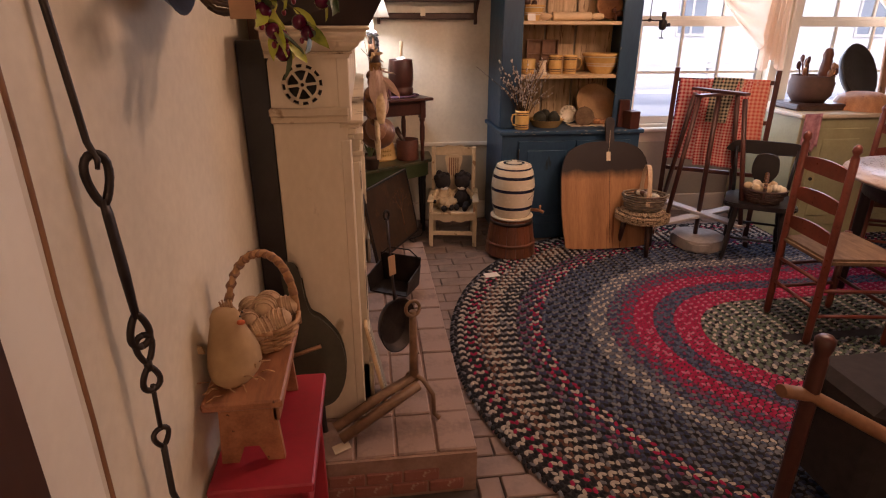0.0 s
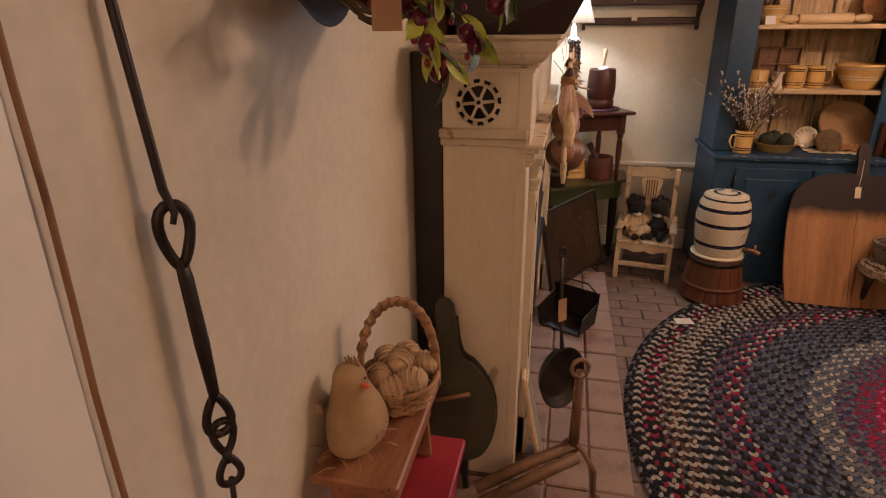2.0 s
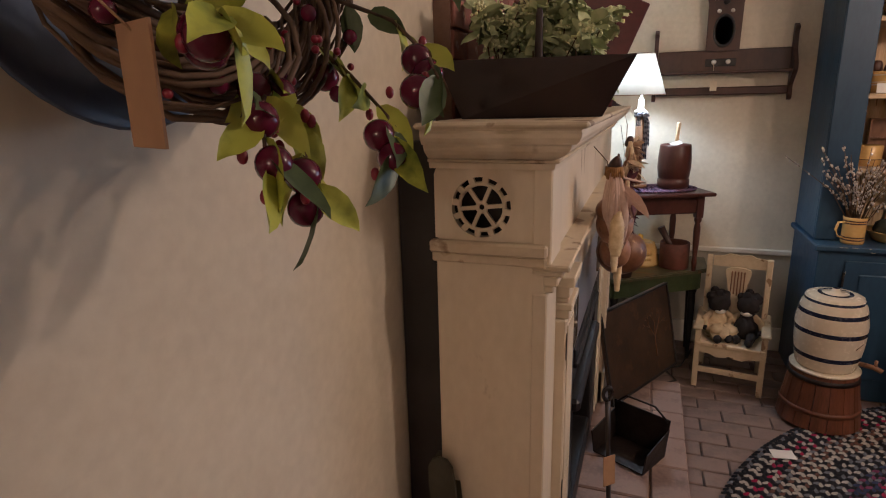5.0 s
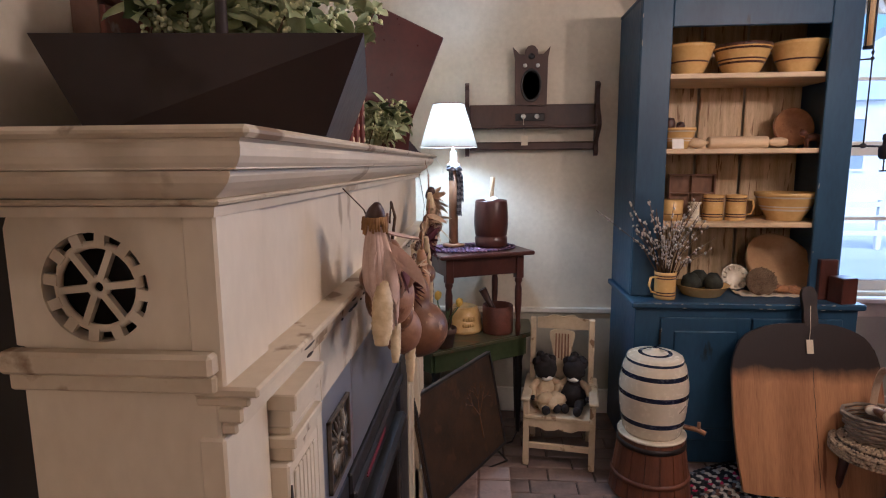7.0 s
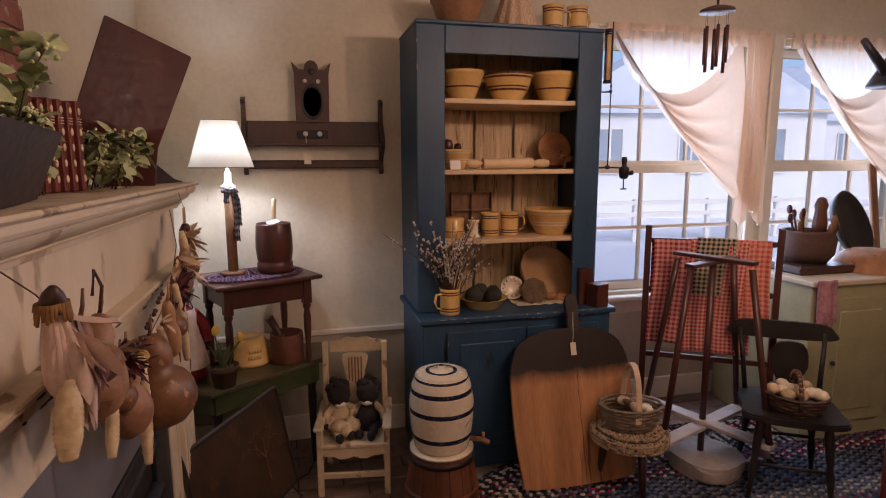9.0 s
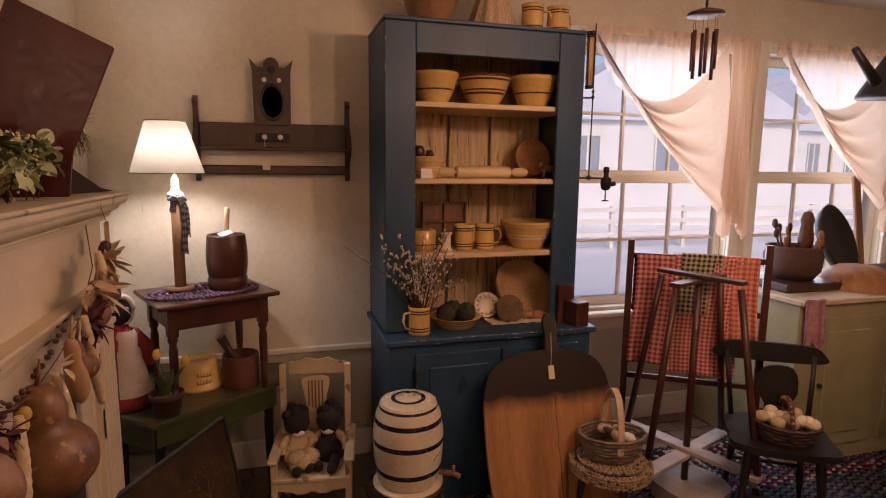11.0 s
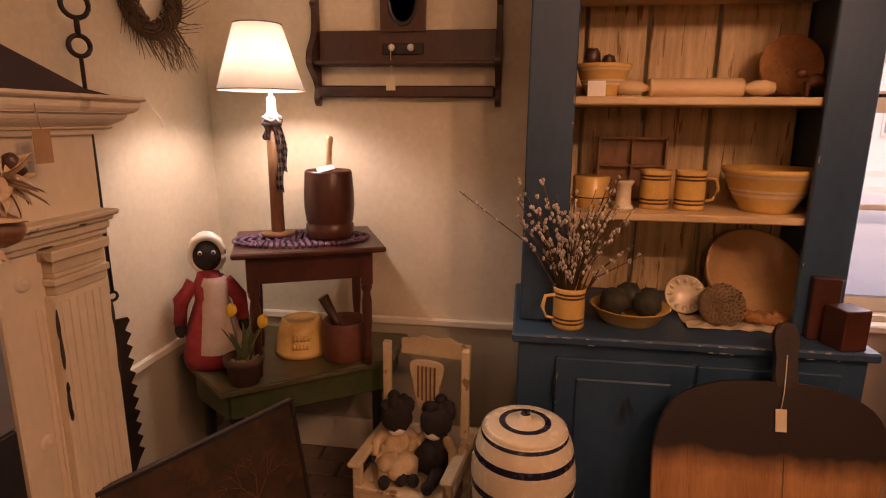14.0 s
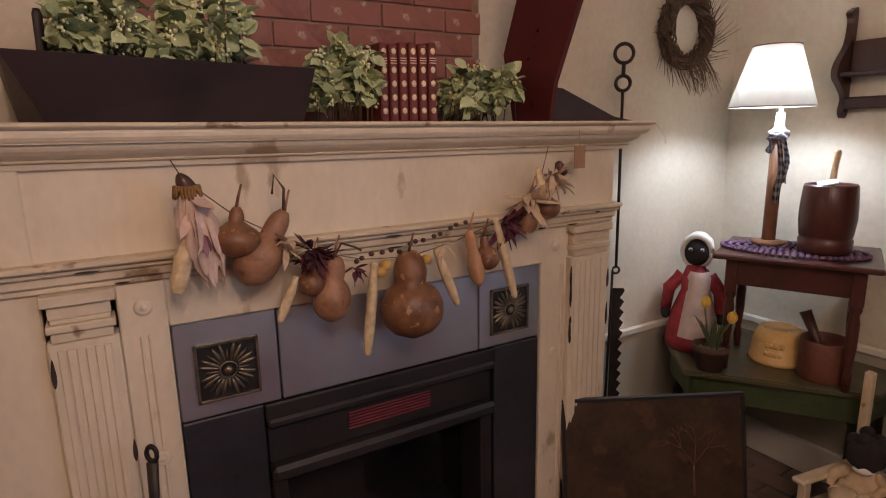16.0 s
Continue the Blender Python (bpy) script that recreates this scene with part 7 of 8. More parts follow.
# bracket with a clamp beside the window
CL = thing("clamp_bracket", "iron rod with a small clamp fixed to the cupboard's side", "bracket", (CX1 + 0.005, 3.30, 0))
bm = B()
tube(bm, [(0.079, -0.04, 2.16), (0.079, -0.04, 1.80), (0.077, -0.04, 1.436)], 0.0034, 8)
part("rod", bm, IRON, CL)
bm = B()
tube(bm, [(-0.005, -0.04, 1.430), (0.077, -0.04, 1.432), (0.175, -0.04, 1.428)], 0.0050, 8)
blob(bm, (0.077, -0.04, 1.433), (0.015, 0.012, 0.012), n=10)
part("arm", bm, IRON, CL)
bm = B()
tube(bm, [(-0.005, -0.04, 1.812), (0.079, -0.04, 1.816)], 0.0042, 8)
blob(bm, (0.079, -0.04, 1.818), (0.009, 0.009, 0.010), n=8)
blob(bm, (0.079, -0.04, 1.845), (0.007, 0.007, 0.010), n=8)
part("arm", bm, IRON, CL)
bm = B()
lathe(bm, [(0.0, -0.038), (0.014, -0.038), (0.024, -0.028), (0.027, 0.0), (0.026, 0.022), (0.013, 0.028), (0.012, 0.048), (0.015, 0.052), (0.015, 0.072), (0.010, 0.078), (0.0, 0.079)], 16, pose(0.175, -0.04, 1.408))
lathe(bm, [(0.0, 0.0), (0.011, 0.0), (0.012, 0.010), (0.013, 0.022), (0.0, 0.026)], 12, pose(0.198, -0.048, 1.400, 0, 80, 0))
clampbody = part("clamp", bm, IRON, CL)
bm = B()
tube(bm, [(0.175, -0.04, 1.372), (0.175, -0.04, 1.318)], 0.0034, 6)
tube(bm, [(0.158, -0.04, 1.318), (0.192, -0.04, 1.318)], 0.004, 6)
part("screw", bm, IRON, clampbody)
bm = B()
lathe(bm, [(0.0, 1.872), (0.016, 1.872), (0.016, 2.095), (0.0, 2.095)], 16, pose(0.056, -0.04, 0))
part("glass_tube", bm, surf("amber_glass", (0.50, 0.30, 0.10), (0.62, 0.42, 0.2), 10, 0.2), CL, "amber glass tube in a dark frame")
bm = B()
for z in (1.858, 1.866, 2.095, 2.106, 2.117):
    lathe(bm, [(0.0, z), (0.021, z), (0.021, z + 0.005), (0.0, z + 0.005)], 16, pose(0.056, -0.04, 0))
for k in range(4):
    a = 0.5 + k * 1.57
    tube(bm, [(0.056 + 0.019 * math.cos(a), -0.04 + 0.019 * math.sin(a), 1.860), (0.056 + 0.019 * math.cos(a), -0.04 + 0.019 * math.sin(a), 2.120)], 0.0022, 5)
part("tube_frame", bm, IRON, CL)

# ---- curtains and hanging things ----
SHEER = sheer("sheer_muslin", (0.80, 0.71, 0.62), 0.45, 0.55)
SWAG = sheer("muslin_swag", (0.74, 0.57, 0.42), 0.05, 0.30)


def cloth_grid(bm, f, nu, nv, mi=0, uv=None):
    vs = [[bm.verts.new(f(i / nu, j / nv)) for j in range(nv + 1)] for i in range(nu + 1)]
    lay = bm.loops.layers.uv.verify()
    for i in range(nu):
        for j in range(nv):
            q = ((i, j), (i + 1, j), (i + 1, j + 1), (i, j + 1))
            fc = bm.faces.new([vs[a][b] for a, b in q])
            fc.smooth, fc.material_index = True, mi
            for lp, (a, b) in zip(fc.loops, q):
                lp[lay].uv = (a / nu * (uv[0] if uv else 1), b / nv * (uv[1] if uv else 1))


def curtain(x0, x1, label):
    c = thing("swag_curtain", label, "curtain", (0, YB - 0.055, 0), group="swagged window curtains")
    w = x1 - x0

    def panel(s, t):
        u = 1 - s
        x = 2 * u * s * 0.36 + s * s * 0.84
        z = u * u * 2.20 + 2 * u * s * 1.50 + s * s * 2.19
        return (x0 + w * x, 0.008 * math.sin(95 * x) + 0.004 * math.sin(41 * x + 2 * t), 2.205 + (z - 0.03 - 2.205) * t)

    bm = B()
    cloth_grid(bm, panel, 90, 10)
    part("sheer_panel", bm, SHEER, c)

    def swag(s, t):
        """Folds hung from the rod's near end: each a sagging curve to the gathered side, lower and longer one by one."""
        cx, cz = 0.36 + 0.26 * t, 1.50 - 0.16 * t
        ex, ez = 0.84 + 0.16 * t, 2.19 - 1.06 * t
        u = 1 - s
        x = 2 * u * s * cx + s * s * ex
        z = u * u * 2.20 + 2 * u * s * cz + s * s * ez
        f = math.sin(math.pi * min(1.0, s * 1.1)) ** 0.6
        ripple = math.sin(t * 30 + 3.0 * s) * 0.032 * f + math.sin(t * 13 + 1.0 + 5 * s) * 0.022 * f
        return (x0 + w * x, -0.030 + ripple, z + 0.4 * ripple)

    bm = B()
    cloth_grid(bm, swag, 44, 90)
    part("swag", bm, SWAG, c)

    def tail(s, t):
        a = (s - 0.5) * 2
        wd = 0.095 - 0.02 * math.sin(math.pi * t) + 0.01 * t
        return (x1 - 0.045 + a * wd, -0.040 + 0.017 * math.sin(s * 27 + 2 * t) - 0.012 * math.cos(a), 2.205 - (1.10 + 0.05 * math.sin(s * 9)) * t)

    bm = B()
    cloth_grid(bm, tail, 56, 24)
    part("tail", bm, SWAG, c)

    def heading(s, t):
        return (x0 - 0.03 + (w + 0.10) * s, 0.004 + 0.009 * math.sin(90 * s + 0.6 * t) + 0.005 * math.sin(37 * s), 2.245 - 0.095 * t)

    bm = B()
    cloth_grid(bm, heading, 150, 5)
    part("heading", bm, SWAG, c, "gathered heading on the rod")
    bm = B()
    tube(bm, [(x0 - 0.06, 0.02, 2.215), (x1 + 0.10, 0.02, 2.215)], 0.007, 8)
    part("rod", bm, TRIM, c)
    return c


curtain(2.10, 3.12, "sheer pinkish muslin curtain swagged to one side of the window")
curtain(3.38, 4.42, "sheer pinkish muslin curtain swagged to one side of the window")
WC = thing("wind_chime", "small dark wind chime hanging from the ceiling by the window", "wind chime", (2.235, 2.9, 0))
bm = B()
tube(bm, [(0, 0, 2.495), (0, 0, 2.165)], 0.006, 6)
lathe(bm, [(0.0, 2.165), (0.03, 2.165), (0.075, 2.15), (0.078, 2.138), (0.0, 2.138)], 24)
part("cap", bm, DARKWOOD, WC)
for k in range(6):
    a = k * 1.047
    bm = B()
    tube(bm, [(0.05 * math.cos(a), 0.05 * math.sin(a), 2.14), (0.05 * math.cos(a), 0.05 * math.sin(a), 2.07)], 0.001, 4)
    tube(bm, [(0.05 * math.cos(a), 0.05 * math.sin(a), 2.075), (0.048 * math.cos(a), 0.048 * math.sin(a), 1.87 + 0.02 * (k % 3))], 0.008, 8)
    part("chime_rod", bm, REDWOOD, WC)
CN = thing("tin_funnel_can", "black tin oil can with a long spout hanging from the ceiling", "oil can", (3.37, 2.9, 0))
bm = B()
lathe(bm, [(0.0, 1.84), (0.155, 1.84), (0.155, 1.855), (0.03, 2.08), (0.025, 2.10), (0.0, 2.10)], 28)
part("body", bm, BLACK, CN)
bm = B()
tube(bm, [(-0.09, 0, 1.88), (-0.30, -0.02, 2.05)], [0.028, 0.016], 10)
part("spout", bm, BLACK, CN)
bm = B()
tube(bm, [(0, 0, 2.495), (0, 0, 2.10)], 0.004, 6)
part("hanger", bm, IRON, CN)

# ---- drying rack with checked towels ----
A, C = Vector((2.125, 3.18, 0)), Vector((2.645, 2.845, 0))
dv = (C - A).normalized()
DR = thing("drying_rack", "dark red wooden towel rack draped with checked cloths", "towel rack", m=Matrix.Translation((A.x, A.y, FZ + 0.001)) @ Matrix.Rotation(math.atan2(dv.y, dv.x), 4, "Z"))
WID, TOP = (C - A).length, 1.13 - FZ
for x in (0, WID):
    bm = B()
    box(bm, x - 0.016, x + 0.016, -0.014, 0.014, 0.0, TOP, 0.003)
    pst = part("post", bm, REDWOOD, DR)
    bm = B()
    box(bm, x - 0.014, x + 0.014, -0.15, 0.15, 0.0, 0.05, 0.004)
    part("foot", bm, REDWOOD, pst)
for z in (1.05 - FZ, 0.79 - FZ, 0.43 - FZ):
    bm = B()
    box(bm, 0.016, WID - 0.016, -0.009, 0.009, z - 0.014, z + 0.014, 0.003)
    part("rail", bm, REDWOOD, DR)
RZ = Matrix.Translation((A.x, A.y, FZ)) @ Matrix.Rotation(math.atan2(dv.y, dv.x), 4, "Z")


def towel(x0, x1, drop, back, mat, off, label, name="checked_towel", seed=0):
    def f(s, t):
        x = x0 + (x1 - x0) * s
        L = (drop + back) * t - back
        wav = 0.010 * math.sin(9 * s + seed) * min(1, abs(L) * 4) + 0.004 * math.sin(23 * s + seed)
        if L < 0:
            return (x, 0.016 + off * 0.5 - wav, 1.066 - FZ + off + L)
        return (x + 0.012 * math.sin(6 * L + seed), -0.016 - off - wav - 0.02 * L, 1.066 - FZ + off - L)

    bm = B()
    cloth_grid(bm, f, 40, 44, uv=(abs(x1 - x0) * 10, (drop + back) * 10))
    ob = whole(name, bm, mat, label, "towel", m=RZ, group="towels on the rack")
    ob.modifiers.new("thick", "SOLIDIFY").thickness = 0.003


towel(0.02, 0.22, 0.56, 0.30, gingham("red_gingham", (0.36, 0.018, 0.024), (0.62, 0.36, 0.31), 4.0), 0.004, "red and cream checked towel hanging on the rack", seed=1)
towel(0.20, WID - 0.10, 0.60, 0.32, gingham("red_check", (0.42, 0.024, 0.026), (0.66, 0.40, 0.33), 5.0), 0.008, "red and cream checked towel hanging on the rack", seed=2)
towel(0.24, 0.42, 0.30, 0.22, gingham("black_check", (0.02, 0.018, 0.016), (0.52, 0.44, 0.30), 4.4), 0.014, "black and cream checked cloth on the rack", seed=3)
towel(WID - 0.20, WID - 0.03, 0.40, 0.25, gingham("coral_check", (0.52, 0.09, 0.055), (0.68, 0.36, 0.25), 4.0), 0.006, "coral checked towel hanging on the rack", seed=4)

# ---- yarn winder ----
YW = thing("yarn_winder", "dark red wooden yarn winder with crossed arms on a round base", "yarn winder", (2.235, 2.815, FZ + 0.021), 21)
bm = B()
slab(bm, hull([(-0.15, -0.15), (0.02, -0.19), (0.16, -0.13), (0.15, 0.06), (0.06, 0.15), (-0.08, 0.14), (-0.15, 0.02)], 28), 0.075, pose(0, 0, 0), bev=0.016)
part("base_block", bm, surf("grey_stone", (0.24, 0.21, 0.19), (0.38, 0.34, 0.31), 10, 0.85, bump=0.3), YW, "rough grey base block")
bm = B()
tube(bm, [(0, 0, 0.06), (0, 0, 1.02)], 0.016, 10)
part("centre_post", bm, REDWOOD, YW)
WZ = 0.20
for k in range(2):
    bm = B()
    box(bm, -0.34, 0.34, -0.036, 0.036, WZ + 0.021 * k, WZ + 0.02 + 0.021 * k, 0.003, m=Matrix.Rotation(k * math.pi / 2, 4, "Z"))
    part("lower_arm", bm, surf("greyed_wood", (0.30, 0.26, 0.24), (0.47, 0.42, 0.39), 10, 0.5, bump=0.1), YW, "greyish flat arm")
    bm = B()
    box(bm, -0.20, 0.20, -0.026, 0.026, 1.02 + 0.019 * k, 1.038 + 0.019 * k, 0.003, m=Matrix.Rotation(k * math.pi / 2, 4, "Z"))
    part("upper_arm", bm, REDWOOD, YW)
for k in range(4):
    a = k * math.pi / 2
    bm = B()
    tube(bm, [(0.185 * math.cos(a), 0.185 * math.sin(a), 1.02), (0.32 * math.cos(a), 0.32 * math.sin(a), WZ + 0.04)], 0.0155, 8)
    part("slanted_bar", bm, REDWOOD, YW)

# ---- braided stool with a gourd basket ----
BS = thing("braided_stool", "low dark wooden stool with a braided cloth seat", "stool", (1.785, 2.745, FZ + 0.021))
BRTAN = surf("brown_braid", (0.05, 0.03, 0.018), (0.34, 0.24, 0.14), 60, 0.95, bump=0.3, vary=0.35)
bm = B()
lathe(bm, [(0.0, 0.255), (0.15, 0.255), (0.155, 0.27), (0.0, 0.275)], 28)
part("seat_board", bm, DARKWOOD, BS)
bm = B()
for i in range(6):
    r = 0.03 + 0.026 * i
    n = int(2 * math.pi * r / 0.016)
    for k in range(n):
        a = 2 * math.pi * k / n
        for s in (-1, 1):
            blob(bm, ((r + s * 0.006) * math.cos(a), (r + s * 0.006) * math.sin(a), 0.283 - (0.012 if i == 5 else 0)), (0.012, 0.007, 0.008), (0, 0, math.degrees(a) + 90 + s * 38), 6)
for i in range(2):
    n = 64
    for k in range(n):
        a = 2 * math.pi * k / n
        for s in (-1, 1):
            blob(bm, (0.172 * math.cos(a), 0.172 * math.sin(a), 0.262 - 0.022 * i + s * 0.006), (0.012, 0.006, 0.007), (s * 30, 0, math.degrees(a) + 90), 6)
part("braided_cover", bm, BRTAN, BS, "brown and black braided cover")
for k in range(3):
    a = 0.5 + k * 2.094
    bm = B()
    tube(bm, [(0.10 * math.cos(a), 0.10 * math.sin(a), 0.255), (0.135 * math.cos(a), 0.135 * math.sin(a), 0.0)], [0.02, 0.015], 10)
    part("leg", bm, DARKWOOD, BS)
GREYWICK = surf("grey_splint", (0.10, 0.075, 0.05), (0.24, 0.18, 0.12), 24, 0.8, bump=0.3)
basket("splint_basket", "oval splint basket with a tall bent handle holding dried gourds", (1.785, 2.745, FZ + 0.315), 0.105, 0.10, 0.30, GREYWICK, 7, 1.35, -12, 0.013)
bm = B()
for k in range(9):
    blob(bm, (random.uniform(-0.09, 0.09), random.uniform(-0.06, 0.06), 0.0), (random.uniform(0.03, 0.055), 0.02, 0.02), (random.uniform(-20, 20), random.uniform(-20, 20), random.uniform(0, 180)), 10, mi=k % 3)
whole("dried_gourds", bm, [HUSK, STONEWARE, GOURD], "pale and tan dried gourds heaped in the basket", "gourds", (1.785, 2.745, FZ + 0.415), -33)["kind"] = "stuff"

# ---- black side chair with a basket ----
BC = thing("black_chair", "black painted plank-seat side chair on the rug", "chair", (2.485, 2.565, FZ + 0.021), -33)
BC.scale = (0.92, 0.92, 0.92)
bm = B()
slab(bm, hull([(-0.19, -0.20), (0.19, -0.20), (0.215, -0.05), (0.19, 0.17), (0.0, 0.20), (-0.19, 0.17), (-0.215, -0.05)], 36), 0.032, pose(0, 0, 0.40), bev=0.008)
part("seat", bm, BLACK, BC)
for sx in (-1, 1):
    for sy in (-1, 1):
        bm = B()
        lathe(bm, [(0.0, 0.0), (0.010, 0.0), (0.014, 0.08), (0.020, 0.16), (0.013, 0.20), (0.019, 0.24), (0.022, 0.34), (0.016, 0.41), (0.0, 0.41)], 12, Matrix.Translation((sx * 0.175, sy * 0.175, 0)) @ Matrix.Shear("XY", 4, (-0.08 * sx, -0.08 * sy)))
        part("leg", bm, BLACK, BC)
    bm = B()
    tube(bm, [(sx * 0.17, 0.16, 0.42), (sx * 0.185, 0.20, 0.60), (sx * 0.20, 0.25, 0.74)], [0.013, 0.012, 0.011], 10)
    part("back_post", bm, BLACK, BC)
bm = B()
slab(bm, hull([(-0.225, 0.70), (0.225, 0.70), (0.24, 0.755), (0.18, 0.785), (0.0, 0.79), (-0.18, 0.785), (-0.24, 0.755)], 34), 0.02, Matrix.Translation((0, 0.27, 0)) @ UPR)
part("crest_rail", bm, BLACK, BC)
bm = B()
slab(bm, hull([(-0.055, 0.43), (0.055, 0.43), (0.05, 0.52), (0.085, 0.60), (0.06, 0.71), (-0.06, 0.71), (-0.085, 0.60), (-0.05, 0.52)], 30), 0.012, Matrix.Shear("XZ", 4, (0, 0.25)) @ Matrix.Translation((0, 0.065, 0)) @ UPR)
part("back_splat", bm, BLACK, BC)
for z, y in ((0.17, -0.16), (0.20, 0.16)):
    bm = B()
    tube(bm, [(-0.16, y, z), (0.16, y, z)], 0.009, 8)
    part("stretcher", bm, BLACK, BC)
DKW = surf("dark_wicker", (0.035, 0.018, 0.014), (0.10, 0.055, 0.04), 24, 0.7, bump=0.3)
basket("dark_basket", "dark wicker basket with arched handle on the black chair", (2.455, 2.500, FZ + 0.420), 0.115, 0.078, 0.175, DKW, 6, 1.1, -35)
bm = B()
for k in range(16):
    blob(bm, (random.uniform(-0.09, 0.09), random.uniform(-0.08, 0.08), random.uniform(0, 0.02)), (0.032, 0.026, 0.026), (0, random.uniform(-30, 30), random.uniform(0, 180)), 10, mi=k % 2)
whole("wool_balls", bm, [STONEWARE, TANCLOTH], "cream and tan wool bundles filling the basket", "wool", (2.455, 2.500, FZ + 0.500))["kind"] = "stuff"

# ---- dry sink with kitchen things ----
SINKGREEN = surf("sink_paint", (0.30, 0.29, 0.15), (0.40, 0.38, 0.21), 6, 0.55, bump=0.08)
DS = thing("dry_sink", "pale green painted dry sink cabinet under the window", "cabinet", (2.92, 2.88, FZ + 0.001))
sx, sy, sz = 1.55, 0.70, 0.84 - FZ
bm = B()
box(bm, 0, sx, 0.012, sy, 0.0, sz - 0.03, 0.004)
part("body", bm, SINKGREEN, DS)
bm = B()
box(bm, -0.02, sx + 0.02, -0.012, sy, sz - 0.03, sz, 0.006)
part("top", bm, surf("sink_top", (0.50, 0.43, 0.30), (0.62, 0.54, 0.40), 6, 0.5, bump=0.08), DS)
for x0 in (0.12, 0.62, 1.06):
    bm = B()
    box(bm, x0, x0 + 0.40, 0.0, 0.013, 0.10, sz - 0.10, 0.003)
    box(bm, x0 + 0.06, x0 + 0.34, -0.008, 0.002, 0.17, sz - 0.17, 0.006)
    d = part("door", bm, SINKGREEN, DS)
    bm = B()
    blob(bm, (x0 + 0.03, -0.012, 0.45), (0.012, 0.014, 0.012), n=10)
    part("knob", bm, IRON, d)
SKZ = 0.842
bm = B()
box(bm, -0.19, 0.19, -0.15, 0.15, 0.0, 0.045, 0.01)
whole("wooden_tray", bm, DARKWOOD, "dark wooden tray on the dry sink", "tray", (3.16, 3.17, SKZ))
CP = thing("crock_pot", "brown stoneware pot full of wooden spoons", "pot", (3.17, 3.19, SKZ + 0.0455))
bm = B()
lathe(bm, [(0.0, 0.0), (0.105, 0.0), (0.14, 0.05), (0.148, 0.13), (0.135, 0.165), (0.14, 0.18), (0.13, 0.182), (0.125, 0.16), (0.10, 0.02), (0.0, 0.015)], 32)
part("body", bm, TERRA, CP)
for k in range(14):
    a = random.uniform(0, 6.28)
    b0 = Vector((0.06 * math.cos(a), 0.06 * math.sin(a), 0.05))
    t = Vector((0.13 * math.cos(a), 0.13 * math.sin(a), random.uniform(0.20, 0.29)))
    bm = B()
    tube(bm, [b0, t], 0.006, 6)
    blob(bm, t, (0.018, 0.012, 0.028), (0, 0, math.degrees(a)), 10)
    part("wooden_spoon", bm, BROWNWOOD if k % 2 else REDWOOD, CP)
bm = B()
lathe(bm, [(0.0, 0.0), (0.035, 0.0), (0.04, 0.08), (0.03, 0.16), (0.036, 0.19), (0.022, 0.23), (0.0, 0.24)], 14, pose(0.10, 0.02, 0.13))
part("carved_figure", bm, BUCKETWOOD, CP)
bm = B()
lathe(bm, [(0.0, 0.012), (0.18, 0.012), (0.205, 0.05), (0.215, 0.05), (0.19, 0.0), (0.0, 0.0)], 40)
whole("black_tray", bm, BLACK, "large round black tole tray leaning against the window", "tray", m=pose(3.64, 3.36, SKZ + 0.218, 68, 0, 20))
bm = B()
lathe(bm, [(0.205, 0.0), (0.20, 0.02), (0.16, 0.085), (0.10, 0.115), (0.0, 0.125)], 36)
whole("dough_bowl", bm, PEEL, "upturned pale wooden dough bowl on the dry sink", "bowl", (3.52, 3.08, SKZ + 0.001))
bm = B()
lathe(bm, [(0.0, 0.0), (0.15, 0.0), (0.22, 0.06), (0.228, 0.065), (0.215, 0.065), (0.0, 0.02)], 32)
whole("dark_pan", bm, IRON, "wide dark iron pan on the dry sink", "pan", (4.0, 3.12, SKZ + 0.001))
bm = B()
box(bm, -0.03, 0.03, -0.012, 0.012, 0.0, 0.62, 0.006, m=pose(3.98, 3.42, SKZ + 0.001, -14, 6, 0))
whole("wooden_paddle", bm, BROWNWOOD, "flat wooden paddle leaning at the window", "paddle")


def shawl(s, t):
    return (2.915 + 0.13 * s, 2.862 + 0.008 * math.sin(9 * s) - 0.012 * t, SKZ + 0.006 - 0.24 * t - 0.02 * math.sin(12 * s) * t)


bm = B()
cloth_grid(bm, shawl, 16, 14, uv=(1.5, 2.4))
cl = whole("pink_shawl", bm, surf("mauve_wool", (0.30, 0.12, 0.16), (0.46, 0.24, 0.27), 30, 0.95, bump=0.3), "mauve woven shawl hanging over the sink's edge", "shawl")
cl.modifiers.new("thick", "SOLIDIFY").thickness = 0.006

# ---- ladder-back chairs, round table, low chair ----
CHRED = surf("chair_red_stain", (0.085, 0.020, 0.012), (0.18, 0.045, 0.026), 8, 0.32, bump=0.06)
RUSH = surf("rush_seat", (0.11, 0.065, 0.035), (0.22, 0.14, 0.08), 12, 0.85, bump=0.3, stretch=(4, 1, 1))


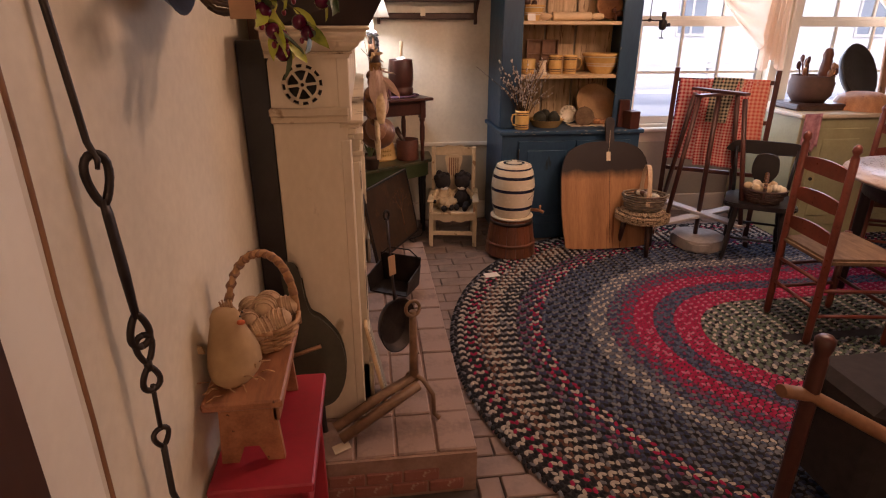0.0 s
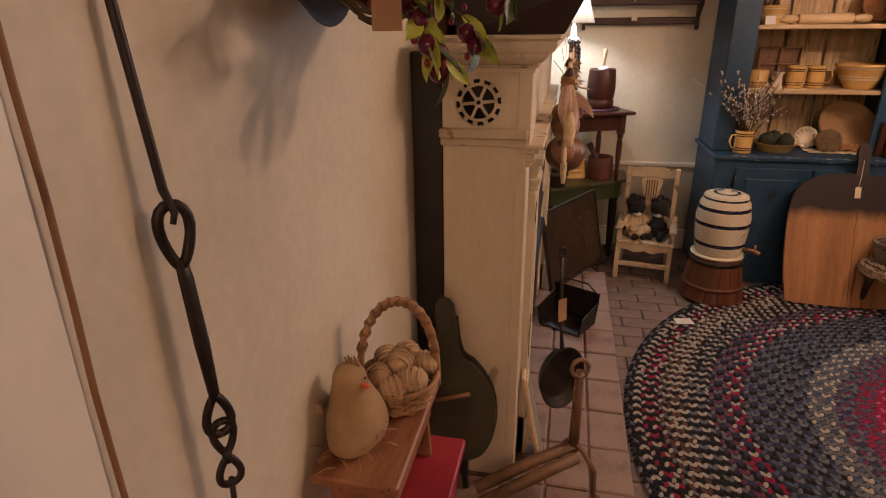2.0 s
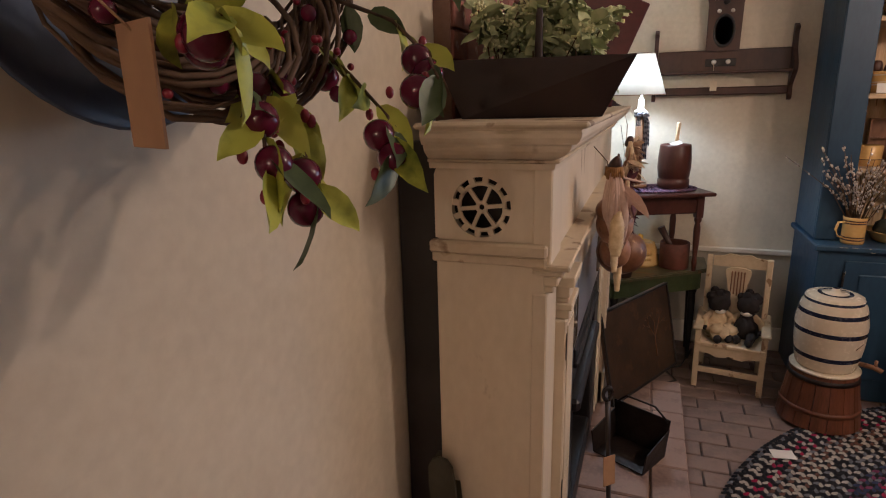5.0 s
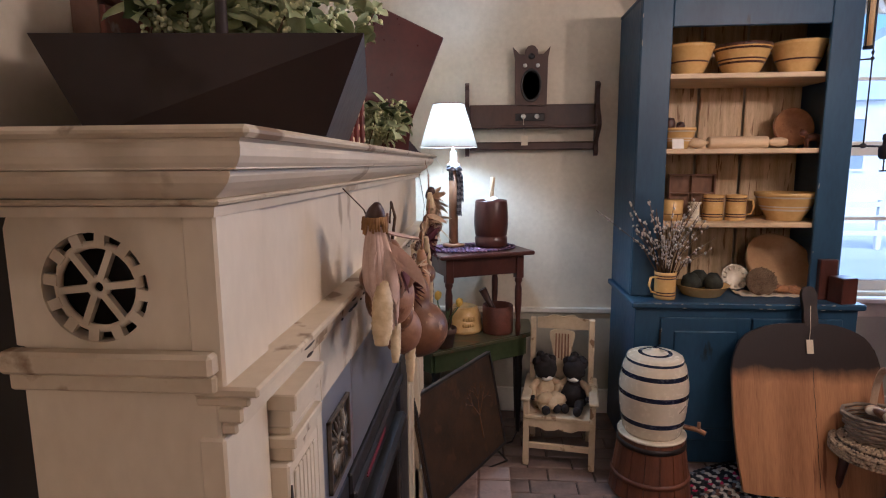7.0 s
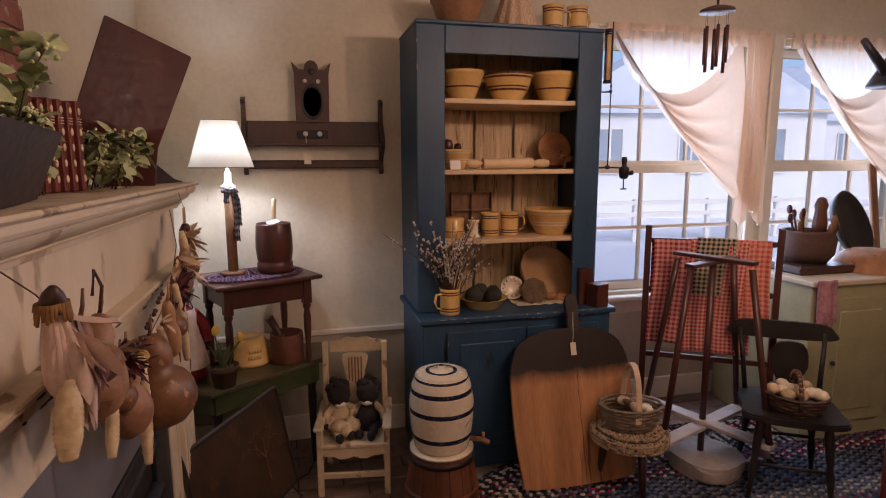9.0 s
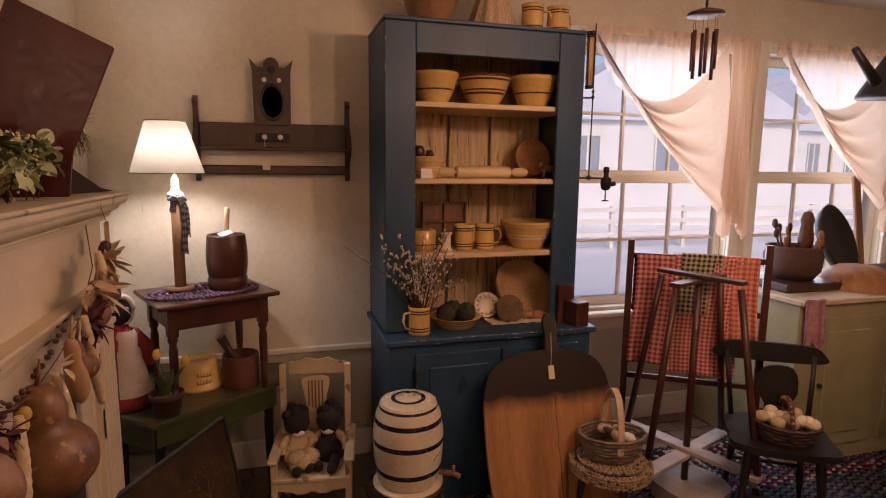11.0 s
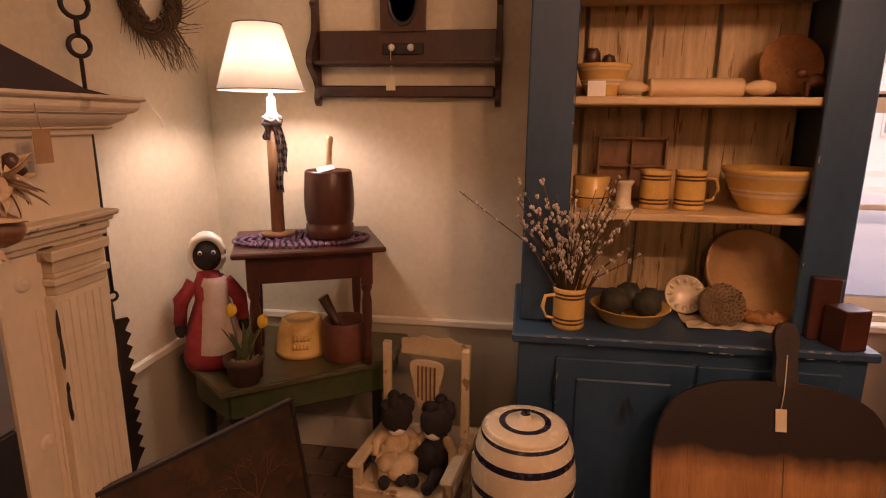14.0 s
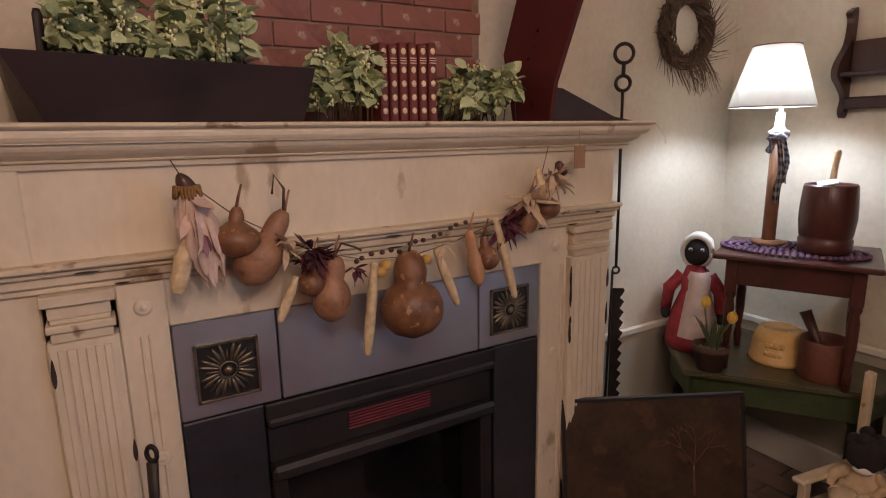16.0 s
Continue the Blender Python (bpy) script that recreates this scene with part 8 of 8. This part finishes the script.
def ladder_chair(loc, rz):
    c = thing("ladder_back_chair", "red-stained ladder-back chair with a rush seat on the rug", "chair", loc, rz, "chairs round the table")
    for s in (-1, 1):
        bm = B()
        lathe(bm, [(0.0, 0.0), (0.013, 0.0), (0.018, 0.02), (0.018, 0.97), (0.012, 0.985), (0.020, 1.0), (0.017, 1.02), (0.008, 1.032), (0.0, 1.034)], 14, pose(-0.18, s * 0.165, 0))
        part("back_post", bm, CHRED, c)
        bm = B()
        lathe(bm, [(0.0, 0.0), (0.013, 0.0), (0.018, 0.02), (0.018, 0.47), (0.0, 0.475)], 14, pose(0.19, s * 0.20, 0))
        part("front_leg", bm, CHRED, c)
        for z in (0.16, 0.30):
            bm = B()
            tube(bm, [(-0.18, s * 0.165, z), (0.19, s * 0.20, z)], 0.010, 8)
            part("side_rung", bm, CHRED, c)
    for x, w in ((-0.18, 0.165), (0.19, 0.20)):
        for z in (0.20, 0.34):
            bm = B()
            tube(bm, [(x, -w, z), (x, w, z)], 0.010, 8)
            part("cross_rung", bm, CHRED, c)
    for z in (0.56, 0.72, 0.88):
        bm = B()
        slab(bm, hull([(-0.16, -0.03), (0.0, -0.036), (0.16, -0.03), (0.16, 0.022), (0.0, 0.042), (-0.16, 0.022)], 26), 0.011, Matrix.Translation((-0.18, 0, z)) @ Matrix.Rotation(math.pi / 2, 4, "Z") @ UPR)
        part("back_slat", bm, CHRED, c)
    bm = B()
    slab(bm, [(-0.19, -0.17), (0.20, -0.21), (0.20, 0.21), (-0.19, 0.17)], 0.035, pose(0, 0, 0.435), bev=0.012)
    part("seat", bm, RUSH, c)
    return c


lc = ladder_chair((2.250, 1.615, FZ + 0.021), -4)
lc.scale = (1.0, 1.0, 0.945)
copy_thing(lc, pose(3.30, 2.36, FZ + 0.021, 0, 0, -120))
RT = thing("round_table", "round table with pale worn top and dark legs on the rug", "table", (3.02, 1.72, FZ + 0.021))
bm = B()
lathe(bm, [(0.0, 0.70), (0.56, 0.70), (0.575, 0.712), (0.57, 0.726), (0.0, 0.728)], 56)
part("tabletop", bm, surf("grey_tabletop", (0.32, 0.25, 0.21), (0.46, 0.38, 0.33), 8, 0.3, bump=0.05), RT)
bm = B()
lathe(bm, [(0.44, 0.60), (0.46, 0.60), (0.46, 0.70), (0.44, 0.70), (0.44, 0.60)], 40)
part("apron", bm, BLACK, RT)
for k in range(4):
    a = math.pi / 4 + k * math.pi / 2
    bm = B()
    lathe(bm, [(0.0, 0.0), (0.018, 0.0), (0.026, 0.35), (0.03, 0.62), (0.03, 0.70)], 12, pose(0.43 * math.cos(a), 0.43 * math.sin(a), 0))
    part("leg", bm, BLACK, RT)
TZ2 = FZ + 0.021 + 0.7285
bm = B()
for k in range(60):
    leaf(bm, (random.uniform(-0.10, 0.10), random.uniform(-0.08, 0.08), random.uniform(0.02, 0.06)), (random.uniform(-1, 1), random.uniform(-1, 1), random.uniform(0.1, 1)), 0.07, 0.035, k % 2, random.uniform(-1, 1))
lathe(bm, [(0.0, 0.0), (0.08, 0.0), (0.12, 0.05), (0.11, 0.05), (0.0, 0.02)], 20, mi=1)
whole("leafy_centrepiece", bm, [SAGE, LEAFDARK], "green leafy centrepiece bowl on the round table", "centrepiece", (2.82, 1.80, TZ2))
LC = thing("low_dark_chair", "low dark chair with a knobbed post and a black cushion", "chair", (1.30, 0.42, FZ + 0.021), 0)
bm = B()
lathe(bm, [(0.0, 0.0), (0.016, 0.0), (0.022, 0.03), (0.022, 0.60), (0.018, 0.62), (0.026, 0.645), (0.027, 0.668), (0.016, 0.68), (0.0, 0.682)], 14, pose(-0.12, 0.05, 0))
part("front_post", bm, REDWOOD, LC)
bm = B()
tube(bm, [(-0.205, 0.06, 0.505), (-0.12, 0.05, 0.49), (0.06, -0.02, 0.40), (0.22, -0.10, 0.33)], [0.026, 0.028, 0.03, 0.03], 10, flat=0.7)
part("arm", bm, BROWNWOOD, LC)
bm = B()
box(bm, 0.06, 0.40, -0.02, 0.30, 0.06, 0.46, 0.03)
part("cushion", bm, DARKCLOTH, LC, "black cloth cushion")

# ---- outdoors ----
SNOW = surf("snow", (0.74, 0.76, 0.78), (0.88, 0.89, 0.90), 0.6, 0.8, bump=0.2, fine=6)
bm = B()
box(bm, -60, 70, YB + 0.3, 160, -0.85, -0.45, 0)
setting("ground", bm, SNOW, "snow-covered ground outside the windows")
SIDING = surf("pale_siding", (0.66, 0.68, 0.68), (0.76, 0.78, 0.78), 2, 0.8, bump=0.1)
ROOFSNOW = surf("snowy_roof", (0.50, 0.56, 0.64), (0.66, 0.72, 0.80), 2, 0.8, bump=0.1)


def outbuilding(loc, w, d, h, rz):
    b = thing("outbuilding", "pale clapboard outbuilding with a snowy roof outside", "house", loc, rz)
    bm = B()
    box(bm, -w / 2, w / 2, -d / 2, d / 2, 0, h, 0)
    part("wall", bm, SIDING, b)
    bm = B()
    slab(bm, [(-w / 2 - 0.3, 0), (w / 2 + 0.3, 0), (0, w * 0.33)], d + 0.5, Matrix.Translation((0, d / 2 + 0.25, h)) @ UPR)
    part("roof", bm, ROOFSNOW, b)
    for x in (-w * 0.3, 0.0, w * 0.3):
        bm = B()
        box(bm, x - 0.4, x + 0.4, -d / 2 - 0.05, -d / 2 + 0.01, h * 0.45, h * 0.85, 0)
        wi = part("window", bm, surf("dim_pane", (0.25, 0.30, 0.36), (0.32, 0.37, 0.43), 2, 0.3), b)
        bm = B()
        for a0, a1, c0, c1 in ((x - 0.45, x - 0.4, h * 0.43, h * 0.87), (x + 0.4, x + 0.45, h * 0.43, h * 0.87), (x - 0.4, x + 0.4, h * 0.85, h * 0.87), (x - 0.4, x + 0.4, h * 0.43, h * 0.45), (x - 0.03, x + 0.03, h * 0.45, h * 0.85)):
            box(bm, a0, a1, -d / 2 - 0.09, -d / 2 - 0.051, c0, c1, 0)
        part("frame", bm, WHITE, wi)
    return b


outbuilding((13.5, 20, -0.45), 9, 6, 3.4, -12)
outbuilding((27, 26, -0.45), 10, 7, 3.6, 10)
FN = thing("rail_fence", "white rail fence across the snowy yard", "fence", (10, 12.5, -0.45))
for k in range(9):
    bm = B()
    box(bm, -6 + 2 * k - 0.05, -6 + 2 * k + 0.05, -0.05, 0.05, 0, 1.0, 0.01)
    part("post", bm, WHITE, FN)
for z in (0.35, 0.65, 0.92):
    bm = B()
    box(bm, -6, 10, -0.09, -0.05, z - 0.05, z + 0.05, 0)
    part("rail", bm, WHITE, FN)

# ---- brick pieces: chimney, hearth, floor ----


def brick_mesh(name, l, w, h, mat, j=0.004):
    bm = B()
    box(bm, -l / 2, l / 2, -w / 2, w / 2, -h / 2, h / 2, j)
    for v in bm.verts:
        v.co += noise.noise_vector(v.co * 40 + Vector((l * 90, h * 77, w * 50))) * 0.0016
    me = bpy.data.meshes.new(name)
    bmesh.ops.recalc_face_normals(bm, faces=bm.faces)
    bm.to_mesh(me)
    bm.free()
    me.materials.append(mat)
    return me


random.seed(3)
cm = [brick_mesh("brick", 0.010, 0.1970 + 0.0005 * i, 0.0610, BRICK, 0.002) for i in range(3)]
ch_half = brick_mesh("brick", 0.010, 0.095, 0.0610, BRICK, 0.002)
row = 0
z = 1.43
while z < H - 0.03:
    y = 1.24 + (0.0 if row % 2 else 0.051)
    if row % 2 == 0:
        shared("brick", ch_half, CHIMNEY, pose(XL + 0.042, 1.24 + 0.046, z))
        y = 1.24 + 0.102
    while y + 0.19 < 2.285:
        shared("brick", random.choice(cm), CHIMNEY, pose(XL + 0.041 + random.uniform(0, 0.003), y + 0.097, z + random.uniform(-0.001, 0.001)))
        y += 0.204
    if 2.285 - y > 0.06:
        bm_l = 2.285 - y - 0.002
        shared("brick", brick_mesh("brick", 0.010, bm_l, 0.0610, BRICK, 0.002), CHIMNEY, pose(XL + 0.042, y + bm_l / 2, z))
    z += 0.067
    row += 1
# hearth bricks: a field laid lengthwise and a raised border row
hb = [brick_mesh("brick", 0.198, 0.098, 0.05, HEARTH, 0.005) for i in range(1)]
hbs = [brick_mesh("brick", 0.128 + 0.001 * i, 0.198, 0.05, HEARTH, 0.005) for i in range(3)]
y = 0.775
k = 0
while y < 2.70:
    w = min(0.205, 2.72 - y)
    if w > 0.08:
        me = hbs[k % 3] if w > 0.2 else brick_mesh("brick", 0.128, w - 0.007, 0.05, HEARTH, 0.005)
        shared("brick", me, HEARTH_BODY, pose(0.233, y + w / 2, HZ - 0.026 + random.uniform(-0.003, 0.003), random.uniform(-0.6, 0.6), random.uniform(-0.6, 0.6), random.uniform(-0.8, 0.8)))
    x = 0.165
    while x > XL + 0.05:
        l = min(0.137, x - XL - 0.004)
        if l > 0.05 and w > 0.08:
            me = brick_mesh("brick", l - 0.006, w - 0.007, 0.05, HEARTH, 0.005)
            shared("brick", me, HEARTH_BODY, pose(x - l / 2, y + w / 2, HZ - 0.028 + random.uniform(-0.002, 0.002), random.uniform(-0.5, 0.5), random.uniform(-0.5, 0.5), random.uniform(-0.6, 0.6)))
        x -= 0.137
    y += 0.205
    k += 1
for i in range(5):
    for r in range(2):
        if i == 4 and r == 1:
            continue
        shared("brick", brick_mesh("brick", 0.118, 0.07, 0.046, BRICK, 0.004), HEARTH_BODY, pose(-0.30 + 0.123 * i + 0.04 * r, 0.795, FZ + 0.024 + 0.05 * r, 0, 0, random.uniform(-1.5, 1.5)))
# floor pavers in running bond, long side across the room
pv = [brick_mesh("brick", 0.205 + 0.0008 * i, 0.098, 0.05, PAVER, 0.004) for i in range(4)]
rest = B()
count = 0
jj = 0
y = YN + 0.03
RCX, RCY, RR = 2.03, 1.54, 1.70
XEND = 3.35


def in_rug(x, y, pad):
    dx = min(0, x - RCX) or max(0, x - XEND)
    return math.hypot(dx, y - RCY) < RR - pad


while y < YB - 0.06:
    x = XL + 0.02 + (0.105 if jj % 2 else 0.0) + random.uniform(-0.012, 0.012)
    while x < XR - 0.2:
        cx, cy = x + 0.104, y + 0.05
        on_hearth = cx - 0.104 < 0.304 and 0.73 < cy < 2.76
        if on_hearth and cx + 0.1025 > 0.345:
            cut = cx + 0.1025 - 0.304
            shared("brick", brick_mesh("brick", cut, 0.098, 0.05, PAVER, 0.004), floor, pose(0.304 + cut / 2, cy, FZ - 0.0255))
        if not on_hearth and not in_rug(cx - 0.10, cy, 0.06):
            m = pose(cx, cy, FZ - 0.025 + random.uniform(-0.0025, 0.0015), random.uniform(-0.6, 0.6), random.uniform(-0.4, 0.4), random.uniform(-0.9, 0.9))
            if cx < 1.3 and cy > 0.15 and count < 295:
                shared("brick", random.choice(pv), floor, m)
                count += 1
            else:
                box(rest, -0.1025, 0.1025, -0.049, 0.049, -0.025, 0.025, 0.0, m=m)
        x += 0.2115
    y += 0.1045
    jj += 1
part("outer_bricks", rest, PAVER, floor)["kind"] = "stuff"

# ---- braided rug: rings of plaited stitches round a straight middle ----
COL = [("black", (0.008, 0.008, 0.010), (0.02, 0.02, 0.024)), ("cream", (0.27, 0.24, 0.20), (0.44, 0.39, 0.33)), ("grey", (0.085, 0.088, 0.10), (0.16, 0.16, 0.175)), ("navy", (0.018, 0.024, 0.055), (0.045, 0.055, 0.10)), ("red", (0.20, 0.008, 0.035), (0.33, 0.02, 0.07)), ("pink", (0.30, 0.06, 0.12), (0.44, 0.13, 0.19)), ("brown", (0.07, 0.032, 0.022), (0.14, 0.07, 0.05)), ("green", (0.05, 0.075, 0.055), (0.12, 0.15, 0.11)), ("slate", (0.040, 0.055, 0.09), (0.09, 0.11, 0.16)), ("orange", (0.34, 0.10, 0.03), (0.46, 0.17, 0.06)), ("plum", (0.10, 0.018, 0.05), (0.18, 0.05, 0.10))]
RUGM = [surf("rug_" + nm, a, b, 60, 0.95, bump=0.3, fine=200, vary=0.15, spec=0.2) for nm, a, b in COL]
BK, CR, GY, NV, RD, PK, BR, GN, SL, OR, PM = range(11)
RINGS = [(0.42, (GN, GY, BK, GN, CR)), (0.56, (RD, RD, PK, RD)), (0.64, (SL, PM, NV, SL)), (0.74, (RD, PK, RD, RD)), (0.82, (PM, RD, SL, PM)), (0.90, (SL, PM, GY, NV)), (0.98, (GY, SL, GY, CR)), (1.10, (NV, SL, GY, BK)), (1.22, (NV, BK, SL, GY)), (1.30, (BK, CR, RD, NV)), (1.36, (BK, PM, GY, NV)), (1.46, (BK, CR, BK, GY)), (1.53, (BR, CR, BK, CR)), (1.58, (BK, CR, BR, GY)), (1.635, (RD, BK, CR, BK)), (1.68, (BK, CR, BK, CR)), (1.72, (BK, BK, GY, BK))]
random.seed(41)
verts, faces, fmat = [], [], []
pitch = 0.034
r = 0.05
while r < RR:
    cols = next(c for lim, c in RINGS if r <= lim)
    arc, straight = math.pi * r, XEND - RCX
    total = 2 * arc + 2 * straight
    n = int(total / 0.026)
    for k in range(n):
        s = (k + 0.5) / n * total
        if s < straight:
            px, py, ang = XEND - s, RCY + r, math.pi
        elif s < straight + arc:
            th = math.pi / 2 + (s - straight) / r
            px, py, ang = RCX + r * math.cos(th), RCY + r * math.sin(th), th + math.pi / 2
        elif s < 2 * straight + arc:
            px, py, ang = RCX + (s - straight - arc), RCY - r, 0.0
        else:
            th = -math.pi / 2 + (s - 2 * straight - arc) / r
            px, py, ang = XEND + r * math.cos(th), RCY + r * math.sin(th), th + math.pi / 2
        for side in (-1, 1):
            c = cols[(k + (side > 0) * 2 + (random.random() < 0.06)) % len(cols)]
            tilt = ang + side * 0.62
            ca, sa = math.cos(tilt), math.sin(tilt)
            ox, oy = -math.sin(ang) * side * 0.0078, math.cos(ang) * side * 0.0078
            b = len(verts)
            jz = random.uniform(-0.001, 0.001)
            for lx, ly, lz in ((-0.0175, 0, 0.006), (-0.007, -0.0078, 0.008), (0.009, -0.0078, 0.008), (0.0175, 0, 0.006), (0.009, 0.0078, 0.008), (-0.007, 0.0078, 0.008), (-0.007, 0, 0.0155), (0.009, 0, 0.0155)):
                verts.append((px + ox + lx * ca - ly * sa, py + oy + lx * sa + ly * ca, FZ + 0.003 + lz + jz))
            for f in ((0, 1, 6), (1, 2, 7, 6), (2, 3, 7), (3, 4, 7), (4, 5, 6, 7), (5, 0, 6)):
                faces.append([b + i for i in f])
                fmat.append(c)
    r += pitch
RUG = thing("braided_rug", "large oval braided rag rug in black, cream, blue and red", "rug", (0, 0, 0))
me = bpy.data.meshes.new("stitches")
me.from_pydata(verts, [], faces)
for m in RUGM:
    me.materials.append(m)
me.polygons.foreach_set("material_index", fmat)
me.polygons.foreach_set("use_smooth", [True] * len(fmat))
st = new("stitches", me)
st.parent = RUG
st["kind"] = "stuff"
bm = B()
out = [(XEND + (RR - 0.02) * math.cos(a), RCY + (RR - 0.02) * math.sin(a)) for a in [math.pi / 2 - math.pi * k / 60 for k in range(61)]] + [(RCX + (RR - 0.02) * math.cos(a), RCY + (RR - 0.02) * math.sin(a)) for a in [-math.pi / 2 - math.pi * k / 60 for k in range(61)]]
slab(bm, out, 0.010, pose(0, 0, FZ + 0.001))
part("backing", bm, DARKCLOTH, RUG)
bm = B()
box(bm, -0.045, 0.045, -0.03, 0.03, 0, 0.002, 0)
whole("paper_slip", bm, WHITE, "small white paper slip lying on the rug", "paper", (0.70, 2.45, FZ + 0.0205), 10)
# ceiling lamp over the table
CLP = thing("ceiling_lamp", "black iron three-armed ceiling lamp over the table", "lamp", (1.86, 1.40, 0))
bm = B()
lathe(bm, [(0.0, 2.499), (0.06, 2.499), (0.05, 2.475), (0.0, 2.47)], 20)
tube(bm, [(0, 0, 2.48), (0, 0, 2.24)], 0.008, 8)
part("stem", bm, IRON, CLP)
for bx, by in BULBS:
    dx, dy = bx - 1.86, by - 1.40
    bm = B()
    tube(bm, [(0, 0, 2.25), (dx * 0.5, dy * 0.5, 2.20), (dx, dy, 2.22), (dx, dy, 2.16)], 0.006, 8)
    arm = part("arm", bm, IRON, CLP)
    bm = B()
    blob(bm, (dx, dy, 2.10), (0.026, 0.026, 0.036), n=12)
    part("bulb", bm, glow("warm_bulb", (1.0, 0.72, 0.45), 12.0), arm).visible_shadow = False
